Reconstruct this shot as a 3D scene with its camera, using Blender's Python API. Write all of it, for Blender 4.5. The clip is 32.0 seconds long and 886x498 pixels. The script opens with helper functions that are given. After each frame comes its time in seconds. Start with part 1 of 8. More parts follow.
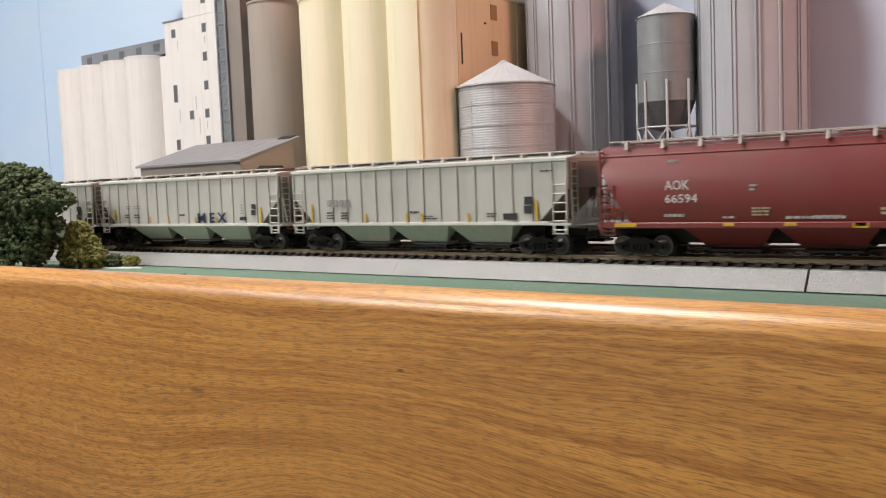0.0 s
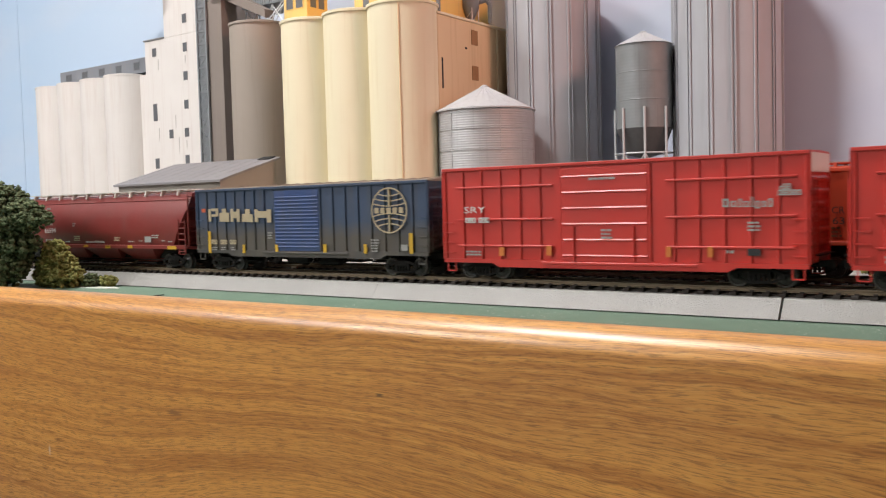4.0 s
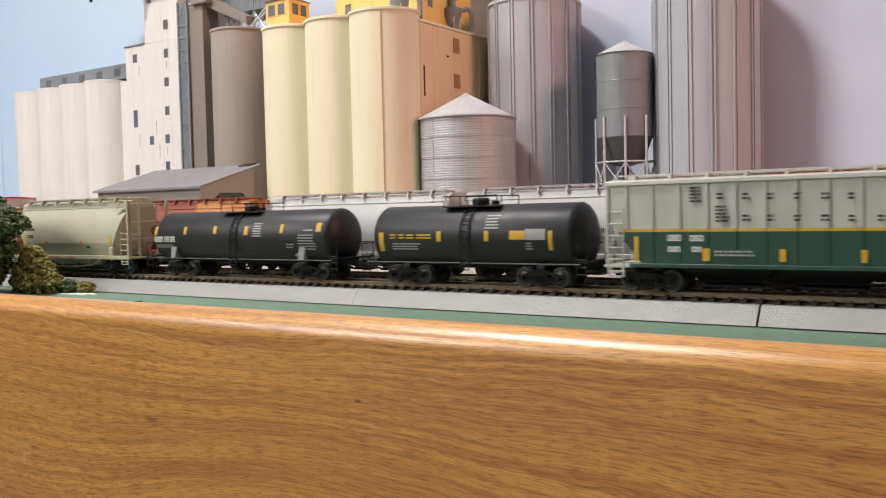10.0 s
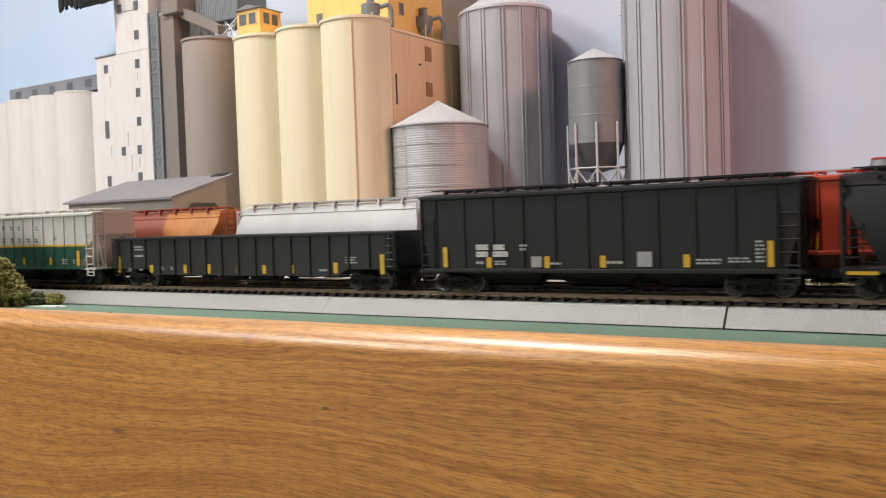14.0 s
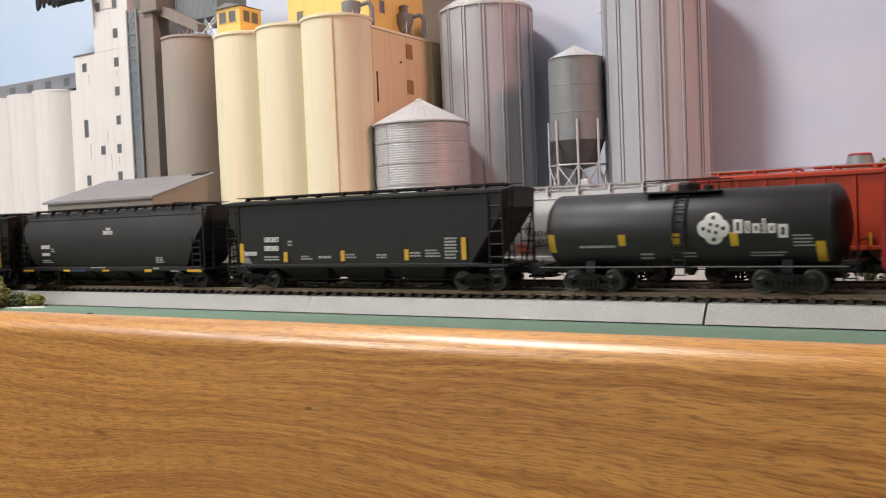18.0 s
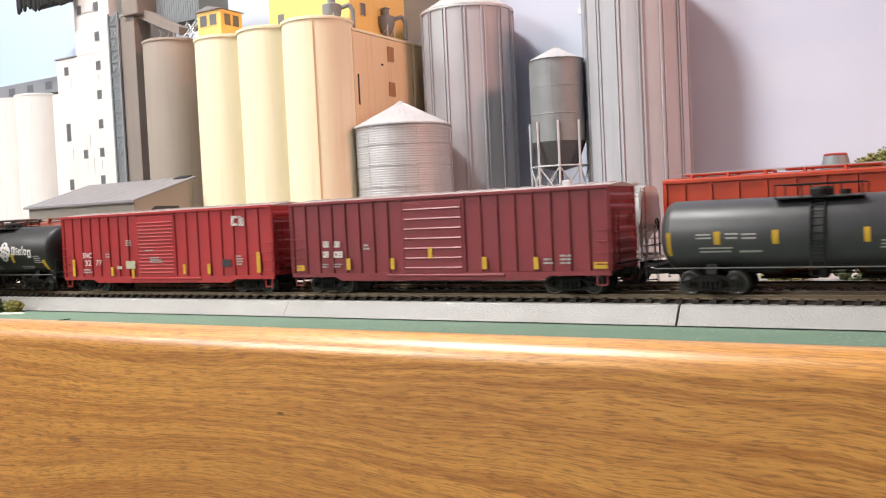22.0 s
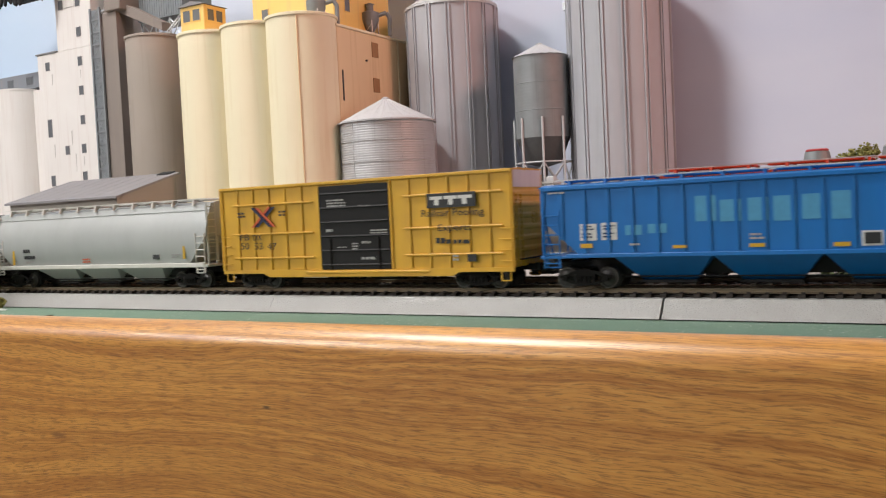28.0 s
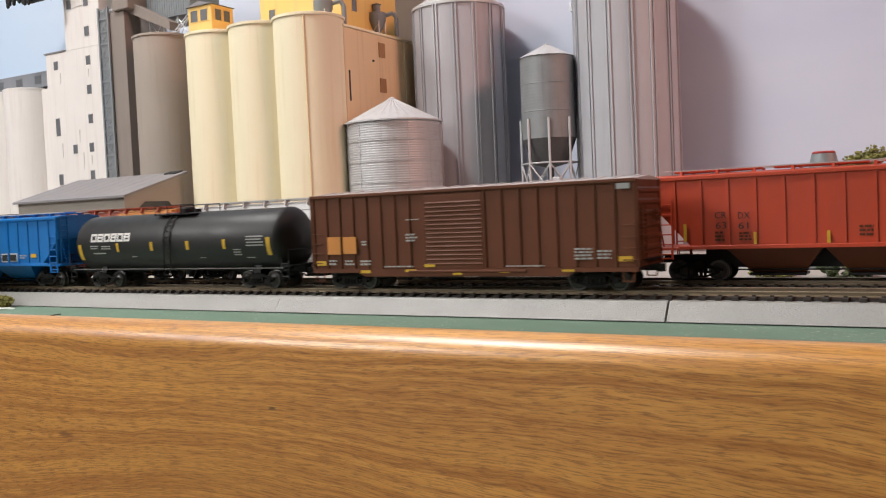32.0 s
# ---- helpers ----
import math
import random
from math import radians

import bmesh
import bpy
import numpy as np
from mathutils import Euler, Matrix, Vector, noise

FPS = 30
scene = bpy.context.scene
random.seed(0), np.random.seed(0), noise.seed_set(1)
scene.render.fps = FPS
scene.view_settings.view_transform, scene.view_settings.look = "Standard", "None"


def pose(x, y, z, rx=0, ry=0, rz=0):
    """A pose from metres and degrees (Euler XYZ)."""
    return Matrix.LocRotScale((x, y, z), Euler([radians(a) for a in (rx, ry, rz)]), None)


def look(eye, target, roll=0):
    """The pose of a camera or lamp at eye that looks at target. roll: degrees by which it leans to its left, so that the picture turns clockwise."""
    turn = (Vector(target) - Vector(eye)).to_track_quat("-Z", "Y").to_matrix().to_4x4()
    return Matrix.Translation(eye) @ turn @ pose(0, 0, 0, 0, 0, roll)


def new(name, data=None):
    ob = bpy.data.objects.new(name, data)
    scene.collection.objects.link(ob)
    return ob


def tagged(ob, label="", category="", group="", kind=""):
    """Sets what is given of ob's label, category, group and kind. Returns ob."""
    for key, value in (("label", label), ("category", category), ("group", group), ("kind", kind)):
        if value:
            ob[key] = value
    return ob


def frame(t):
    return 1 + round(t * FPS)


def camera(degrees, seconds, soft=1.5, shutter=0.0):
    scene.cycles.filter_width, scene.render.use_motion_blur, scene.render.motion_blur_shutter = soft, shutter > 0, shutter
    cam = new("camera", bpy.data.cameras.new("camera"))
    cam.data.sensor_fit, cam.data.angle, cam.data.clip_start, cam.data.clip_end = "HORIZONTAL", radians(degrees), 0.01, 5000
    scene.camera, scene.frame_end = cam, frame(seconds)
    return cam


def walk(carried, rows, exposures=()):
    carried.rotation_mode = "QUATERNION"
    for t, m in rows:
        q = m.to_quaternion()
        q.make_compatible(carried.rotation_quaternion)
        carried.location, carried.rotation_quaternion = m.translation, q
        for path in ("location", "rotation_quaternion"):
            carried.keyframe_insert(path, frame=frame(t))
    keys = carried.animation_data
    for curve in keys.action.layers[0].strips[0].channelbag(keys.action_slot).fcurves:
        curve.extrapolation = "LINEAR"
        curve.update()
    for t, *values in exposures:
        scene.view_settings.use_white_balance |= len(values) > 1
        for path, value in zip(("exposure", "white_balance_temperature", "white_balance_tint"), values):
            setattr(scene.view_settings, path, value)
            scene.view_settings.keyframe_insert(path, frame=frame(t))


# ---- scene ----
LENS = 52.83
SECONDS = 32.0
cam = camera(LENS, SECONDS, 1.2, 0.3)
walk(cam, [
    (0, pose(-0.0065, 0.0033, 0.0510, 85.735, 2.268, 36.916)),
    (0.5, pose(-0.0056, 0.0028, 0.0510, 85.868, 2.179, 36.720)),
    (1, pose(-0.0054, 0.0012, 0.0512, 86.057, 2.106, 36.591)),
    (1.5, pose(-0.0050, -0.0004, 0.0508, 86.234, 2.013, 36.473)),
    (2, pose(-0.0048, 0.0002, 0.0502, 86.414, 1.933, 36.228)),
    (2.5, pose(-0.0054, 0.0018, 0.0515, 86.561, 1.823, 35.981)),
    (3, pose(-0.0047, 0.0012, 0.0515, 86.692, 1.767, 35.873)),
    (3.5, pose(-0.0052, 0.0003, 0.0523, 86.876, 1.656, 35.702)),
    (5.5, pose(-0.0059, 0.0032, 0.0534, 87.239, 1.422, 35.288)),
    (6, pose(-0.0058, 0.0027, 0.0528, 87.261, 1.437, 35.255)),
    (6.5, pose(-0.0070, 0.0011, 0.0524, 87.245, 1.283, 35.175)),
    (7, pose(-0.0075, 0.0007, 0.0521, 87.252, 1.189, 35.043)),
    (7.5, pose(-0.0068, 0.0020, 0.0522, 87.300, 1.202, 34.956)),
    (8, pose(-0.0057, 0.0025, 0.0528, 87.312, 1.193, 34.795)),
    (8.5, pose(-0.0056, 0.0021, 0.0521, 87.304, 1.231, 34.747)),
    (9, pose(-0.0056, 0.0012, 0.0518, 87.360, 1.247, 34.709)),
    (9.5, pose(-0.0053, 0.0009, 0.0518, 87.408, 1.278, 34.609)),
    (10, pose(-0.0048, 0.0014, 0.0518, 87.559, 1.303, 34.414)),
    (10.5, pose(-0.0030, 0.0025, 0.0522, 87.808, 1.475, 34.116)),
    (11, pose(-0.0012, 0.0018, 0.0520, 87.989, 1.567, 34.032)),
    (11.5, pose(-0.0025, 0.0012, 0.0514, 88.130, 1.683, 33.941)),
    (12, pose(-0.0034, 0.0012, 0.0512, 88.211, 1.687, 33.674)),
    (12.5, pose(-0.0049, 0.0017, 0.0510, 88.247, 1.764, 33.412)),
    (13, pose(-0.0038, 0.0032, 0.0510, 88.239, 1.866, 33.276)),
    (13.5, pose(-0.0014, 0.0045, 0.0511, 88.178, 1.890, 33.120)),
    (14, pose(-0.0014, 0.0036, 0.0504, 88.100, 1.918, 32.987)),
    (14.5, pose(-0.0014, 0.0032, 0.0500, 88.033, 1.940, 32.931)),
    (16.5, pose(-0.0003, 0.0059, 0.0510, 87.748, 2.228, 32.163)),
    (17, pose(0.0002, 0.0041, 0.0514, 87.827, 2.259, 32.078)),
    (17.5, pose(0.0003, 0.0032, 0.0513, 87.796, 2.297, 31.970)),
    (18, pose(-0.0002, 0.0028, 0.0514, 87.836, 2.301, 31.871)),
    (18.5, pose(0.0012, 0.0037, 0.0518, 87.835, 2.439, 31.818)),
    (19, pose(0.0026, 0.0046, 0.0523, 87.897, 2.475, 31.679)),
    (19.5, pose(0.0038, 0.0037, 0.0515, 87.903, 2.515, 31.698)),
    (20, pose(0.0031, 0.0032, 0.0507, 87.901, 2.521, 31.753)),
    (20.5, pose(0.0026, 0.0029, 0.0508, 87.877, 2.553, 31.618)),
    (21, pose(0.0032, 0.0043, 0.0515, 87.902, 2.611, 31.477)),
    (21.5, pose(0.0051, 0.0054, 0.0525, 87.871, 2.690, 31.266)),
    (22, pose(0.0061, 0.0055, 0.0524, 87.848, 2.720, 31.177)),
    (22.5, pose(0.0063, 0.0044, 0.0520, 87.764, 2.746, 31.160)),
    (23, pose(0.0068, 0.0037, 0.0513, 87.676, 2.739, 31.050)),
    (23.5, pose(0.0058, 0.0036, 0.0509, 87.668, 2.764, 30.916)),
    (24, pose(0.0058, 0.0041, 0.0506, 87.637, 2.821, 30.779)),
    (24.5, pose(0.0065, 0.0053, 0.0509, 87.678, 2.853, 30.559)),
    (25, pose(0.0073, 0.0052, 0.0515, 87.637, 2.935, 30.440)),
    (25.5, pose(0.0083, 0.0047, 0.0514, 87.655, 2.965, 30.334)),
    (27.5, pose(0.0063, 0.0034, 0.0503, 87.587, 2.917, 30.198)),
    (28, pose(0.0058, 0.0043, 0.0513, 87.617, 2.748, 30.136)),
    (28.5, pose(0.0056, 0.0050, 0.0520, 87.648, 2.906, 30.184)),
    (29, pose(0.0047, 0.0045, 0.0519, 87.653, 2.845, 30.253)),
    (29.5, pose(0.0043, 0.0045, 0.0517, 87.625, 2.836, 30.341)),
    (30, pose(0.0043, 0.0041, 0.0513, 87.609, 2.817, 30.374)),
    (30.5, pose(0.0040, 0.0033, 0.0518, 87.661, 2.743, 30.404)),
    (31, pose(0.0036, 0.0035, 0.0520, 87.619, 2.688, 30.443)),
    (31.5, pose(0.0056, 0.0035, 0.0522, 87.635, 2.587, 30.493)),
    (32, pose(0.0067, 0.0035, 0.0525, 87.574, 2.545, 30.547)),
], [(0.0, -0.06), (19.2, -0.06), (19.8, 0.40), (23.2, 0.40), (23.9, -0.10), (32.0, -0.10)])

# how far the train has rolled along the track, in metres, by the second
ROLLED = [
    (0, 0.0000), (1, 0.1229), (2, 0.2482), (3, 0.3712), (3.5, 0.4327), (5.5, 0.6789), (6, 0.7405),
    (7, 0.8763), (8, 1.0197), (9, 1.1611), (10, 1.3005), (11, 1.4421), (12, 1.5784), (13, 1.7133),
    (14, 1.8527), (14.5, 1.9197), (16.5, 2.1886), (17, 2.2559), (18, 2.3868), (19, 2.5159), (20, 2.6345),
    (21, 2.7530), (22, 2.8741), (23, 2.9997), (24, 3.1306), (25, 3.2688), (25.5, 3.3395), (27.5, 3.6229),
    (28, 3.6939), (29, 3.8275), (30, 3.9645), (31, 4.1062), (32, 4.2492),
]

# ---- world and lamps: a closed basement room with one tube fixture, an added fill panel and one warm lamp ----
world = bpy.data.worlds.new("room_air")
world.use_nodes = True
scene.world = world
world.node_tree.nodes["Background"].inputs[0].default_value = (0.9, 0.93, 1.0, 1)
world.node_tree.nodes["Background"].inputs[1].default_value = 0.02

CEILING = 1.35
FLOOR = -1.05


def area_lamp(name, at, toward, w, h, watts, colour):
    data = bpy.data.lights.new(name, "AREA")
    data.shape, data.size, data.size_y, data.energy, data.color = "RECTANGLE", w, h, watts, colour
    ob = new(name, data)
    ob.matrix_world = look(at, toward)
    return ob


# broad unseen fill panel, added to lift the car sides and fascia face
area_lamp("overhead_lamp", (-1.72, -0.90, CEILING - 0.06), (-1.60, -0.80, 0.0), 0.70, 1.9, 100.0, (1.0, 0.980, 0.975)).matrix_world = pose(-1.72, -0.90, CEILING - 0.06, 8, -6, 0)
area_lamp("overhead_lamp", (-0.76, 0.10, CEILING - 0.06), (-0.76, 0.10, 0.0), 0.32, 0.16, 21.0, (1.0, 0.975, 0.95))
warm = bpy.data.lights.new("spot_light_lamp", "SPOT")
warm.energy, warm.color, warm.spot_size, warm.spot_blend, warm.shadow_soft_size = 56.0, (1.0, 0.50, 0.40), radians(40), 0.6, 0.20
new("spot_light_lamp", warm).matrix_world = look((1.10, 0.45, 0.80), (-0.40, 0.82, 0.14))

# ---- building helpers ----
class Shape:
    """Vertices and faces of one mesh."""

    def __init__(self):
        self.v, self.f, self.m = [], [], []

    def face(self, ids, m=0):
        self.f.append(tuple(ids))
        self.m.append(m)

    def add(self, verts, faces, m=0):
        k = len(self.v)
        self.v.extend(tuple(p) for p in verts)
        for f in faces:
            self.face([i + k for i in f], m)
        return self

    def box(self, x0, x1, y0, y1, z0, z1, m=0):
        return self.add([(x, y, z) for x in (x0, x1) for y in (y0, y1) for z in (z0, z1)],
                        [(0, 1, 3, 2), (4, 6, 7, 5), (0, 4, 5, 1), (2, 3, 7, 6), (0, 2, 6, 4), (1, 5, 7, 3)], m)

    def chamfer(self, x0, x1, y0, y1, z0, z1, c, m=0):
        """A box whose twelve edges are cut by c."""
        pts, ids = [], {}
        for i, x in enumerate((x0, x1)):
            for j, y in enumerate((y0, y1)):
                for k, z in enumerate((z0, z1)):
                    sx, sy, sz = (c, -c)[i], (c, -c)[j], (c, -c)[k]
                    for a, p in enumerate(((x, y + sy, z + sz), (x + sx, y, z + sz), (x + sx, y + sy, z))):
                        ids[i, j, k, a] = len(pts)
                        pts.append(p)
        g = ids
        faces = []
        for i in (0, 1):
            faces.append([g[i, 0, 0, 0], g[i, 0, 1, 0], g[i, 1, 1, 0], g[i, 1, 0, 0]][::1 if i == 0 else -1])
            faces.append([g[0, i, 0, 1], g[1, i, 0, 1], g[1, i, 1, 1], g[0, i, 1, 1]][::1 if i == 0 else -1])
            faces.append([g[0, 0, i, 2], g[0, 1, i, 2], g[1, 1, i, 2], g[1, 0, i, 2]][::1 if i == 0 else -1])
            for j in (0, 1):
                faces.append([g[i, j, 0, 0], g[i, j, 0, 1], g[i, j, 1, 1], g[i, j, 1, 0]])
                faces.append([g[i, 0, j, 0], g[i, 0, j, 2], g[i, 1, j, 2], g[i, 1, j, 0]])
                faces.append([g[0, i, j, 1], g[0, i, j, 2], g[1, i, j, 2], g[1, i, j, 1]])
                for k in (0, 1):
                    faces.append([g[i, j, k, 0], g[i, j, k, 1], g[i, j, k, 2]])
        return self.add(pts, faces, m)

    def prism(self, pts, axis, a, b, m=0):
        """A closed outline pushed along an axis from a to b. Outline in (y, z), (x, z) or (x, y)."""
        put = {"x": lambda p, q: (q, p[0], p[1]), "y": lambda p, q: (p[0], q, p[1]), "z": lambda p, q: (p[0], p[1], q)}[axis]
        n = len(pts)
        return self.add([put(p, a) for p in pts] + [put(p, b) for p in pts],
                        [tuple(range(n)), tuple(range(2 * n - 1, n - 1, -1))] + [(i, n + i, n + (i + 1) % n, (i + 1) % n) for i in range(n)], m)

    def tube(self, p, q, r, seg=6, r2=None, m=0, caps=True):
        p, q = Vector(p), Vector(q)
        turn = (q - p).to_track_quat("Z", "Y").to_matrix()
        ring = [Vector((math.cos(2 * math.pi * i / seg), math.sin(2 * math.pi * i / seg), 0)) for i in range(seg)]
        r2 = r if r2 is None else r2
        faces = [(i, (i + 1) % seg, seg + (i + 1) % seg, seg + i) for i in range(seg)]
        if caps:
            faces += [tuple(range(seg - 1, -1, -1)), tuple(range(seg, 2 * seg))]
        return self.add([p + turn @ (c * r) for c in ring] + [q + turn @ (c * r2) for c in ring], faces, m)

    def lathe(self, profile, seg, at=(0, 0, 0), a0=0.0, a1=2 * math.pi, m=0):
        """(radius, z) points turned about the z axis."""
        whole = abs(a1 - a0 - 2 * math.pi) < 1e-6
        n = seg if whole else seg + 1
        verts = [(at[0] + r * math.cos(a0 + (a1 - a0) * i / seg), at[1] + r * math.sin(a0 + (a1 - a0) * i / seg), at[2] + z)
                 for r, z in profile for i in range(n)]
        faces = []
        for k in range(len(profile) - 1):
            for i in range(seg):
                j = (i + 1) % n
                faces.append((k * n + i, k * n + j, (k + 1) * n + j, (k + 1) * n + i))
        return self.add(verts, faces, m)

    def lathe_x(self, profile, seg, at=(0, 0, 0), m=0):
        """(radius, x) points turned about the x axis."""
        verts = [(at[0] + x, at[1] + r * math.cos(2 * math.pi * i / seg), at[2] + r * math.sin(2 * math.pi * i / seg)) for r, x in profile for i in range(seg)]
        faces = [(k * seg + i, (k + 1) * seg + i, (k + 1) * seg + (i + 1) % seg, k * seg + (i + 1) % seg) for k in range(len(profile) - 1) for i in range(seg)]
        return self.add(verts, faces, m)

    def mesh(self, name, mats, smooth=35):
        me = bpy.data.meshes.new(name)
        me.from_pydata(self.v, [], self.f)
        for m in mats if isinstance(mats, (list, tuple)) else [mats]:
            me.materials.append(m)
        me.polygons.foreach_set("material_index", self.m)
        bm = bmesh.new()
        bm.from_mesh(me)
        bmesh.ops.recalc_face_normals(bm, faces=bm.faces)
        bm.to_mesh(me)
        bm.free()
        if smooth:
            me.polygons.foreach_set("use_smooth", [True] * len(me.polygons))
            me.set_sharp_from_angle(angle=radians(smooth))
        me.update()
        return me


def part(name, shape, mats, parent, label="", at=None, smooth=35):
    """One mesh object under a thing or part. shape may be a Shape or a ready mesh."""
    me = shape.mesh(name, mats, smooth) if isinstance(shape, Shape) else shape
    ob = new(name, me)
    ob.parent = parent
    if at is not None:
        ob.matrix_basis = at if isinstance(at, Matrix) else Matrix.Translation(at)
    if label:
        tagged(ob, label)
    return ob


def thing(name, label, category, group="", kind="", at=None):
    ob = new(name)
    ob.empty_display_size = 0.01
    if at is not None:
        ob.matrix_basis = at if isinstance(at, Matrix) else Matrix.Translation(at)
    return tagged(ob, label, category, group, kind)


def solid(name, shape, mats, label, category, group="", kind="", at=None, smooth=35):
    ob = part(name, shape, mats, None, "", at, smooth)
    return tagged(ob, label, category, group, kind)


def lettering(text, size, mat, width=None, bold=0.0):
    """A flat raised word, built-in font, standing on the x axis and facing -y."""
    cu = bpy.data.curves.new("word", "FONT")
    cu.body, cu.size, cu.extrude, cu.align_x, cu.resolution_u = text, size, 0.00006, "LEFT", 2
    cu.offset = bold
    ob = bpy.data.objects.new("word", cu)
    me = bpy.data.meshes.new_from_object(ob)
    bpy.data.objects.remove(ob)
    xs = [v.co.x for v in me.vertices]
    k = width / (max(xs) - min(xs)) if width else 1.0
    me.transform(pose(0, 0, 0, 90) @ Matrix.Diagonal((k, 1, 1, 1)))
    me.materials.clear()
    me.materials.append(mat)
    return me


# ---- materials ----
def rgb(c):
    return (c[0], c[1], c[2], 1.0)


class Nodes:
    def __init__(self, name):
        self.mat = bpy.data.materials.new(name)
        self.mat.use_nodes = True
        self.t = self.mat.node_tree
        self.p = self.t.nodes["Principled BSDF"]
        co = self.t.nodes.new("ShaderNodeTexCoord")
        self.object = co.outputs["Object"]
        self.rand = self.t.nodes.new("ShaderNodeObjectInfo").outputs["Random"]

    def link(self, a, b):
        self.t.links.new(a, b)

    def scaled(self, s, source=None):
        n = self.t.nodes.new("ShaderNodeMapping")
        n.inputs["Scale"].default_value = s if isinstance(s, (tuple, list)) else (s, s, s)
        self.link(source or self.object, n.inputs["Vector"])
        return n.outputs[0]

    def noise(self, scale, detail=4.0, rough=0.55, stretch=(1, 1, 1), distortion=0.0):
        n = self.t.nodes.new("ShaderNodeTexNoise")
        n.inputs["Scale"].default_value, n.inputs["Detail"].default_value, n.inputs["Roughness"].default_value = scale, detail, rough
        n.inputs["Distortion"].default_value = distortion
        self.link(self.scaled(stretch), n.inputs["Vector"])
        return n.outputs["Fac"]

    def ramp(self, fac, stops):
        n = self.t.nodes.new("ShaderNodeValToRGB")
        e = n.color_ramp.elements
        while len(e) < len(stops):
            e.new(0.5)
        for el, (at, c) in zip(e, stops):
            el.position = at
            el.color = rgb(c) if isinstance(c, (tuple, list)) else (c, c, c, 1)
        self.link(fac, n.inputs[0])
        return n.outputs[0]

    def mix(self, fac, a, b, mode="MIX"):
        n = self.t.nodes.new("ShaderNodeMix")
        n.data_type, n.blend_type = "RGBA", mode
        for value, slot in ((fac, 0), (a, 6), (b, 7)):
            if isinstance(value, bpy.types.NodeSocket):
                self.link(value, n.inputs[slot])
            else:
                n.inputs[slot].default_value = value if slot == 0 else rgb(value)
        return n.outputs[2]

    def math(self, op, a, b=0.0):
        n = self.t.nodes.new("ShaderNodeMath")
        n.operation = op
        for value, slot in ((a, 0), (b, 1)):
            if isinstance(value, bpy.types.NodeSocket):
                self.link(value, n.inputs[slot])
            else:
                n.inputs[slot].default_value = value
        return n.outputs[0]

    def bump(self, height, strength=0.3, distance=0.0005):
        n = self.t.nodes.new("ShaderNodeBump")
        n.inputs["Strength"].default_value, n.inputs["Distance"].default_value = strength, distance
        self.link(height, n.inputs["Height"])
        self.link(n.outputs[0], self.p.inputs["Normal"])

    def done(self, colour=None, rough=0.5, metal=0.0, specular=None):
        if colour is not None:
            if isinstance(colour, bpy.types.NodeSocket):
                self.link(colour, self.p.inputs["Base Color"])
            else:
                self.p.inputs["Base Color"].default_value = rgb(colour)
        if isinstance(rough, bpy.types.NodeSocket):
            self.link(rough, self.p.inputs["Roughness"])
        else:
            self.p.inputs["Roughness"].default_value = rough
        self.p.inputs["Metallic"].default_value = metal
        if specular is not None:
            self.p.inputs["Specular IOR Level"].default_value = specular
        return self.mat


def paint(name, c, rough=0.45, dirt=(0.10, 0.08, 0.06), amount=0.22, grain=900.0):
    """Model paint: slight mottling, streaks of dust running down, faint relief."""
    n = Nodes(name)
    big = n.noise(55.0, 3.0)
    streak = n.noise(260.0, 4.0, stretch=(1.0, 1.0, 0.12))
    fac = n.math("MULTIPLY", n.ramp(n.math("MULTIPLY", big, streak), [(0.18, 0.0), (0.55, 1.0)]), amount)
    tone = n.mix(n.ramp(n.noise(18.0, 2.0), [(0.3, 0.0), (0.7, 1.0)]), [x * 0.90 for x in c], [min(1, x * 1.08) for x in c])
    n.bump(n.noise(grain, 3.0), 0.12, 0.0002)
    return n.done(n.mix(fac, tone, dirt), n.ramp(big, [(0.2, rough - 0.08), (0.8, rough + 0.12)]))


def plain(name, c, rough=0.5, metal=0.0):
    n = Nodes(name)
    tone = n.mix(n.noise(300.0, 3.0), [x * 0.82 for x in c], [min(1, x * 1.15) for x in c])
    return n.done(tone, rough, metal)


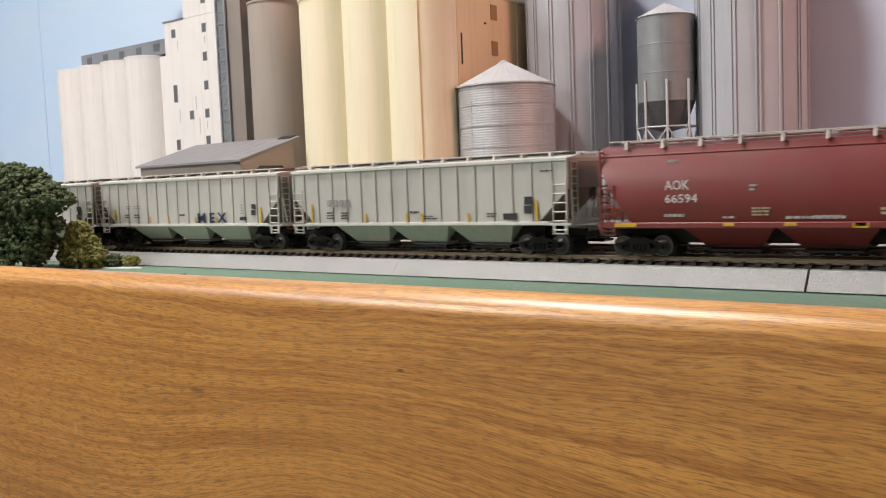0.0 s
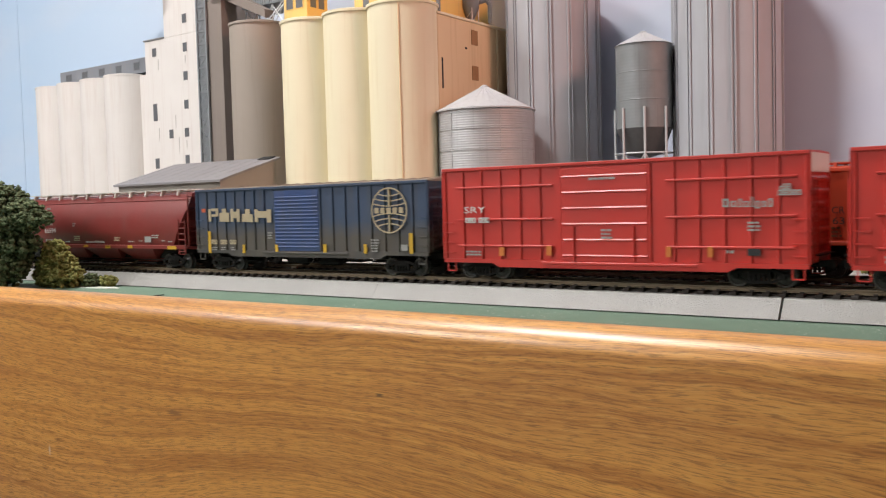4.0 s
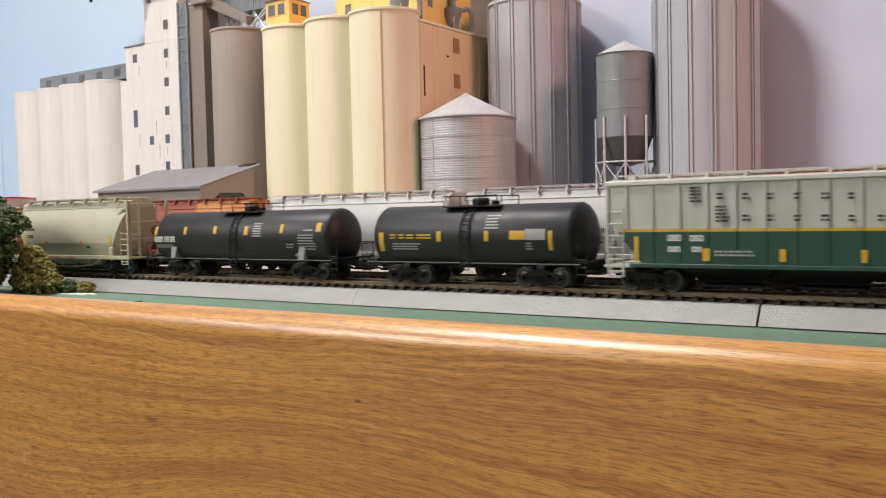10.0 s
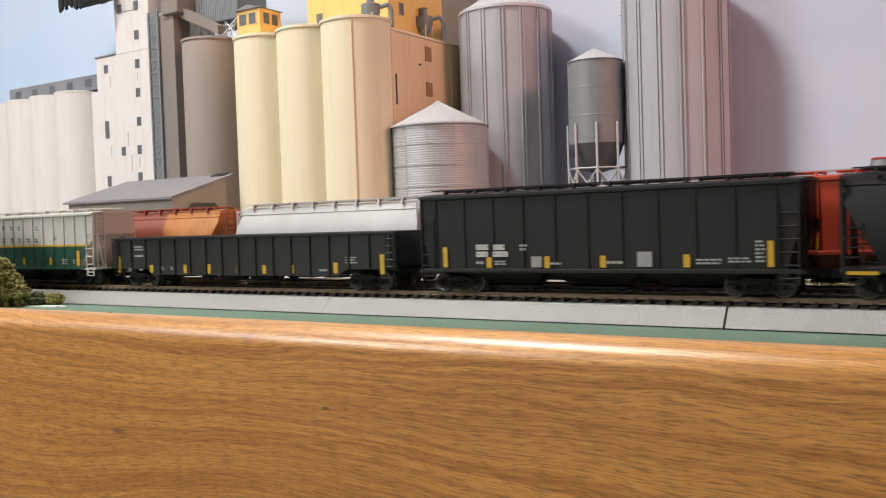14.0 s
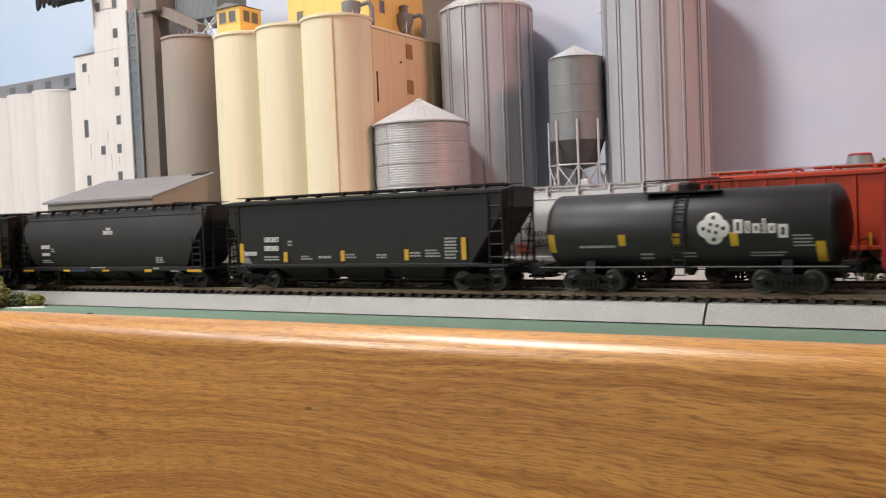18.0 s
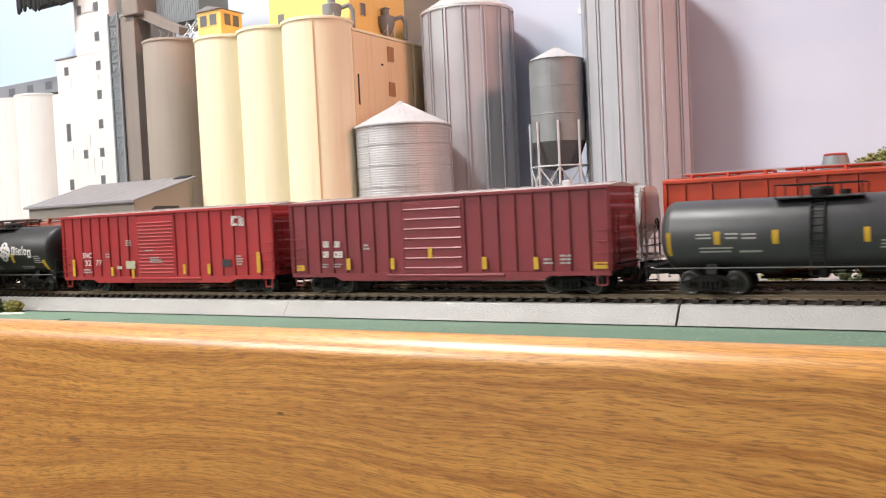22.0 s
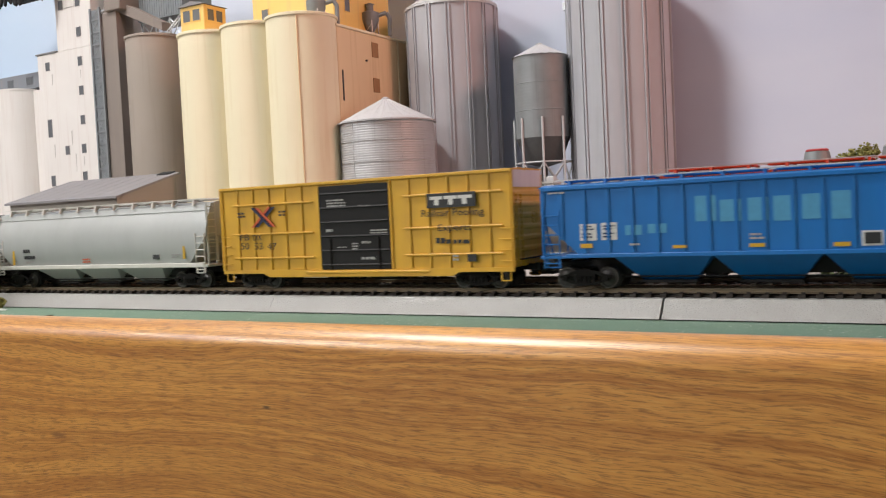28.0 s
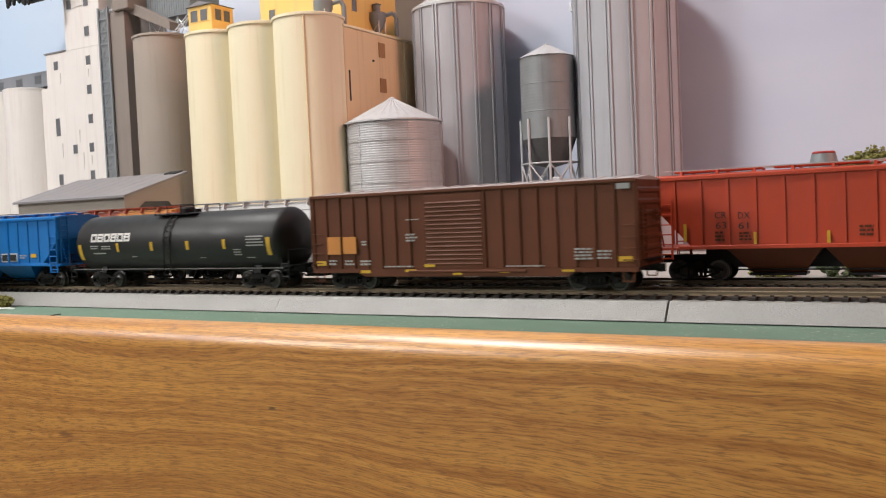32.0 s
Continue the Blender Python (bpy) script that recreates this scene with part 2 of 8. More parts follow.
def make_oak():
    n = Nodes("oiled_oak")
    sep = n.t.nodes.new("ShaderNodeSeparateXYZ")
    n.link(n.object, sep.inputs[0])
    # grain coordinates: height bent by slow swells, with one flat arch where the saw met the heart of the trunk
    swell = n.noise(1.0, 1.0, 0.4, stretch=(2.2, 5.0, 5.0))
    ripple = n.noise(1.0, 2.0, 0.5, stretch=(22.0, 45.0, 45.0))
    off = n.math("MULTIPLY", n.math("ADD", sep.outputs[0], 0.235), 1.0 / 0.095)
    arch = n.math("POWER", 2.71828, n.math("MULTIPLY", n.math("MULTIPLY", off, off), -1.0))
    deep = n.math("MINIMUM", n.math("MAXIMUM", n.math("MULTIPLY", sep.outputs[2], -11.0), 0.0), 1.0)
    bend = n.math("MULTIPLY", n.math("MULTIPLY", arch, deep), -0.040)
    height = n.math("ADD", n.math("ADD", sep.outputs[2], sep.outputs[1]), n.math("ADD", n.math("ADD", n.math("MULTIPLY", swell, 0.050), n.math("MULTIPLY", ripple, 0.0065)), bend))
    com = n.t.nodes.new("ShaderNodeCombineXYZ")
    n.link(sep.outputs[0], com.inputs[0])
    n.link(height, com.inputs[2])

    def along(sx, sz, detail, rough):
        t = n.t.nodes.new("ShaderNodeTexNoise")
        t.inputs["Scale"].default_value, t.inputs["Detail"].default_value, t.inputs["Roughness"].default_value = 1.0, detail, rough
        n.link(n.scaled((sx, 1.0, sz), com.outputs[0]), t.inputs["Vector"])
        return t.outputs["Fac"]

    ring = along(5.0, 330.0, 2.0, 0.5)
    dash = along(80.0, 1350.0, 3.0, 0.6)
    pore = along(150.0, 2100.0, 2.0, 0.6)
    patch = along(7.0, 30.0, 2.0, 0.5)
    base = n.mix(n.ramp(ring, [(0.39, 0.0), (0.58, 1.0)]), (0.520, 0.206, 0.032), (0.740, 0.350, 0.070))
    base = n.mix(n.ramp(patch, [(0.40, 0.0), (0.70, 0.35)]), base, (0.410, 0.160, 0.029))
    base = n.mix(n.ramp(dash, [(0.37, 0.60), (0.47, 0.0)]), base, (0.270, 0.096, 0.014))
    base = n.mix(n.ramp(dash, [(0.54, 0.0), (0.66, 0.5)]), base, (0.740, 0.410, 0.110))
    base = n.mix(n.ramp(pore, [(0.37, 0.55), (0.46, 0.0)]), base, (0.180, 0.064, 0.012))
    # one knot, one dark fleck and one pale scratch
    for at, reach, tone in (((-0.3201, 0.239, -0.0333), (0.006, 0.02, 0.0014), (0.210, 0.080, 0.020)), ((-0.2055, 0.239, -0.0139), (0.0026, 0.02, 0.0008), (0.030, 0.014, 0.006)),
                            ((-0.4178, 0.239, -0.0634), (0.0012, 0.02, 0.0030), (0.62, 0.52, 0.40))):
        m = n.t.nodes.new("ShaderNodeMapping")
        m.inputs["Location"].default_value = [-a / r for a, r in zip(at, reach)]
        m.inputs["Scale"].default_value = [1.0 / r for r in reach]
        n.link(n.object, m.inputs["Vector"])
        ln = n.t.nodes.new("ShaderNodeVectorMath")
        ln.operation = "LENGTH"
        n.link(m.outputs[0], ln.inputs[0])
        base = n.mix(n.ramp(n.math("ADD", ln.outputs["Value"], n.math("MULTIPLY", n.math("SUBTRACT", dash, 0.5), 1.6)), [(0.45, 0.75), (1.0, 0.0)]), base, tone)
    n.bump(n.math("ADD", dash, n.math("MULTIPLY", pore, 0.5)), 0.10, 0.0004)
    n.p.inputs["Coat Weight"].default_value, n.p.inputs["Coat Roughness"].default_value = 0.6, 0.34
    return n.done(base, n.ramp(dash, [(0.35, 0.46), (0.6, 0.36)]), 0.0, 0.5)


def make_sky():
    n = Nodes("painted_sky_backdrop")
    sep = n.t.nodes.new("ShaderNodeSeparateXYZ")
    n.link(n.object, sep.inputs[0])
    # sky-blue to lilac paint; stop brightness also offsets lamp falloff along the wall
    along = n.ramp(n.math("MULTIPLY", n.math("ADD", n.math("MULTIPLY", sep.outputs[0], 1.061), 2.2), 0.5), [(0.10, (0.42, 0.585, 0.79)), (0.42, (0.52, 0.63, 0.775)), (0.72, (0.535, 0.575, 0.69)), (1.0, (0.485, 0.52, 0.635))])
    cloud = n.noise(1.0, 3.0, 0.5, stretch=(4.0, 4.0, 9.0))
    tone = n.mix(n.ramp(cloud, [(0.42, 0.0), (0.75, 0.40)]), along, (0.66, 0.675, 0.73))
    n.bump(n.noise(350.0, 3.0), 0.05, 0.0004)
    return n.done(tone, 0.75)


def make_green():
    n = Nodes("green_painted_foam")
    chip = n.ramp(n.noise(420.0, 4.0, 0.7), [(0.59, 0.0), (0.64, 1.0)])
    zone = n.ramp(n.noise(26.0, 2.0), [(0.44, 0.0), (0.56, 1.0)])
    tone = n.mix(n.noise(60.0, 4.0), (0.118, 0.198, 0.142), (0.172, 0.262, 0.190))
    n.bump(n.noise(900.0, 4.0), 0.4, 0.0006)
    return n.done(n.mix(n.math("MULTIPLY", chip, zone), tone, (0.42, 0.46, 0.40)), 0.6)


def make_roadbed():
    n = Nodes("grey_painted_roadbed")
    tone = n.mix(n.noise(45.0, 4.0), (0.285, 0.278, 0.262), (0.365, 0.356, 0.340))
    speck = n.ramp(n.noise(1500.0, 2.0), [(0.64, 0.0), (0.72, 0.35)])
    n.bump(n.noise(1500.0, 2.0), 0.8, 0.0005)
    return n.done(n.mix(speck, tone, (0.20, 0.20, 0.19)), 0.28)


def make_concrete(name, a, b, rough=0.7, streak=(0.30, 0.25, 0.20), amount=0.25):
    n = Nodes(name)
    tone = n.mix(n.noise(20.0, 4.0), a, b)
    run = n.ramp(n.noise(1.0, 4.0, 0.6, stretch=(150.0, 150.0, 7.0)), [(0.52, 0.0), (0.75, amount)])
    n.bump(n.noise(700.0, 3.0), 0.10, 0.0004)
    return n.done(n.mix(run, tone, streak), rough)


def make_leaf(name, a, b):
    n = Nodes(name)
    geo = n.t.nodes.new("ShaderNodeNewGeometry")
    tone = n.mix(geo.outputs["Random Per Island"], a, b)
    n.bump(n.noise(1600.0, 3.0, 0.7), 0.9, 0.0008)
    return n.done(n.mix(n.ramp(n.noise(900.0, 3.0), [(0.3, 0.55), (0.6, 0.0)]), tone, [x * 0.35 for x in a]), 0.9, 0.0, 0.15)


def make_galv(name, a, b, rough=0.42, metal=0.55):
    n = Nodes(name)
    tone = n.mix(n.noise(90.0, 4.0), a, b)
    run = n.ramp(n.noise(1.0, 4.0, 0.6, stretch=(220.0, 220.0, 9.0)), [(0.55, 0.0), (0.8, 0.4)])
    return n.done(n.mix(run, tone, [x * 0.6 for x in a]), rough, metal)


OAK, SKY, GREEN, ROADBED = make_oak(), make_sky(), make_green(), make_roadbed()
YELLOW_WALL = make_concrete("cream_yellow_concrete", (0.74, 0.660, 0.455), (0.79, 0.710, 0.51), 0.65, (0.60, 0.45, 0.24), 0.3)
OCHRE_WALL = make_concrete("ochre_panel_wall", (0.72, 0.55, 0.33), (0.77, 0.60, 0.37), 0.65, (0.40, 0.24, 0.10), 0.3)
SHUTTER = plain("tan_brown_shutter", (0.34, 0.19, 0.085), 0.7)
GOLD_WALL = make_concrete("golden_yellow_wall", (0.76, 0.50, 0.14), (0.80, 0.54, 0.17), 0.6)
WHITE_WALL = make_concrete("chalky_white_concrete", (0.66, 0.615, 0.585), (0.73, 0.69, 0.655), 0.85, (0.52, 0.42, 0.37), 0.34)
TAUPE_WALL = make_concrete("taupe_concrete", (0.31, 0.260, 0.220), (0.36, 0.305, 0.26), 0.75, (0.2, 0.16, 0.13), 0.25)
TAUPE_DARK = make_concrete("dark_taupe_siding", (0.205, 0.168, 0.148), (0.25, 0.208, 0.18), 0.75)
SHED_ROOF = make_concrete("grey_metal_roof", (0.19, 0.180, 0.185), (0.25, 0.240, 0.245), 0.6)
SHED_WALL = make_concrete("brown_grey_siding", (0.26, 0.235, 0.205), (0.32, 0.29, 0.25), 0.75)
GREY_METAL = make_galv("grey_corrugated_metal", (0.40, 0.41, 0.42), (0.52, 0.53, 0.54))
GALV = make_galv("galvanised_bin_steel", (0.38, 0.385, 0.39), (0.50, 0.505, 0.51), 0.48, 0.28)
GALV_ROOF = make_galv("weathered_galvanised_roof", (0.46, 0.47, 0.48), (0.56, 0.57, 0.58), 0.6, 0.3)
SILO_GREY = make_concrete("ribbed_grey_silo_paint", (0.345, 0.345, 0.368), (0.430, 0.430, 0.455), 0.5, (0.24, 0.23, 0.23), 0.3)
CONE_DARK = plain("dark_hopper_cone_steel", (0.075, 0.076, 0.078), 0.55)
DARK_BIN = make_galv("dark_grey_bin_steel", (0.175, 0.190, 0.196), (0.24, 0.255, 0.262), 0.5, 0.12)
GALLERY = make_concrete("slate_blue_grey_cladding", (0.185, 0.195, 0.220), (0.245, 0.255, 0.280), 0.6)
LATTICE = make_concrete("slate_grey_steelwork", (0.20, 0.215, 0.23), (0.25, 0.265, 0.28), 0.6)
STAIN = plain("rust_streak_on_concrete", (0.50, 0.455, 0.425), 0.9)
GLASS_INSIDE_DARK = plain("dark_glass_and_unlit_inside", (0.035, 0.035, 0.04), 0.25)
GLASS_GREY = plain("dusty_grey_window_glass", (0.125, 0.130, 0.140), 0.35)
TIE_WOOD = plain("dark_brown_sleeper", (0.028, 0.020, 0.015), 0.7)
RAIL_STEEL = plain("brass_tinged_rail", (0.60, 0.52, 0.38), 0.32, 0.7)
RAIL_SIDE = plain("rusty_rail_web", (0.200, 0.150, 0.092), 0.6)
GRAVEL = make_concrete("pale_gravel_ground", (0.30, 0.285, 0.26), (0.42, 0.40, 0.37), 0.9, (0.2, 0.18, 0.15), 0.3)
LEAF_DARK = make_leaf("dark_green_foliage", (0.070, 0.098, 0.048), (0.180, 0.215, 0.115))
LEAF_OLIVE = make_leaf("olive_foliage", (0.200, 0.200, 0.060), (0.390, 0.380, 0.140))
BARK = plain("brown_bark", (0.09, 0.06, 0.04), 0.9)
ROOM_WALL = plain("white_room_wall", (0.66, 0.66, 0.66), 0.9)
ROOM_FLOOR = plain("grey_carpet_floor", (0.18, 0.17, 0.16), 0.95)
DULL_BLACK = plain("dull_black", (0.02, 0.02, 0.02), 0.9)
PLASTER = plain("white_plaster_smear", (0.62, 0.66, 0.60), 0.8)

# ---- plan: x runs along the track, y away from the aisle, z up; the green deck is z = 0 ----
RAIL_TOP = 0.0127
TRACK_1, TRACK_2 = 0.4036, 0.4544
WEST, EAST = -5.5, 4.6
WALL_Y = 0.900
FASCIA_Y = 0.239


def room():
    # unseen shell added round the layout, pale so lamp light bounces back
    solid("floor", Shape().box(WEST - 0.1, EAST + 0.1, -2.6, 1.1, FLOOR - 0.05, FLOOR), ROOM_FLOOR, "grey carpet floor of the layout room", "floor", kind="structure")
    solid("ceiling", Shape().box(WEST - 0.1, EAST + 0.1, -2.6, 1.1, CEILING, CEILING + 0.05), ROOM_WALL, "plain white ceiling", "ceiling", kind="structure")
    solid("wall_south", Shape().box(WEST - 0.1, EAST + 0.1, -2.7, -2.6, FLOOR, CEILING), ROOM_WALL, "plain white wall behind the aisle", "wall", kind="structure")
    solid("wall_west", Shape().box(WEST - 0.2, WEST - 0.1, -2.6, 1.1, FLOOR, CEILING), ROOM_WALL, "plain white end wall", "wall", kind="structure")
    solid("wall_east", Shape().box(EAST + 0.1, EAST + 0.2, -2.6, 1.1, FLOOR, CEILING), ROOM_WALL, "plain white end wall", "wall", kind="structure")
    solid("wall_north", Shape().box(WEST - 0.1, EAST + 0.1, WALL_Y + 0.008, 1.1, FLOOR, CEILING), ROOM_WALL, "plain wall behind the sky backdrop", "wall", kind="structure")
    back = thing("backdrop", "sky-blue to lilac painted backdrop panels with one joint", "backdrop", kind="structure")
    seam = -1.5955
    for x0, x1 in ((WEST, seam - 0.0006), (seam + 0.0006, EAST)):
        part("panel", Shape().box(x0, x1, WALL_Y, WALL_Y + 0.008, -0.02, CEILING), SKY, back)


def glow(name, c, strength):
    n = Nodes(name)
    n.p.inputs["Emission Color"].default_value = rgb(c)
    n.p.inputs["Emission Strength"].default_value = strength
    return n.done(c, 0.6)


def fixtures():
    # housing for the added fill panel
    lamp = thing("ceiling_light", "added broad white fill light under the ceiling", "lamp")
    part("housing", Shape().chamfer(-2.12, -1.32, -1.91, 0.11, CEILING - 0.045, CEILING, 0.01), ROOM_WALL, lamp)
    part("diffuser", Shape().chamfer(-2.07, -1.37, -1.85, 0.05, CEILING - 0.055, CEILING - 0.046, 0.003), glow("lit_diffuser", (1.0, 0.96, 0.9), 2.0), lamp)
    near = thing("ceiling_light", "white tube light above the front of the layout", "lamp")
    part("housing", Shape().chamfer(-0.97, -0.55, -0.02, 0.22, CEILING - 0.045, CEILING, 0.01), ROOM_WALL, near)
    part("diffuser", Shape().chamfer(-0.92, -0.60, 0.02, 0.18, CEILING - 0.055, CEILING - 0.046, 0.003), bpy.data.materials["lit_diffuser"], near)
    spot = thing("spot_lamp", "warm spot lamp on a stem below the ceiling", "lamp")
    part("stem", Shape().tube((1.10, 0.45, 0.87), (1.10, 0.45, CEILING), 0.012, 12), ROOM_WALL, spot)
    part("shade", Shape().lathe([(0.0001, 0.0), (0.03, 0.0), (0.09, -0.035)], 24, (1.10, 0.45, 0.872)), ROOM_WALL, spot)


def bench():
    solid("ground", Shape().box(WEST, EAST, FASCIA_Y + 0.0192, WALL_Y, -0.04, 0.0), GREEN, "green painted foam deck with chipped specks", "layout deck", kind="structure")
    far = Shape()
    rnd = random.Random(4)
    cols, rws = 240, 12
    for i in range(cols + 1):
        for j in range(rws + 1):
            x = WEST + (EAST - WEST) * i / cols
            y = 0.488 + (WALL_Y - 0.002 - 0.488) * j / rws
            far.v.append((x, y, 0.0045 + rnd.uniform(-0.001, 0.001) if j else -0.001))
    for i in range(cols):
        for j in range(rws):
            a = i * (rws + 1) + j
            far.face((a, a + rws + 1, a + rws + 2, a + 1))
    solid("gravel_lot", far, GRAVEL, "pale grey gravel ground round the grain elevators", "ground", kind="structure")
    # oak fascia: a 19 mm board with a bull-nosed top edge
    r, z0, top = 0.0095, 0.0082, 0.0147
    prof = [(FASCIA_Y + 2 * r, -0.141)]
    for k in range(13):
        a = radians(90 * k / 12)
        prof.append((FASCIA_Y + r + r * math.cos(a), top - r + r * math.sin(a)))
    for k in range(1, 13):
        a = radians(90 + 50.0 * k / 12)
        prof.append((FASCIA_Y + r + 0.0102 * math.cos(a), top - 0.0102 + 0.0102 * math.sin(a)))
    # the sanded run-out from the nose into the flat face
    y1, z1 = prof[-1]
    for k in range(1, 11):
        f = k / 10
        prof.append((y1 * (1 - f) ** 2 + FASCIA_Y * (1 - (1 - f) ** 2), z1 * (1 - f) ** 2 + 2 * f * (1 - f) * (z0 + 0.0008) + f * f * (z0 - 0.0020)))
    for k in range(5):
        a = radians(180 + 90 * k / 4)
        prof.append((FASCIA_Y + 0.003 + 0.003 * math.cos(a), -0.138 + 0.003 * math.sin(a)))
    board = Shape().prism(prof, "x", WEST, EAST)
    solid("fascia_board", board, OAK, "oiled oak fascia board with a rounded top edge", "wooden board", kind="structure", smooth=14)
    skirt = Shape().box(WEST, EAST, 0.30, 0.32, FLOOR, -0.041)
    solid("bench_skirt", skirt, DULL_BLACK, "black skirt below the layout bench", "skirt", kind="structure")


def roadbed():
    bed = thing("roadbed", "grey painted bevelled roadbed in butted lengths", "roadbed", kind="structure")
    prof = [(0.3811, 0.0006), (0.3873, 0.0088), (0.3885, 0.0090), (0.4795, 0.0090), (0.4865, 0.0012)]
    cuts = [WEST, -3.6615, -2.5505, -1.8837, -1.6615, -1.4393, -1.2171, -0.9949, -0.7727, -0.5505, -0.3283, -0.1070, 0.1148, 0.3370, 0.5592, 1.6702, 2.7812, EAST]
    for a, b in zip(cuts, cuts[1:]):
        part("strip", Shape().prism(prof, "x", a + 0.00012, b - (0.0009 if abs(b + 0.1070) < 1e-6 else 0.00006)), ROADBED, bed)
    # black core: dark in the open joints, painted shade along the lower edge
    part("gap_filler", Shape().prism([(0.3832, 0.0001), (0.3890, 0.0080), (0.4790, 0.0082), (0.4850, 0.0001)], "x", WEST, EAST), DULL_BLACK, bed)
    smear = Shape()
    rnd = random.Random(9)
    n = 26
    top = [(-0.575 + 0.036 * math.cos(2 * math.pi * k / n) * rnd.uniform(0.75, 1.1), 0.3665 + 0.0075 * math.sin(2 * math.pi * k / n) * rnd.uniform(0.7, 1.1)) for k in range(n)]
    smear.prism(top, "z", 0.0, 0.0005)
    solid("plaster_smear", smear, PLASTER, "thin white plaster smear on the green deck", "plaster", kind="structure")
    slit = Shape().box(-0.4712, -0.4704, 0.300, 0.3495, 0.0001, 0.0006)
    solid("deck_joint", slit, DULL_BLACK, "short dark joint in the green deck", "joint", kind="structure")


def track(name, y0, part_from, part_to):
    line = thing(name, "brass-toned model rails on dark brown sleepers", "railway track", kind="structure")
    for s in (-1, 1):
        c = y0 + s * 0.00865
        z = RAIL_TOP
        prof = [(c - 0.00095, z - 0.0021), (c + 0.00095, z - 0.0021), (c + 0.00095, z - 0.0018), (c + 0.00025, z - 0.0016), (c + 0.00025, z - 0.0008),
                (c + 0.00046, z - 0.0006), (c + 0.00046, z - 0.0001), (c + 0.0003, z), (c - 0.0003, z), (c - 0.00046, z - 0.0001), (c - 0.00046, z - 0.0006), (c - 0.00025, z - 0.0008), (c - 0.00025, z - 0.0016), (c - 0.00095, z - 0.0018)]
        rail = Shape().prism(prof, "x", WEST, EAST)
        rail.m = [1 if 2 <= i <= 5 or i >= 11 else 0 for i in range(len(rail.m))]
        part("rail", rail, [RAIL_STEEL, RAIL_SIDE], line)
    # plastic web made a wide dark sheet, standing in for shade between sleepers
    part("tie_web", Shape().box(WEST, EAST, y0 - 0.0112, y0 + 0.0112, RAIL_TOP - 0.0037, RAIL_TOP - 0.0029), TIE_WOOD, line)
    step = 0.0071
    tie = Shape().chamfer(-0.0015, 0.0015, -0.0136, 0.0136, -0.0017, 0.0, 0.0002)
    for s in (-1, 1):
        for t in (-1, 1):
            tie.box(-0.0008, 0.0008, s * 0.00865 + t * 0.0013 - 0.0004, s * 0.00865 + t * 0.0013 + 0.0004, 0.0, 0.0006)
    shared = tie.mesh("sleeper", TIE_WOOD)
    rest = Shape()
    rnd = random.Random(2)
    k = 0
    x = WEST + 0.01
    while x < EAST - 0.01:
        if part_from < x < part_to:
            part("sleeper", shared, None, line, "", pose(x + rnd.uniform(-0.0003, 0.0003), y0 + rnd.uniform(-0.0002, 0.0002), RAIL_TOP - 0.0021, 0, 0, rnd.uniform(-0.8, 0.8)))
        else:
            rest.box(x - 0.0014, x + 0.0014, y0 - 0.0136, y0 + 0.0136, RAIL_TOP - 0.0038, RAIL_TOP - 0.0021)
        x += step
    tagged(part("far_sleepers", rest, TIE_WOOD, line, smooth=0), kind="stuff")


# ---- buildings ----
def window(parent, x0, x1, z0, z1, y, frame_mat, glass=None, face="-y", panes=2):
    """A framed window whose outer face stands at y (or x for face '+x')."""
    def put(a0, a1, b0, b1, d0, d1):
        return Shape().box(a0, a1, y - d1, y - d0, b0, b1) if face == "-y" else Shape().box(y + d0, y + d1, a0, a1, b0, b1)
    fr = Shape()
    t = 0.0007
    for a0, a1, b0, b1 in ((x0, x1, z0, z0 + t), (x0, x1, z1 - t, z1), (x0, x0 + t, z0 + t, z1 - t), (x1 - t, x1, z0 + t, z1 - t)):
        s = put(a0, a1, b0, b1, 0.0, 0.0006)
        fr.add(s.v, s.f)
    if panes > 1:
        s = put((x0 + x1) / 2 - t / 2, (x0 + x1) / 2 + t / 2, z0 + t, z1 - t, 0.0, 0.0004)
        fr.add(s.v, s.f)
    win = part("window", fr, frame_mat, parent)
    part("pane", put(x0 + t, x1 - t, z0 + t, z1 - t, 0.00005, 0.0002), glass or GLASS_INSIDE_DARK, win)
    return win


def silo_shape(r, h, seg=56, rim=0.0012, dome=0.002):
    return Shape().lathe([(r, 0.0), (r, h - 0.003), (r + rim, h - 0.003), (r + rim, h - 0.0005), (r, h), (r * 0.5, h + dome), (0.0001, h + dome)], seg)


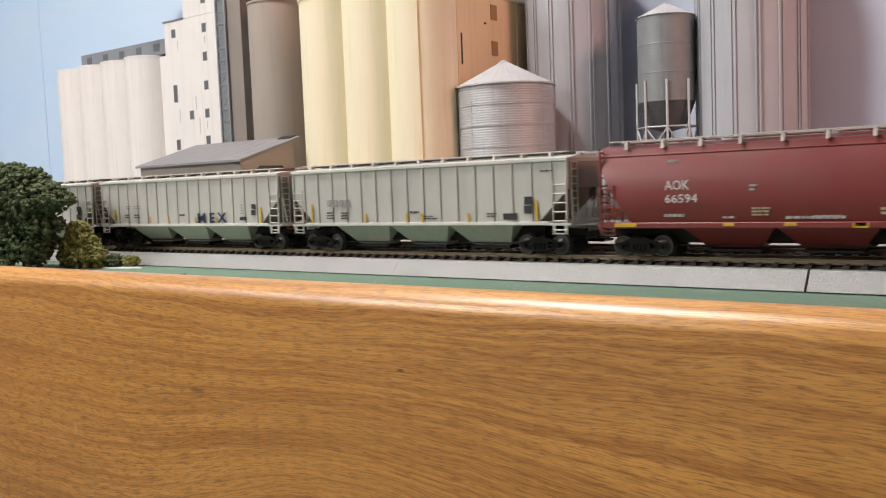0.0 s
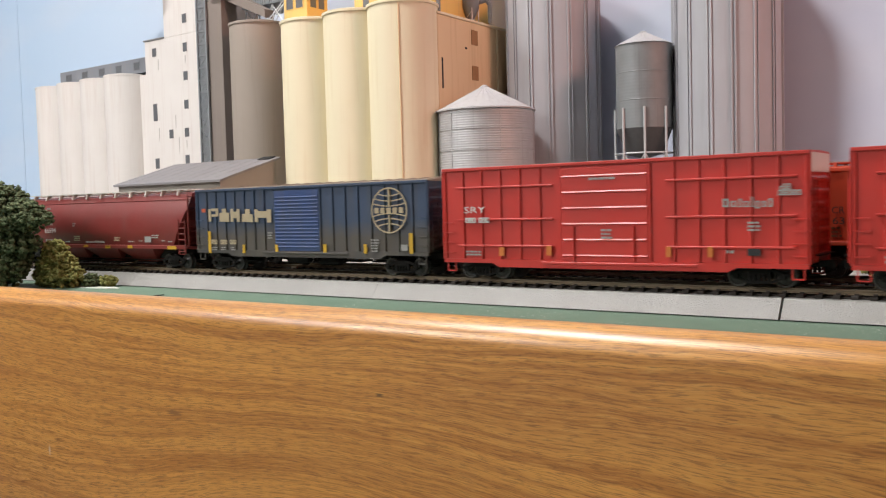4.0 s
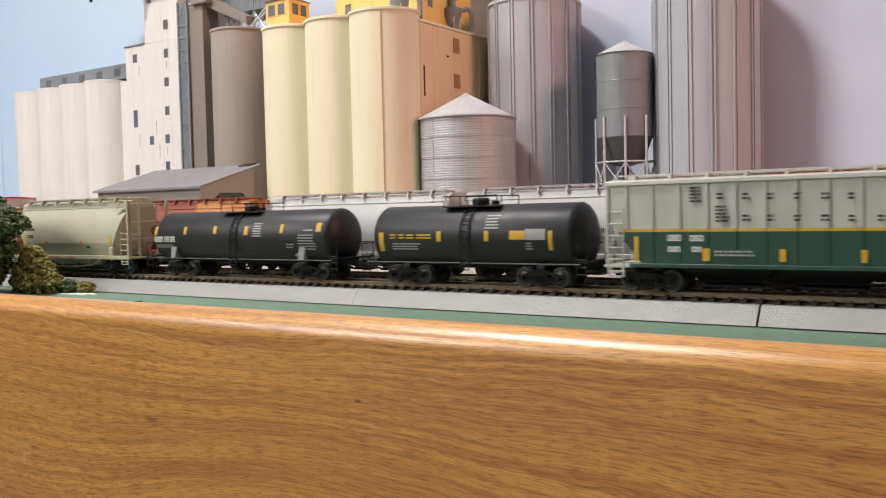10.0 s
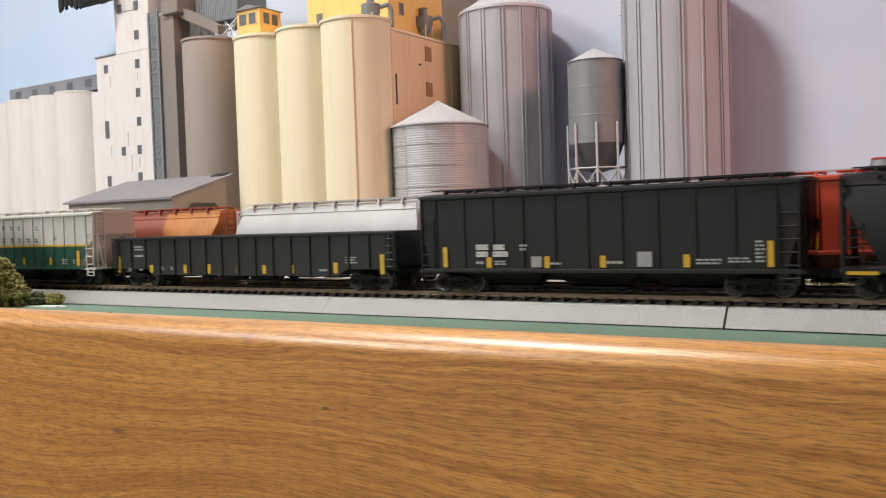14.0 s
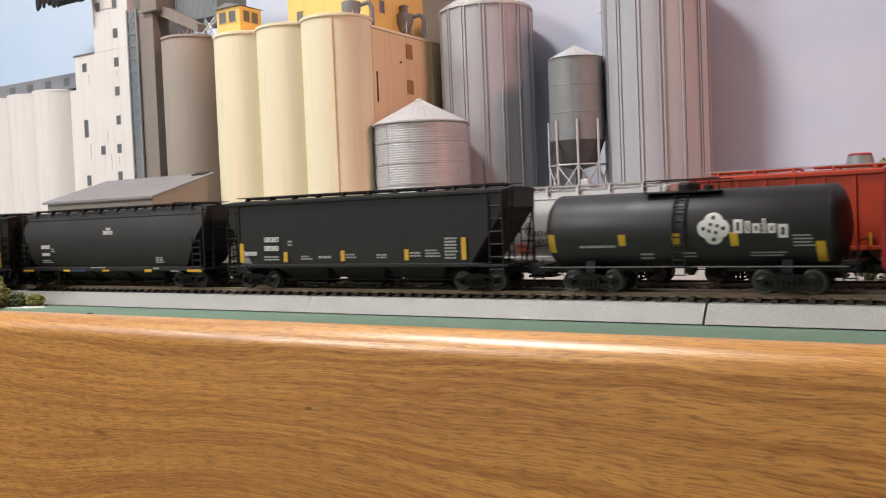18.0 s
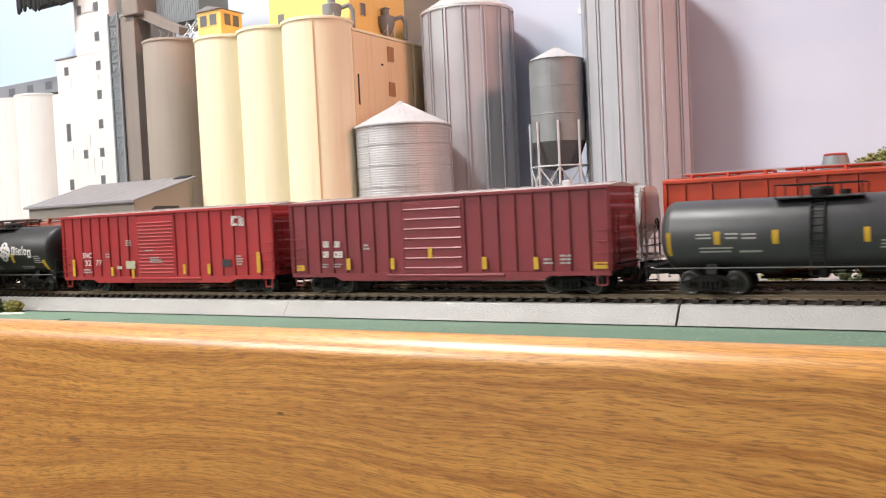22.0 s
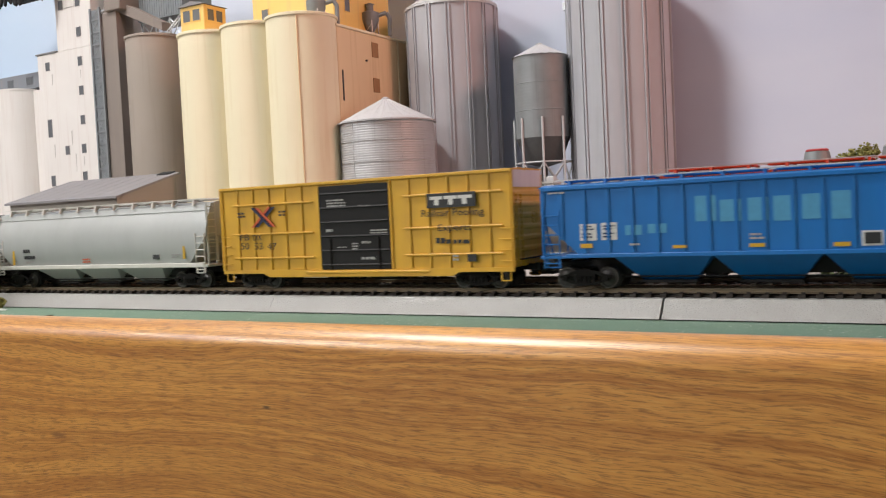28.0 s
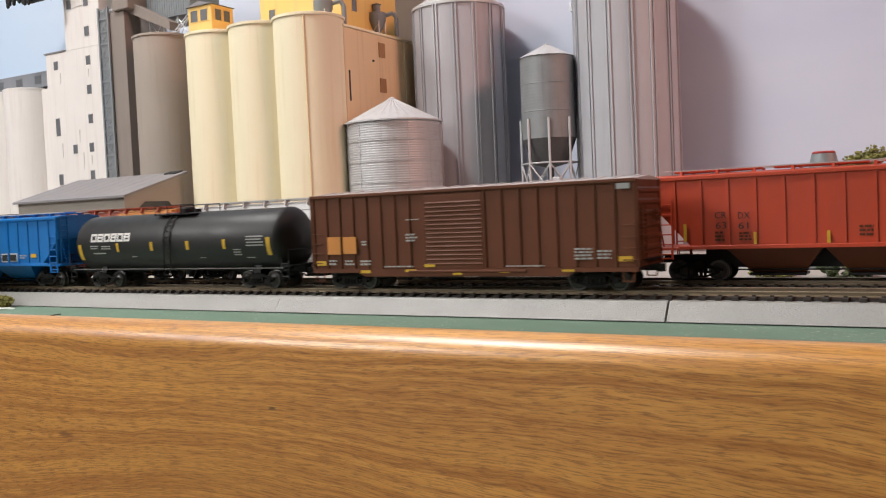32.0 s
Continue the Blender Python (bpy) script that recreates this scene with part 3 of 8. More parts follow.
def yellow_elevator():
    el = thing("grain_elevator", "cream-yellow concrete grain elevator with ochre side wall", "grain elevator", at=(0, 0, 0.002))
    r, h, yc = 0.0346, 0.2445, 0.7005
    xs = (-0.6672, -0.6068, -0.5482)
    for k, x in enumerate(xs):
        part("silo", silo_shape(r, h), YELLOW_WALL, el, "tall cream-yellow concrete silo", (x, yc, 0))
    part("drain_pipe", Shape().tube((xs[2] + 0.0180, yc - 0.0300, 0), (xs[2] + 0.0180, yc - 0.0300, h - 0.004), 0.0008, 8), OCHRE_WALL, el)
    part("core", Shape().chamfer(-0.699, -0.5155, yc + 0.012, 0.845, 0, 0.2345, 0.0006), OCHRE_WALL, el, "flat ochre side wall with small openings")
    part("parapet", Shape().chamfer(-0.706, -0.5145, yc + 0.0115, 0.8460, 0.2347, 0.2372, 0.0004), YELLOW_WALL, el)
    part("annex", Shape().chamfer(-0.70, -0.5149, 0.8464, 0.8860, 0, 0.2325, 0.0006), YELLOW_WALL, el)
    part("corner_post", Shape().box(-0.5154, -0.5142, 0.8195, 0.8215, 0, 0.2345), YELLOW_WALL, el)
    # the small dark plates and the slot paint the unlit depth of openings
    for y0, y1, z0, z1 in ((0.7720, 0.7830, 0.2120, 0.2270), (0.7720, 0.7830, 0.1760, 0.1905), (0.7600, 0.7630, 0.2060, 0.2078), (0.7420, 0.7500, 0.1490, 0.1520)):
        part("shutter", Shape().box(-0.5154, -0.5147, y0, y1, z0, z1), SHUTTER if y1 - y0 > 0.009 else GLASS_INSIDE_DARK, el)
    part("slot", Shape().box(-0.5154, -0.5149, 0.7185, 0.7205, 0.163, 0.193), GLASS_INSIDE_DARK, el)
    # headhouse and cupola
    head = part("headhouse", Shape().chamfer(-0.640, -0.533, 0.735, 0.835, 0.2374, 0.42, 0.0006), [GOLD_WALL], el, "golden yellow headhouse above the silos")
    for x0, z0 in ((-0.628, 0.257), (-0.560, 0.300)):
        window(head, x0, x0 + 0.010, z0, z0 + 0.014, 0.735, GOLD_WALL, GLASS_GREY, panes=1)
    for y0, z0 in ((0.752, 0.258), (0.80, 0.300)):
        window(head, y0, y0 + 0.010, z0, z0 + 0.014, -0.533, GOLD_WALL, GLASS_GREY, face="+x", panes=1)
    cup = part("cupola", Shape().chamfer(-0.702, -0.6680, 0.692, 0.724, 0.2450, 0.2765, 0.0005), GOLD_WALL, el, "small golden cupola with windows")
    for x0 in (-0.6985, -0.6845):
        window(cup, x0, x0 + 0.0115, 0.2600, 0.2730, 0.692, GOLD_WALL, GLASS_GREY, panes=1)
    for y0 in (0.6960, 0.7085):
        window(cup, y0, y0 + 0.0105, 0.2600, 0.2730, -0.668, GOLD_WALL, GLASS_GREY, face="+x", panes=1)
    part("cupola_roof", Shape().prism([(-0.7040, 0.2767), (-0.6660, 0.2767), (-0.6850, 0.2815)], "y", 0.690, 0.726), SHED_ROOF, el)
    for (x, y) in ((-0.5380, 0.712), (-0.5290, 0.792)):
        cyc = part("dust_cyclone", Shape().lathe([(0.0012, 0.0), (0.0030, 0.0), (0.0095, 0.013), (0.0095, 0.021), (0.0060, 0.0225), (0.0040, 0.0225), (0.0040, 0.029), (0.0052, 0.030), (0.0001, 0.032)], 24, (x, y, 0.2410)), DARK_BIN, el, "dark grey dust collector cyclone")
        pts = [(x + 0.006, y + 0.004, 0.259), (x + 0.014, y + 0.010, 0.262), (x + 0.0165, y + 0.012, 0.257), (x + 0.0165, y + 0.012, 0.238)]
        duct = Shape()
        for a, b in zip(pts, pts[1:]):
            duct.tube(a, b, 0.0022, 10)
        part("duct", duct, DARK_BIN, cyc)
        legs = Shape()
        for k in range(4):
            a = math.pi / 4 + k * math.pi / 2
            legs.tube((x + 0.0085 * math.cos(a), y + 0.0085 * math.sin(a), 0.2375), (x + 0.0085 * math.cos(a), y + 0.0085 * math.sin(a), 0.255), 0.0006, 6)
            b = a + math.pi / 2
            legs.tube((x + 0.0085 * math.cos(a), y + 0.0085 * math.sin(a), 0.238), (x + 0.0085 * math.cos(b), y + 0.0085 * math.sin(b), 0.250), 0.0004, 5)
        part("stand", legs, GREY_METAL, cyc)


def white_elevator():
    el = thing("white_elevator", "weathered white concrete elevator with stepped tower", "grain elevator", at=(0, 0, 0.002))
    yc = 0.865
    r = 0.0365
    for k in range(4):
        part("silo", Shape().lathe([(r, 0.0), (r, 0.2585), (r + 0.0006, 0.2585), (r + 0.0006, 0.2610), (r, 0.2615), (0.0001, 0.2625)], 30, (0, 0, 0), math.pi, 2 * math.pi), WHITE_WALL, el, "stained white concrete silo", (-1.4165 + 0.0645 * k, yc, 0))
    part("back_wall", Shape().box(-1.445, -1.115, yc + 0.012, 0.8985, 0, 0.259), WHITE_WALL, el)
    # added panel that brightens the dark slit between last silo and tower
    part("link_wall", Shape().box(-1.190, -1.1208, 0.860, 0.8765, 0, 0.2590), WHITE_WALL, el)
    gal = part("gallery", Shape().prism([(0.862, 0.2635), (0.862, 0.2860), (0.888, 0.2905), (0.8985, 0.2880), (0.8985, 0.2635)], "x", -1.405, -1.128), GALLERY, el, "slate grey roof gallery with small windows")
    for k in range(6):
        window(gal, -1.388 + 0.046 * k, -1.372 + 0.046 * k, 0.268, 0.281, 0.862, GALLERY, GLASS_GREY, panes=1)
    tower = part("tower", Shape().chamfer(-1.1205, -1.003, 0.822, 0.8985, 0, 0.2965, 0.0006), WHITE_WALL, el, "white tower wall with dark windows")
    part("tower_top", Shape().chamfer(-1.076, -1.003, 0.8225, 0.8985, 0.2967, 0.46, 0.0006), WHITE_WALL, el)
    part("coping", Shape().box(-1.1220, -1.0765, 0.8205, 0.8985, 0.2967, 0.2985), SHED_ROOF, el)
    for xc, zc, h in ((-1.0985, 0.2790, 0.0120), (-1.1013, 0.1930, 0.0250), (-1.0669, 0.1598, 0.0125), (-1.1013, 0.1191, 0.0150), (-1.0634, 0.3589, 0.0125), (-1.0279, 0.3588, 0.0125),
                      (-1.0290, 0.3185, 0.0125), (-1.0296, 0.2787, 0.0125), (-1.0305, 0.2390, 0.0125), (-1.0312, 0.1990, 0.0125), (-1.0325, 0.1598, 0.0125), (-1.0335, 0.1220, 0.0125)):
        x0, z0, w = xc - 0.0044, zc - h / 2, 0.0088
        window(tower, x0, x0 + w, z0, z0 + h, 0.822, SHED_ROOF, GLASS_GREY, panes=1)
    for xc, z0, h in ((-1.0560, 0.1660, 0.020), (-1.0335, 0.1360, 0.013), (-1.0500, 0.1300, 0.024), (-1.0900, 0.2520, 0.016), (-1.0300, 0.2560, 0.011), (-1.0940, 0.1500, 0.020)):
        part("stain", Shape().prism([(xc - 0.0004, z0), (xc + 0.0003, z0 + 0.3 * h), (xc + 0.0009, z0 + h), (xc - 0.0009, z0 + h), (xc - 0.0007, z0 + 0.4 * h)], "y", 0.8217, 0.8221), STAIN, el, "thin brown rust streak")
    part("notice", Shape().box(-1.0560, -1.0350, 0.8215, 0.8224, 0.3540, 0.3650), WHITE_WALL, el, "small white notice board")
    part("ledge", Shape().box(-1.0033, -0.9885, 0.824, 0.8985, 0, 0.2925), WHITE_WALL, el)
    part("ledge_cap", Shape().box(-1.0030, -0.9870, 0.8225, 0.8985, 0.2926, 0.2945), WHITE_WALL, el)
    part("dark_shaft", Shape().chamfer(-0.9883, -0.958, 0.832, 0.8985, 0, 0.46, 0.0005), TAUPE_DARK, el, "dark taupe shaft beside the tower")


def taupe_elevator():
    el = thing("taupe_silo", "taupe concrete silo with a steel lattice elevator leg", "grain silo", at=(0, 0, 0.002))
    part("silo", silo_shape(0.0345, 0.2725, 56, 0.0012, 0.002), TAUPE_WALL, el, "", (-0.8205, 0.765, 0))
    part("rear_silo", silo_shape(0.0400, 0.268, 48, 0.001, 0.001), TAUPE_DARK, el, "", (-0.886, 0.835, 0))
    # lattice leg: front face with crossed braces on a solid casing
    x0, x1, y = -0.9193, -0.9023, 0.7525
    part("casing", Shape().chamfer(x0 + 0.001, x1 + 0.0260, y + 0.004, y + 0.030, 0, 0.312, 0.0004), TAUPE_DARK, el, "dark casing of the elevator leg")
    leg = Shape()
    for x in (x0, x1):
        leg.box(x - 0.0011, x + 0.0011, y, y + 0.0022, 0, 0.320)
    n = 21
    for k in range(n):
        z0, z1 = 0.320 * k / n, 0.320 * (k + 1) / n
        leg.box(x0, x1, y + 0.0004, y + 0.0016, z0, z0 + 0.0009)
        leg.tube((x0, y + 0.001, z0), (x1, y + 0.001, z1), 0.0005, 5)
        leg.tube((x1, y + 0.001, z0), (x0, y + 0.001, z1), 0.0005, 5)
    part("lattice", leg, LATTICE, el, "slate grey lattice with crossed braces")
    part("backing", Shape().box(x0, x1, y + 0.0024, y + 0.0036, 0, 0.318), LATTICE, el)
    part("leg_head", Shape().chamfer(-0.892, -0.864, 0.752, 0.786, 0.3122, 0.346, 0.001), TAUPE_DARK, el)
    part("chute", Shape().prism([(-0.884, 0.314), (-0.880, 0.326), (-0.805, 0.2890), (-0.805, 0.2790)], "y", 0.762, 0.776), TAUPE_DARK, el, "sloping taupe grain chute")
    loft = part("loft", Shape().chamfer(-0.867, -0.791, 0.782, 0.832, 0.3000, 0.348, 0.0006), LATTICE, el, "grey corrugated loft on stilts")
    for k in range(19):
        part("seam", Shape().box(-0.8655 + 0.0040 * k, -0.8648 + 0.0040 * k, 0.7812, 0.7822, 0.3010, 0.347), LATTICE, loft)
    posts = (-0.863, -0.839, -0.815, -0.794)
    for x in posts:
        for y in (0.785, 0.829):
            part("stilt", Shape().box(x - 0.0009, x + 0.0009, y - 0.0009, y + 0.0009, 0.266, 0.2999), GREY_METAL, el)
    for a, b in zip(posts, posts[1:]):
        part("brace", Shape().tube((a, 0.785, 0.272), (b, 0.785, 0.299), 0.0006, 5), GREY_METAL, el)
        part("brace", Shape().tube((b, 0.785, 0.272), (a, 0.785, 0.299), 0.0006, 5), GREY_METAL, el)
    lad = Shape()
    for s in (0.0, 0.006):
        lad.tube((-0.796 + s, 0.752, 0.267), (-0.776 + s, 0.770, 0.300), 0.0006, 6)
    for k in range(8):
        f = (k + 0.5) / 8
        lad.tube((-0.796 + 0.020 * f, 0.752 + 0.018 * f, 0.267 + 0.033 * f), (-0.790 + 0.020 * f, 0.752 + 0.018 * f, 0.267 + 0.033 * f), 0.0004, 5)
    part("ladder", lad, GREY_METAL, el)
    # rooftop flag on a short staff
    flag = thing("flag", "small red and white striped flag on a staff", "flag", at=(0, 0, 0.002))
    part("staff", Shape().tube((-0.9055, 0.80, 0.332), (-0.9055, 0.80, 0.375), 0.0007, 6), GREY_METAL, flag)
    part("bracket", Shape().box(-0.9585, -0.9050, 0.7990, 0.8010, 0.330, 0.332), GREY_METAL, flag)
    for k in range(7):
        part("stripe", Shape().prism([(-0.905 - 0.005 * j, 0.7995 + 0.0012 * math.sin(j * 1.1)) for j in range(8)] + [(-0.905 - 0.005 * j, 0.8000 + 0.0012 * math.sin(j * 1.1)) for j in range(7, -1, -1)], "z", 0.338 + 0.0032 * k, 0.3412 + 0.0032 * k),
             FLAG_RED if k % 2 == 0 else FLAG_WHITE, flag)


FLAG_RED, FLAG_WHITE = plain("flag_red", (0.42, 0.045, 0.045), 0.7), plain("flag_white", (0.75, 0.72, 0.70), 0.8)


def shed():
    sh = thing("loading_shed", "low grey-brown shed with a lean metal roof", "shed", at=(0, 0, 0.002))
    x0, x1, y0, y1 = -0.8715, -0.7037, 0.597, 0.674
    part("front_wall", Shape().box(x0, x1 - 0.0041, y0, y0 + 0.004, 0, 0.0785), SHED_WALL, sh)
    gable = Shape().prism([(y0, 0), (y1, 0), (y1, 0.1025), (y0, 0.0785)], "x", x1 - 0.004, x1 - 0.0002)
    part("gable_wall", gable, SHED_WALL, sh, "brown-grey gable wall with a dark doorway")
    part("rear_wall", Shape().box(x0, x1, y1 - 0.004, y1, 0, 0.1015), SHED_WALL, sh)
    part("end_wall", Shape().prism([(y0 + 0.0045, 0), (y1 - 0.0045, 0), (y1 - 0.0045, 0.1005), (y0 + 0.0045, 0.0785)], "x", x0, x0 + 0.004), SHED_WALL, sh)
    part("roof", Shape().prism([(y0 - 0.004, 0.0778), (y0 - 0.004, 0.0800), (y1 + 0.003, 0.1045), (y1 + 0.003, 0.1023)], "x", x0 - 0.004, x1 + 0.004), SHED_ROOF, sh, "grey metal lean-to roof")
    for k in range(9):
        part("roof_seam", Shape().prism([(y0 - 0.0035, 0.0801), (y0 - 0.0035, 0.0803), (y1 + 0.0025, 0.1046), (y1 + 0.0025, 0.1044)], "x", x0 + 0.004 + 0.0187 * k, x0 + 0.0043 + 0.0187 * k), SHED_ROOF, sh)
    # dark plate painted for the unlit inside of the door opening
    part("doorway", Shape().prism([(0.612, 0), (0.660, 0), (0.660, 0.065), (0.652, 0.0735), (0.622, 0.0735), (0.612, 0.066)], "x", x1, x1 + 0.0006), GLASS_INSIDE_DARK, sh)
    part("ridge_cap", Shape().prism([(y1 - 0.006, 0.1018), (y1 + 0.0035, 0.1046), (y1 + 0.0035, 0.1058), (y1 - 0.006, 0.1030)], "x", x1 - 0.022, x1 - 0.004), DULL_BLACK, sh)


def grain_bin():
    b = thing("grain_bin", "round corrugated galvanised grain bin with a conical roof", "grain bin", at=(-0.4805, 0.74, 0.002))
    R, h = 0.0470, 0.1395
    prof = []
    n = 62
    for k in range(n * 4 + 1):
        prof.append((R - 0.00022 + 0.00022 * math.cos(2 * math.pi * k / 4), h * k / (n * 4)))
    part("wall", Shape().lathe(prof, 72), GALV, b, "", smooth=60)
    for k in range(1, 7):
        part("hoop", Shape().lathe([(R - 0.0002, h * k / 7 - 0.0004), (R + 0.0005, h * k / 7), (R - 0.0002, h * k / 7 + 0.0004)], 72), GALV, b)
    for k in range(6):
        a = 2 * math.pi * k / 6 + 0.35
        part("joint", Shape().tube((R * math.cos(a), R * math.sin(a), 0.0), (R * math.cos(a), R * math.sin(a), h), 0.00022, 5), GALV, b)
    seg = 64
    roof = Shape()
    for i in range(seg):
        a = 2 * math.pi * i / seg
        up = 0.0004 if i % 2 else 0.0
        roof.v.extend([((R + 0.0015) * math.cos(a), (R + 0.0015) * math.sin(a), h - 0.0005 + up), (0.004 * math.cos(a), 0.004 * math.sin(a), h + 0.0225 + up)])
    for i in range(seg):
        j = (i + 1) % seg
        roof.face((2 * i, 2 * j, 2 * j + 1, 2 * i + 1))
    part("roof", roof, GALV_ROOF, b, "pale conical roof with radial ribs", smooth=0)
    part("roof_cap", Shape().lathe([(0.0045, 0), (0.0045, 0.0012), (0.002, 0.0026), (0.0001, 0.003)], 20, (0, 0, h + 0.0222)), GALV_ROOF, b)
    part("eave_ring", Shape().lathe([(R + 0.0004, h - 0.0016), (R + 0.0020, h - 0.0016), (R + 0.0020, h - 0.0002), (R + 0.0004, h - 0.0002)], 64), GALV_ROOF, b)


def hopper_bin():
    b = thing("hopper_bin", "dark grey steel hopper bin on a braced stand", "grain bin", at=(-0.3451, 0.81, 0.002))
    R = 0.0262
    z0, h = 0.1160, 0.1945
    prof = []
    n = 26
    for k in range(n * 4 + 1):
        prof.append((R - 0.00004 + 0.00004 * math.cos(2 * math.pi * k / 4), z0 + (h - z0) * k / (n * 4)))
    part("shell", Shape().lathe(prof, 56), DARK_BIN, b, "", smooth=60)
    for k in range(1, 3):
        part("hoop", Shape().lathe([(R, z0 + (h - z0) * k / 3 - 0.0006), (R + 0.0003, z0 + (h - z0) * k / 3), (R, z0 + (h - z0) * k / 3 + 0.0006)], 56), DARK_BIN, b)
    part("cone", Shape().lathe([(R, z0), (0.0172, 0.0930), (0.0165, 0.0918), (0.0030, 0.0880), (0.0030, 0.0640), (0.0001, 0.0640)], 48), CONE_DARK, b, "dark hopper cone below the bin")
    seg = 40
    roof = Shape()
    for i in range(seg):
        a = 2 * math.pi * i / seg
        up = 0.0004 if i % 2 else 0
        roof.v.extend([((R + 0.0013) * math.cos(a), (R + 0.0013) * math.sin(a), h - 0.0004 + up), (0.003 * math.cos(a), 0.003 * math.sin(a), h + 0.0120 + up)])
    for i in range(seg):
        j = (i + 1) % seg
        roof.face((2 * i, 2 * j, 2 * j + 1, 2 * i + 1))
    part("roof", roof, GALV_ROOF, b, smooth=0)
    part("roof_cap", Shape().lathe([(0.0035, 0), (0.0035, 0.0012), (0.0001, 0.0024)], 16, (0, 0, h + 0.0118)), GALV_ROOF, b)
    legs = 8
    for k in range(legs):
        a = 2 * math.pi * k / legs - 1.168
        c, s = math.cos(a) * (R + 0.0012), math.sin(a) * (R + 0.0012)
        part("leg", Shape().tube((c, s, 0), (c, s, 0.1350), 0.0012, 8), GALV_ROOF, b)
        a2 = 2 * math.pi * (k + 1) / legs - 1.168
        c2, s2 = math.cos(a2) * (R + 0.0012), math.sin(a2) * (R + 0.0012)
        br = Shape().tube((c, s, 0.064), (c2, s2, 0.0915), 0.0007, 6).tube((c2, s2, 0.064), (c, s, 0.0915), 0.0007, 6)
        br.tube((c, s, 0.0925), (c2, s2, 0.0925), 0.0008, 6).tube((c, s, 0.0625), (c2, s2, 0.0625), 0.0008, 6)
        part("brace", br, GALV_ROOF, b)
    part("gearbox", Shape().chamfer(0.014, 0.022, -0.030, -0.022, 0.066, 0.078, 0.0008), GALV_ROOF, b)


def ribbed_silo(name, x, y, R, h, roof, label):
    s = thing(name, label, "grain silo", group="ribbed silos", at=(x, y, 0.002))
    part("shell", Shape().lathe([(R, 0), (R, h)], 72), SILO_GREY, s)
    rnd = random.Random(int(1000 * R) + int(h * 100))
    n = 15
    for k in range(n):
        a = 2 * math.pi * k / n + 0.11
        for da in (-0.035, 0.035):
            part("rib", Shape().box(-0.0006, 0.0006, -0.0007, 0.0015, 0, h), SILO_GREY, s, "", Matrix.Rotation(a + da - math.pi / 2, 4, "Z") @ Matrix.Translation((0, R, 0)))
        part("panel", Shape().prism([(-0.0017, -0.0003), (0.0017, -0.0003), (0.0017, 0.0004), (-0.0017, 0.0004)], "z", 0, h), SILO_GREY, s, "", Matrix.Rotation(a - math.pi / 2, 4, "Z") @ Matrix.Translation((0, R, 0)))
    if roof:
        part("roof", Shape().lathe([(R + 0.0012, h - 0.001), (R + 0.0012, h + 0.0005), (0.006, h + roof), (0.0001, h + roof)], 64), GALV_ROOF, s, "pale grey conical roof")
        part("eave", Shape().lathe([(R + 0.0004, h - 0.0025), (R + 0.0016, h - 0.0025), (R + 0.0016, h - 0.0010), (R + 0.0004, h - 0.0010)], 64), GALV_ROOF, s)
    else:
        part("cap", Shape().lathe([(R, h), (0.0001, h + 0.012)], 64), GALV_ROOF, s)
    return s


# ---- greenery ----
def blob(shape, rnd, c, r, flat=0.85):
    """A small uneven clump of leaves."""
    rings = ((0.0, 1.0, 1), (0.55, 0.62, 5), (0.98, 0.05, 6), (0.62, -0.62, 5), (0.0, -0.95, 1))
    start, idx = len(shape.v), []
    turn = rnd.uniform(0, 6.28)
    for rad, z, n in rings:
        row = []
        for i in range(n):
            a = turn + 2 * math.pi * i / n + z
            k = r * rnd.uniform(0.62, 1.3)
            row.append(len(shape.v))
            shape.v.append((c[0] + k * rad * math.cos(a), c[1] + k * rad * math.sin(a), c[2] + k * z * flat))
        idx.append(row)
    for a, b in zip(idx, idx[1:]):
        n = max(len(a), len(b))
        for i in range(n):
            p, q = a[i * len(a) // n], a[(i + 1) * len(a) // n % len(a)]
            u, v = b[i * len(b) // n], b[(i + 1) * len(b) // n % len(b)]
            ids = [p]
            for w in (q, v, u):
                if w not in ids:
                    ids.append(w)
            if len(ids) > 2:
                shape.face(ids)


def foliage(seed, lobes, count, size):
    """Clumps scattered over the skins of several lobes (centre, radii)."""
    rnd = random.Random(seed)
    s = Shape()
    total = sum(l[3] * l[5] for l in lobes)
    for cx, cy, cz, rx, ry, rz in lobes:
        for _ in range(int(count * rx * rz / total)):
            a, b = rnd.uniform(0, 2 * math.pi), math.asin(rnd.uniform(-0.9, 1))
            k = rnd.uniform(0.55, 1.16)
            blob(s, rnd, (cx + rx * k * math.cos(a) * math.cos(b), cy + ry * k * math.sin(a) * math.cos(b), cz + rz * k * math.sin(b)), rnd.uniform(0.45, 1.6) * size)
    return s


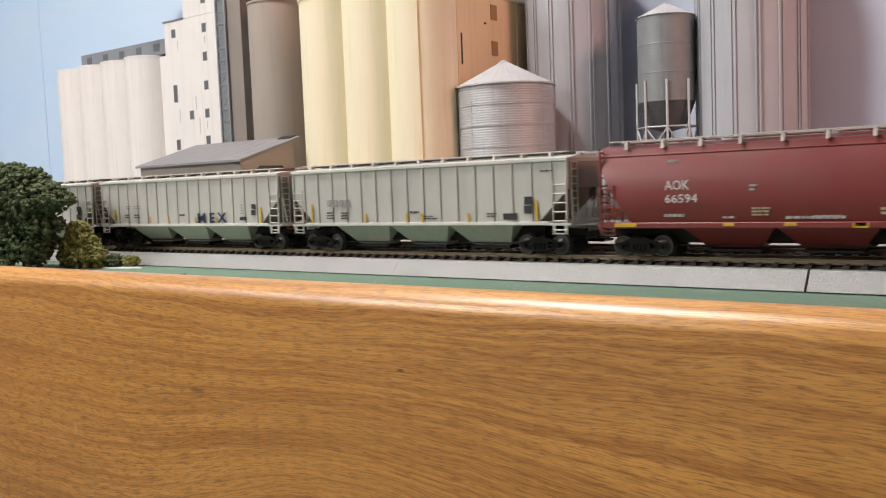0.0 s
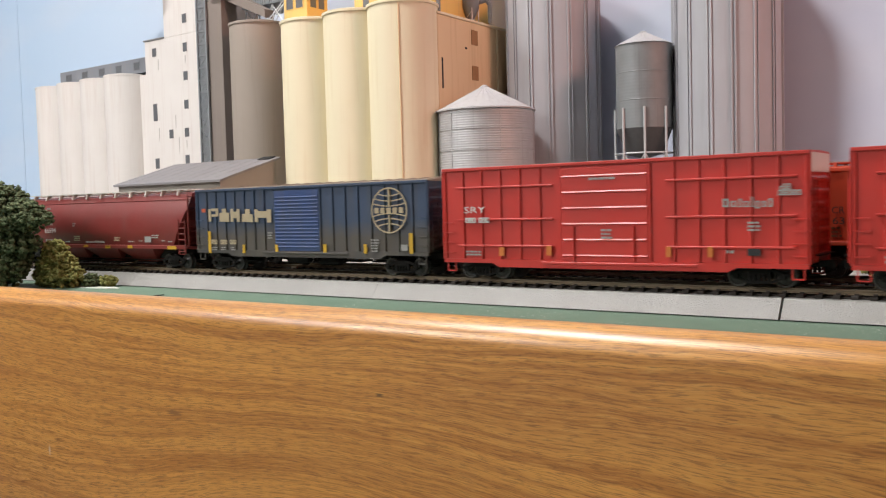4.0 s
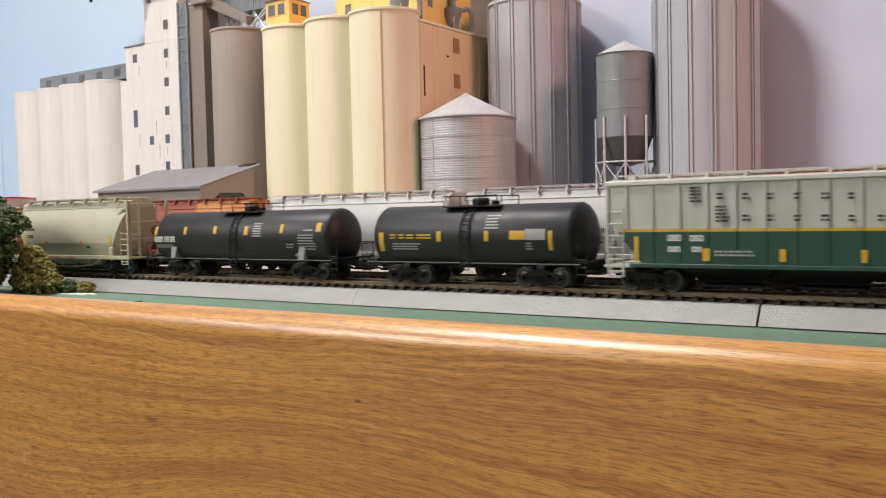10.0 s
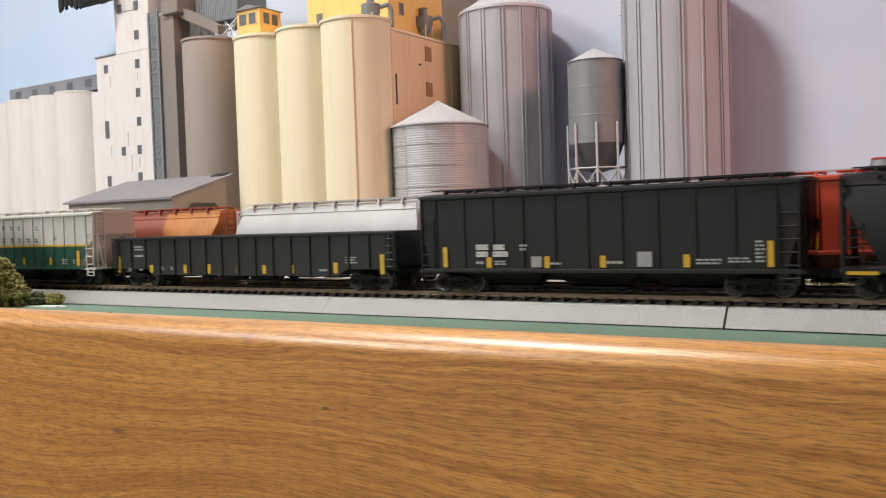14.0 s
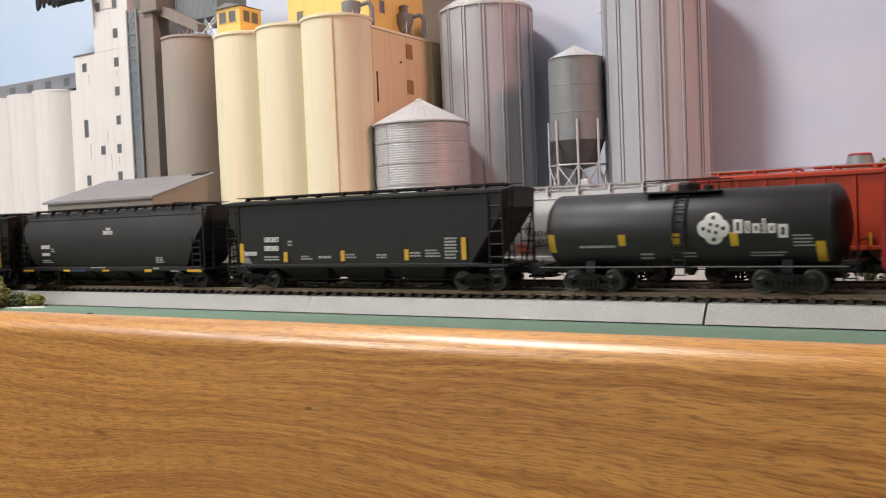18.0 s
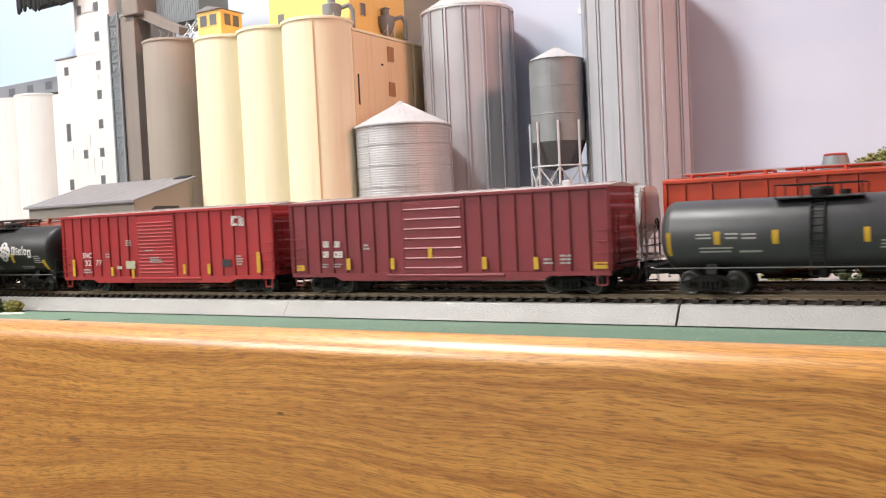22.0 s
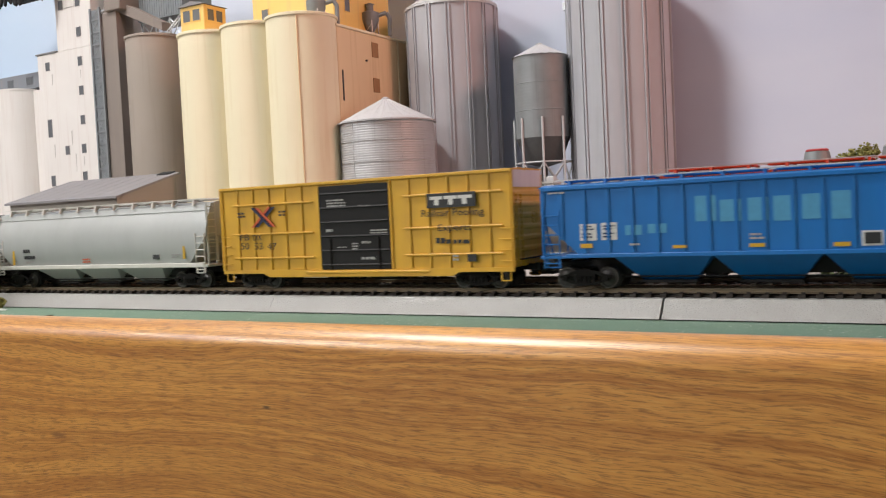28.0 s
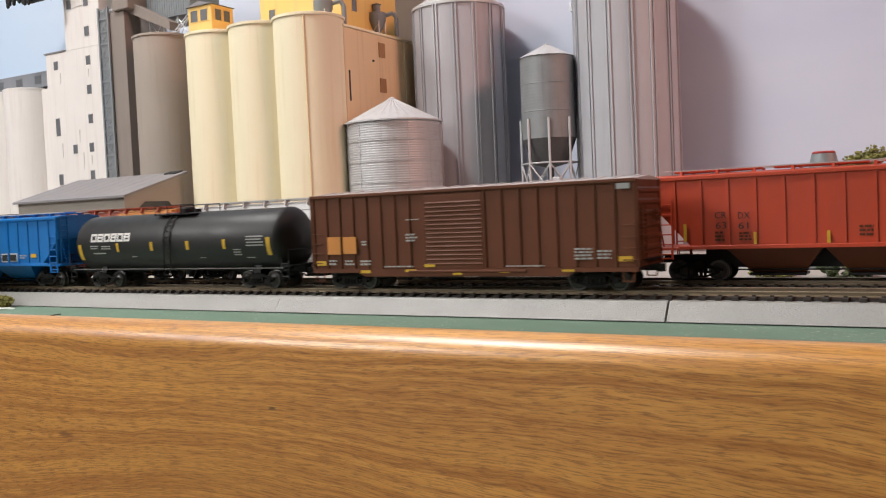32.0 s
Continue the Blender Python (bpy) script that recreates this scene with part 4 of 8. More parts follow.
def tree_and_bushes():
    tree = thing("foliage_tree", "dark green model tree with dense foam foliage", "tree", at=(-0.640, 0.338, 0))
    trunk = Shape().tube((0, 0, 0), (0.001, 0, 0.03), 0.0035, 10, 0.0026).tube((0.001, 0, 0.03), (-0.002, 0.001, 0.062), 0.0026, 8, 0.001)
    rnd = random.Random(7)
    for k in range(9):
        a = k * 2.4
        z = 0.016 + 0.005 * k
        trunk.tube((0, 0, z), (0.020 * math.cos(a), 0.014 * math.sin(a), z + 0.012), 0.0012, 6, 0.0004)
    part("trunk", trunk, BARK, tree)
    lobes = [(-0.006, 0, 0.020, 0.031, 0.016, 0.018), (-0.014, 0, 0.046, 0.034, 0.018, 0.016), (0.016, 0, 0.050, 0.028, 0.017, 0.013), (0.002, 0, 0.064, 0.020, 0.015, 0.010),
             (-0.020, 0.002, 0.066, 0.022, 0.015, 0.011), (0.049, 0, 0.050, 0.013, 0.009, 0.005), (0.036, 0, 0.055, 0.014, 0.010, 0.006), (-0.046, 0, 0.036, 0.022, 0.014, 0.016), (0.022, 0.002, 0.032, 0.016, 0.012, 0.008)]
    part("crown", foliage(11, lobes, 8000, 0.00155), LEAF_DARK, tree, smooth=0)
    specs = [(-0.6035, 0.3600, 0.0, LEAF_OLIVE, [(0, 0, 0.008, 0.024, 0.011, 0.009), (-0.002, 0, 0.017, 0.018, 0.010, 0.008), (-0.003, 0, 0.027, 0.009, 0.007, 0.006)], 3000, 0.00125, "yellow-green foam bush beside the roadbed"),
             (-0.5775, 0.3690, 0.0, LEAF_DARK, [(0, 0, 0.004, 0.009, 0.006, 0.005)], 480, 0.0009, "small dark green bush beside the roadbed"),
             (-0.5640, 0.3735, 0.0, LEAF_OLIVE, [(0, 0, 0.004, 0.007, 0.005, 0.004)], 400, 0.0008, "small olive bush beside the roadbed"),
             (-0.672, 0.3150, 0.0, LEAF_OLIVE, [(0, 0, 0.007, 0.013, 0.008, 0.007)], 800, 0.0010, "olive foam bush under the tree"),
             (-0.645, 0.3230, 0.0, LEAF_DARK, [(0, 0, 0.005, 0.009, 0.006, 0.005)], 480, 0.0009, "dark bluish green bush under the tree"),
             (-0.095, 0.560, 0.003, LEAF_OLIVE, [(0, 0, 0.005, 0.013, 0.006, 0.005)], 160, 0.0016, "low olive bush on the gravel"),
             (-0.055, 0.562, 0.003, LEAF_DARK, [(0, 0, 0.006, 0.014, 0.006, 0.006)], 170, 0.0016, "low dark green bush on the gravel"),
             (-0.020, 0.560, 0.003, LEAF_OLIVE, [(0, 0, 0.005, 0.013, 0.006, 0.005)], 160, 0.0016, "low olive bush on the gravel")]
    for x, y, z, mat, lob, count, size, label in specs:
        b = thing("bush", label, "bush", group="foam bushes", at=(x, y, z))
        part("leaves", foliage(int(abs(x) * 1000), lob, count, size), mat, b, smooth=0)
        part("stem", Shape().tube((0, 0, 0), (0, 0, 0.005), 0.0008, 6), BARK, b)
    tall = thing("shrub", "tall yellow-green foam shrub near the backdrop", "bush", at=(-0.052, 0.62, 0.003))
    part("leaves", foliage(31, [(0, 0, 0.067, 0.012, 0.009, 0.007), (0.008, 0, 0.072, 0.006, 0.006, 0.006), (-0.004, 0, 0.045, 0.012, 0.010, 0.018)], 1500, 0.0010), LEAF_OLIVE, tall, smooth=0)
    part("stem", Shape().tube((0, 0, 0), (0, 0, 0.06), 0.0016, 8), BARK, tall)
    for x, red in ((-0.0755, True), (-0.0290, False)):
        can = thing("storage_tank", "small grey tapered tank with a red lid" if red else "small grey tapered tank with a pale lid", "tank", at=(x, 0.637, 0.003))
        part("body", Shape().lathe([(0.0125, 0), (0.0123, 0.055), (0.0074, 0.0761), (0.0001, 0.0761)], 32), DARK_BIN, can)
        part("lid", Shape().lathe([(0.0070, 0.0762), (0.0073, 0.0770), (0.0062, 0.0777), (0.0001, 0.0779)], 32), FLAG_RED if red else GALV_ROOF, can)
    # unidentified dark object, given a made-up ribbed shape
    hang = thing("hanging_ribbed_object", "unidentified black ribbed object hanging beside the white tower", "cable", at=(0, 0, 0))
    rnd = random.Random(3)
    tubes = Shape()
    part("core", Shape().chamfer(-1.160, -1.060, 0.795, 0.835, 0.377, 0.42, 0.008), DULL_BLACK, hang)
    for k in range(26):
        x = -1.162 + 0.0041 * k
        d = rnd.uniform(-0.004, 0.003) + 0.004 * math.sin(k * 0.45)
        part("rib", Shape().lathe([(0.0001, -0.004), (0.0022, -0.002), (0.0028, 0.006), (0.0028, 0.045)], 8, (x, 0.797 + rnd.uniform(-0.002, 0.002), 0.372 + d)), DULL_BLACK, hang)


room()
fixtures()
bench()
roadbed()
yellow_elevator()
white_elevator()
taupe_elevator()
shed()
grain_bin()
hopper_bin()
ribbed_silo("ribbed_silo", -0.4606, 0.845, 0.0483, 0.2643, 0.0265, "tall ribbed grey silo with a conical roof")
ribbed_silo("ribbed_silo", -0.2770, 0.845, 0.0487, 0.2720, 0, "taller ribbed grey silo rising out of view")
part("roof_bracket", Shape().box(-0.0525, -0.0478, -0.010, -0.004, 0.2415, 0.2490), GREY_METAL, bpy.data.objects["ribbed_silo.001"])
tree_and_bushes()


# ---- rolling stock: origin of a car is its middle at the rail head; -y is the aisle side ----
STEEL_BLACK = plain("black_underframe", (0.011, 0.010, 0.0098), 0.6)
TRUCK_GREY = plain("dusty_black_truck", (0.012, 0.0108, 0.0098), 0.8)
TRUCK_GREY.node_tree.nodes["Principled BSDF"].inputs["Specular IOR Level"].default_value = 0.12
STEEL_BLACK.node_tree.nodes["Principled BSDF"].inputs["Specular IOR Level"].default_value = 0.25
WHEEL_FACE = plain("oiled_dark_wheel_face", (0.034, 0.031, 0.029), 0.38, 0.4)
RAIL_DUSTY = plain("dusty_grey_hand_rail", (0.075, 0.072, 0.068), 0.6)
TREAD = plain("worn_wheel_tread", (0.085, 0.08, 0.075), 0.4, 0.7)
MARK_YELLOW = plain("yellow_reflector", (0.57, 0.335, 0.02), 0.5)
MARK_WHITE = plain("white_stencil", (0.62, 0.60, 0.57), 0.6)
MARK_FINE = plain("dusty_white_small_print", (0.36, 0.35, 0.33), 0.6)
MARK_BLACK = plain("black_stencil", (0.02, 0.02, 0.022), 0.6)
MARK_GREY = plain("faded_grey_stencil", (0.30, 0.29, 0.28), 0.6)
MARK_BLUE = plain("dark_blue_stencil", (0.012, 0.020, 0.065), 0.6)
MARK_ORANGE = plain("orange_red_stencil", (0.55, 0.10, 0.03), 0.6)
MARK_FADED = plain("faded_orange_reflector", (0.60, 0.17, 0.03), 0.5)
CAP_BLUE = plain("blue_bearing_cap", (0.05, 0.12, 0.32), 0.4)
MARK_CYAN = plain("pale_teal_patch", (0.07, 0.28, 0.47), 0.6)
MARK_GOLD = plain("tarnished_gold_stencil", (0.42, 0.34, 0.22), 0.6)
LIGHT_GREY = paint("warm_light_grey_paint", (0.50, 0.475, 0.435), 0.5)
PALE_RAIL = paint("off_white_grab_iron_paint", (0.60, 0.58, 0.53), 0.5)
SAGE = paint("sage_green_grey_paint", (0.44, 0.46, 0.385), 0.5)
DARK_RED = paint("dark_red_paint", (0.195, 0.026, 0.022), 0.38, amount=0.2)
END_GRIME_SHADE = paint("grimy_shaded_brown_grey_end", (0.250, 0.205, 0.175), 0.7, (0.14, 0.11, 0.09), 0.5)
# hatch colour darkened to paint the shade between the roof-walk brackets
HATCH_SHADE = paint("shade_dark_hatch_cover", (0.060, 0.055, 0.050), 0.7, (0.12, 0.10, 0.09), 0.4)
NAVY_DIRT = paint("road_grime_brown", (0.080, 0.068, 0.056), 0.7, (0.04, 0.05, 0.08), 0.5)
DOOR_BLUE = paint("blue_door_paint", (0.035, 0.070, 0.20), 0.4, (0.09, 0.08, 0.07), 0.45)
BRIGHT_RED = paint("bright_red_paint", (0.56, 0.035, 0.025), 0.38, (0.30, 0.05, 0.04), 0.25)
TAN = paint("olive_tan_paint", (0.43, 0.415, 0.295), 0.40, amount=0.10)
TAN_RUST = paint("dusty_brown_end", (0.30, 0.24, 0.18), 0.6, (0.15, 0.10, 0.07), 0.5)
BLACK = paint("satin_black_paint", (0.0165, 0.0160, 0.0160), 0.45, (0.018, 0.016, 0.015), 0.25)
BLACK.node_tree.nodes["Principled BSDF"].inputs["Specular IOR Level"].default_value = 0.38
FLAT_BLACK = paint("flat_black_paint", (0.0185, 0.0175, 0.0170), 0.55, (0.016, 0.014, 0.013), 0.25)
FLAT_BLACK.node_tree.nodes["Principled BSDF"].inputs["Specular IOR Level"].default_value = 0.25
TANK_GREY = paint("charcoal_tank_paint", (0.040, 0.041, 0.044), 0.40, (0.08, 0.07, 0.06), 0.3)
GREEN_CAR = paint("dark_green_paint", (0.008, 0.055, 0.035), 0.42)
RED_BOX = paint("cherry_red_paint", (0.36, 0.022, 0.026), 0.42, (0.15, 0.04, 0.035), 0.3)
MAROON = paint("maroon_paint", (0.215, 0.026, 0.034), 0.42, (0.10, 0.03, 0.03), 0.3)
BROWN = paint("oxide_brown_paint", (0.120, 0.038, 0.016), 0.55, (0.06, 0.03, 0.02), 0.25)
BROWN.node_tree.nodes["Principled BSDF"].inputs["Specular IOR Level"].default_value = 0.25
YELLOW = paint("rail_yellow_paint", (0.66, 0.365, 0.030), 0.42, (0.30, 0.17, 0.05), 0.3)
BLUE = paint("vivid_blue_paint", (0.003, 0.145, 0.45), 0.44, (0.01, 0.07, 0.20), 0.3)
GREY_CAR = paint("cool_grey_paint", (0.385, 0.395, 0.385), 0.36, amount=0.10)
SILVER = paint("silver_white_paint", (0.50, 0.49, 0.475), 0.42, (0.35, 0.33, 0.31), 0.25)


def two_tone(name, a, b, cut, soft, axis, dirt):
    """Two weathered colours that meet at a cut along one axis of the car."""
    n = Nodes(name)
    sep = n.t.nodes.new("ShaderNodeSeparateXYZ")
    n.link(n.object, sep.inputs[0])
    edge = n.math("ADD", sep.outputs[axis], n.math("MULTIPLY", n.noise(140.0, 4.0), soft))
    fac = n.ramp(n.math("MULTIPLY", n.math("SUBTRACT", edge, cut + soft * 0.5), 1.0 / max(soft, 0.0004)), [(0.0, 0.0), (1.0, 1.0)])
    tone = n.mix(fac, a, b)
    run = n.ramp(n.noise(200.0, 4.0, stretch=(1, 1, 0.15)), [(0.45, 0.0), (0.75, 0.6)])
    n.bump(n.noise(900.0, 3.0), 0.12, 0.0002)
    return n.done(n.mix(run, tone, dirt), 0.55)


RUST_TWO = two_tone("rusty_red_and_orange_paint", (0.26, 0.055, 0.030), (0.50, 0.19, 0.035), 0.022, 0.004, 0, (0.30, 0.09, 0.03))
NAVY = two_tone("navy_paint_with_road_grime", (0.085, 0.072, 0.060), (0.036, 0.060, 0.115), 0.022, 0.010, 2, (0.06, 0.06, 0.07))
RUST_CAR = paint("rusty_red_brown_paint", (0.30, 0.062, 0.030), 0.6, (0.20, 0.07, 0.03), 0.6)
RUST_DARK = paint("dark_rusty_brown_paint", (0.085, 0.030, 0.022), 0.6, (0.05, 0.03, 0.02), 0.5)
RUST_ORANGE = paint("faded_orange_paint", (0.56, 0.22, 0.040), 0.6, (0.32, 0.10, 0.03), 0.6)
VERMILION = paint("vermilion_paint", (0.50, 0.055, 0.018), 0.42, (0.26, 0.05, 0.03), 0.3)
WHITE_END = paint("white_clearance_panel", (0.72, 0.66, 0.62), 0.5)
ROOF_GALV = paint("dusty_galvanised_roof", (0.46, 0.42, 0.41), 0.5, (0.3, 0.25, 0.22), 0.4)

CURVED = {}
HALF = 0.0173          # half the width of a car over its sides
WHEEL_R = 0.0050
MESHES = {}


def truck_meshes():
    frame_ = Shape().prism([(-0.0126, 0.0050), (-0.0126, 0.0062), (-0.0090, 0.0068), (-0.0045, 0.0086), (0.0045, 0.0086), (0.0090, 0.0068), (0.0126, 0.0062), (0.0126, 0.0050),
                            (0.0084, 0.0056), (0.0042, 0.0072), (-0.0042, 0.0072), (-0.0084, 0.0056)], "y", -0.0006, 0.0006)
    frame_.prism([(-0.0110, 0.0040), (-0.0042, 0.0018), (0.0042, 0.0018), (0.0110, 0.0040), (0.0110, 0.0048), (0.0040, 0.0029), (-0.0040, 0.0029), (-0.0110, 0.0048)], "y", -0.0006, 0.0006)
    for s in (-1, 1):
        frame_.tube((s * 0.0099, -0.0013, 0.0050), (s * 0.0099, 0.0008, 0.0050), 0.0013, 10)
        frame_.box(s * 0.0040 - 0.0006, s * 0.0040 + 0.0006, -0.0005, 0.0005, 0.0026, 0.0074)
    for k in (-1, 0, 1):
        frame_.tube((k * 0.0020, -0.0002, 0.0028), (k * 0.0020, -0.0002, 0.0060), 0.0008, 7)
    frame_.box(-0.0034, 0.0034, -0.0007, 0.0007, 0.0058, 0.0074)
    MESHES["frame"] = frame_.mesh("side_frame", TRUCK_GREY)
    MESHES["bolster"] = Shape().chamfer(-0.0026, 0.0026, -0.0124, 0.0124, 0.0050, 0.0092, 0.0005).mesh("truck", TRUCK_GREY)
    w = Shape()
    for s in (-1, 1):
        seg = 20
        rings = ((0.0012, 0.0100), (0.0014, 0.0104), (0.0022, 0.0098), (0.0038, 0.0096), (0.0042, 0.0100), (0.0050, 0.0100), (0.0050, 0.0079), (0.0056, 0.0076), (0.0056, 0.0070), (0.0030, 0.0072), (0.0012, 0.0072))
        base = len(w.v)
        for r, y in rings:
            for i in range(seg):
                a = 2 * math.pi * i / seg
                w.v.append((r * math.cos(a), s * y, r * math.sin(a)))
        for k in range(len(rings) - 1):
            for i in range(seg):
                j = (i + 1) % seg
                w.face((base + k * seg + i, base + k * seg + j, base + (k + 1) * seg + j, base + (k + 1) * seg + i), 1 if k in (3, 4, 5) else 0)
        for k in range(4):
            a = k * math.pi / 2 + 0.4
            w.tube((0.0030 * math.cos(a), s * 0.0094, 0.0030 * math.sin(a)), (0.0030 * math.cos(a), s * 0.0099, 0.0030 * math.sin(a)), 0.0004, 6)
    w.tube((0, -0.0105, 0), (0, 0.0105, 0), 0.0011, 8)
    MESHES["wheelset"] = w.mesh("wheelset", [WHEEL_FACE, TREAD])
    c = Shape().chamfer(-0.0065, 0.0, -0.0014, 0.0014, 0.0085, 0.0112, 0.0003)
    c.prism([(0.0, 0.0016), (0.0028, 0.0018), (0.0036, 0.0006), (0.0024, -0.0004), (0.0030, -0.0014), (0.0012, -0.0016), (0.0, -0.0010)], "z", 0.0080, 0.0116)
    MESHES["coupler"] = c.mesh("coupler", STEEL_BLACK)


truck_meshes()
WHEELSETS = []


def running_gear(car, half_len, inset=0.0225, coupler=0.0035):
    """Two trucks with two wheelsets each, a centre sill and couplers."""
    for s in (-1, 1):
        tr = part("truck", MESHES["bolster"], None, car, "", (s * (half_len - inset), 0, 0))
        for side in (-1, 1):
            part("side_frame", MESHES["frame"], None, tr, "", pose(0, side * 0.0128, 0, 0, 0, 0 if side < 0 else 180))
        for ax in (-1, 1):
            WHEELSETS.append((car, part("wheelset", MESHES["wheelset"], None, tr, "", (ax * 0.0099, 0, WHEEL_R))))
        part("coupler", MESHES["coupler"], None, car, "", pose(s * (half_len + coupler), 0, 0, 0, 0, 0 if s > 0 else 180))
    part("centre_sill", Shape().chamfer(-half_len, half_len, -0.0022, 0.0022, 0.0088, 0.0125, 0.0003), STEEL_BLACK, car)


def on_side(car, y, z, h):
    """The depth at which a mark of that height lies on the side of a car: round-sided shells curve away."""
    if car.name not in CURVED or z < CURVED[car.name][2] - 0.0002:
        return y
    zs, ws, _ = CURVED[car.name]
    return -max(float(np.interp(z, zs, ws)), float(np.interp(z + h, zs, ws))) - 0.0001


def bar(car, x, z, w, h, mat, y=-HALF, name="marking", d=0.00012):
    y = on_side(car, y, z, h) - (0.0001 if mat is MARK_BLACK else 0.0)
    return part(name, Shape().box(x, x + w, y - d, y + 0.0001, z, z + h), mat, car, smooth=0)


def glyphs(x, z, w, h, n=0):
    """Strokes of a row of hollow blocks that stands for lettering too small or not to be spelt out."""
    n = n or max(1, int(round(w / (0.80 * h))))
    cell = w / n
    t = min(0.24 * h, 0.28 * cell)
    for k in range(n):
        a, b = x + cell * k + 0.06 * cell, x + cell * (k + 1) - 0.06 * cell
        yield from ((a, z, t, h), (b - t, z, t, h), (a + t, z, b - a - 2 * t, t), (a + t, z + h - t, b - a - 2 * t, t))
        if k % 2:
            yield (a + t, z + 0.44 * h, b - a - 2 * t, t * 0.8)


def blocks(car, x, z, w, h, mat, y=-HALF):
    y = on_side(car, y, z, h)
    s = Shape()
    for a, b, c, d in glyphs(x, z, w, h):
        s.box(a, a + c, y - 0.00012, y + 0.0001, b, b + d)
    return part("stencil", s, mat, car, smooth=0)


def tank_blocks(car, x, z, w, h, mat, r, zc, n=0):
    s = Shape()
    for a, b, c, d in glyphs(x, z, w, h, n):
        rows = max(1, int(d / 0.0012))
        for k in range(rows + 1):
            ang = math.asin((b + d * k / rows - zc) / r)
            s.v.extend([(a, -(r + 0.00014) * math.cos(ang), zc + (r + 0.00014) * math.sin(ang)), (a + c, -(r + 0.00014) * math.cos(ang), zc + (r + 0.00014) * math.sin(ang))])
        m = len(s.v) - 2 * rows - 2
        for k in range(rows):
            s.face((m + 2 * k, m + 2 * k + 1, m + 2 * k + 3, m + 2 * k + 2))
    return part("stencil", s, mat, car, smooth=0)


def lines(car, x, z, w, rows, mat, y=-HALF, size=0.0008, gap=0.0015):
    """Small stencilled lines that cannot be read."""
    y = on_side(car, y, z - gap * rows, gap * rows)
    s = Shape()
    rnd = random.Random(int(abs(x * 9000)) + rows)
    for k in range(rows):
        a = x
        end = x + w * rnd.uniform(0.7, 1.0)
        while a < end:
            b = min(end, a + rnd.uniform(0.0010, 0.0030))
            s.box(a, b, y - 0.0001, y + 0.0001, z - gap * k - size, z - gap * k)
            a = b + 0.0006
    return tagged(part("stencil", s, mat, car, smooth=0), kind="stuff")


def word(car, text, x, z, size, mat, y=-HALF, width=None):
    return part("lettering", lettering(text, size, mat, width), None, car, "", (x, on_side(car, y, z, size * 0.7) - 0.00008, z))


def ladder(car, p, q, z0, z1, rungs, mat, r=0.00032, name="ladder"):
    """Two stiles and their rungs between the ground points p and q."""
    s = Shape()
    for a in (p, q):
        s.tube((a[0], a[1], z0), (a[0], a[1], z1), r * 1.25, 6)
    for k in range(rungs):
        z = z0 + (z1 - z0) * (k + 0.5) / rungs
        s.tube((p[0], p[1], z), (q[0], q[1], z), r, 5)
    return part(name, s, mat, car)


def stirrup(car, x, mat, z=0.0080, w=0.0042, drop=0.0042, y=-HALF + 0.0006):
    s = Shape()
    for a in (x - w / 2, x + w / 2):
        s.box(a - 0.0003, a + 0.0003, y - 0.0002, y + 0.0002, z - drop, z)
    s.box(x - w / 2, x + w / 2, y - 0.0002, y + 0.0002, z - drop - 0.0003, z - drop + 0.0003)
    return part("stirrup", s, mat, car)


def brake_wheel(car, x, mat, z=0.036):
    s = Shape()
    seg = 18
    for i in range(seg):
        a, b = 2 * math.pi * i / seg, 2 * math.pi * (i + 1) / seg
        s.tube((x, 0.004 + 0.0030 * math.cos(a), z + 0.0030 * math.sin(a)), (x, 0.004 + 0.0030 * math.cos(b), z + 0.0030 * math.sin(b)), 0.0003, 5)
    for i in range(5):
        a = 2 * math.pi * i / 5
        s.tube((x, 0.004, z), (x, 0.004 + 0.0030 * math.cos(a), z + 0.0030 * math.sin(a)), 0.00022, 4)
    return part("brake_wheel", s, mat, car)


def bays(car, count, span, z_top, mat, half=0.0125, z_low=0.0035, gap=0.35):
    """Discharge hoppers: tapered pockets below the side sill, with the dark centre beam between them."""
    part("centre_beam", Shape().box(-span / 2 - 0.012, span / 2 + 0.012, -0.0040, 0.0040, 0.0062, z_top), STEEL_BLACK, car)
    part("brake_pipe", Shape().tube((-span / 2 - 0.010, -0.0062, 0.0052), (span / 2 + 0.010, -0.0062, 0.0052), 0.0004, 6), STEEL_BLACK, car)
    w = span / count
    for k in range(count):
        c = -span / 2 + w * (k + 0.5)
        lo = w * 0.27
        hi = w * 0.5 - 0.0004
        wide, narrow = half + 0.0022, 0.0034
        s = Shape().add([(c - hi, -wide, z_top), (c + hi, -wide, z_top), (c + lo, -narrow, z_low), (c - lo, -narrow, z_low), (c - hi, wide, z_top), (c + hi, wide, z_top), (c + lo, narrow, z_low), (c - lo, narrow, z_low)],
                        [(0, 1, 2, 3), (7, 6, 5, 4)] + [(i, 4 + i, 4 + (i + 1) % 4, (i + 1) % 4) for i in range(4)])
        bay = part("hopper_bay", s, mat, car)
        part("gate", Shape().chamfer(c - lo - 0.001, c + lo + 0.001, -0.0060, 0.0060, z_low - 0.0012, z_low, 0.0002), STEEL_BLACK, bay)


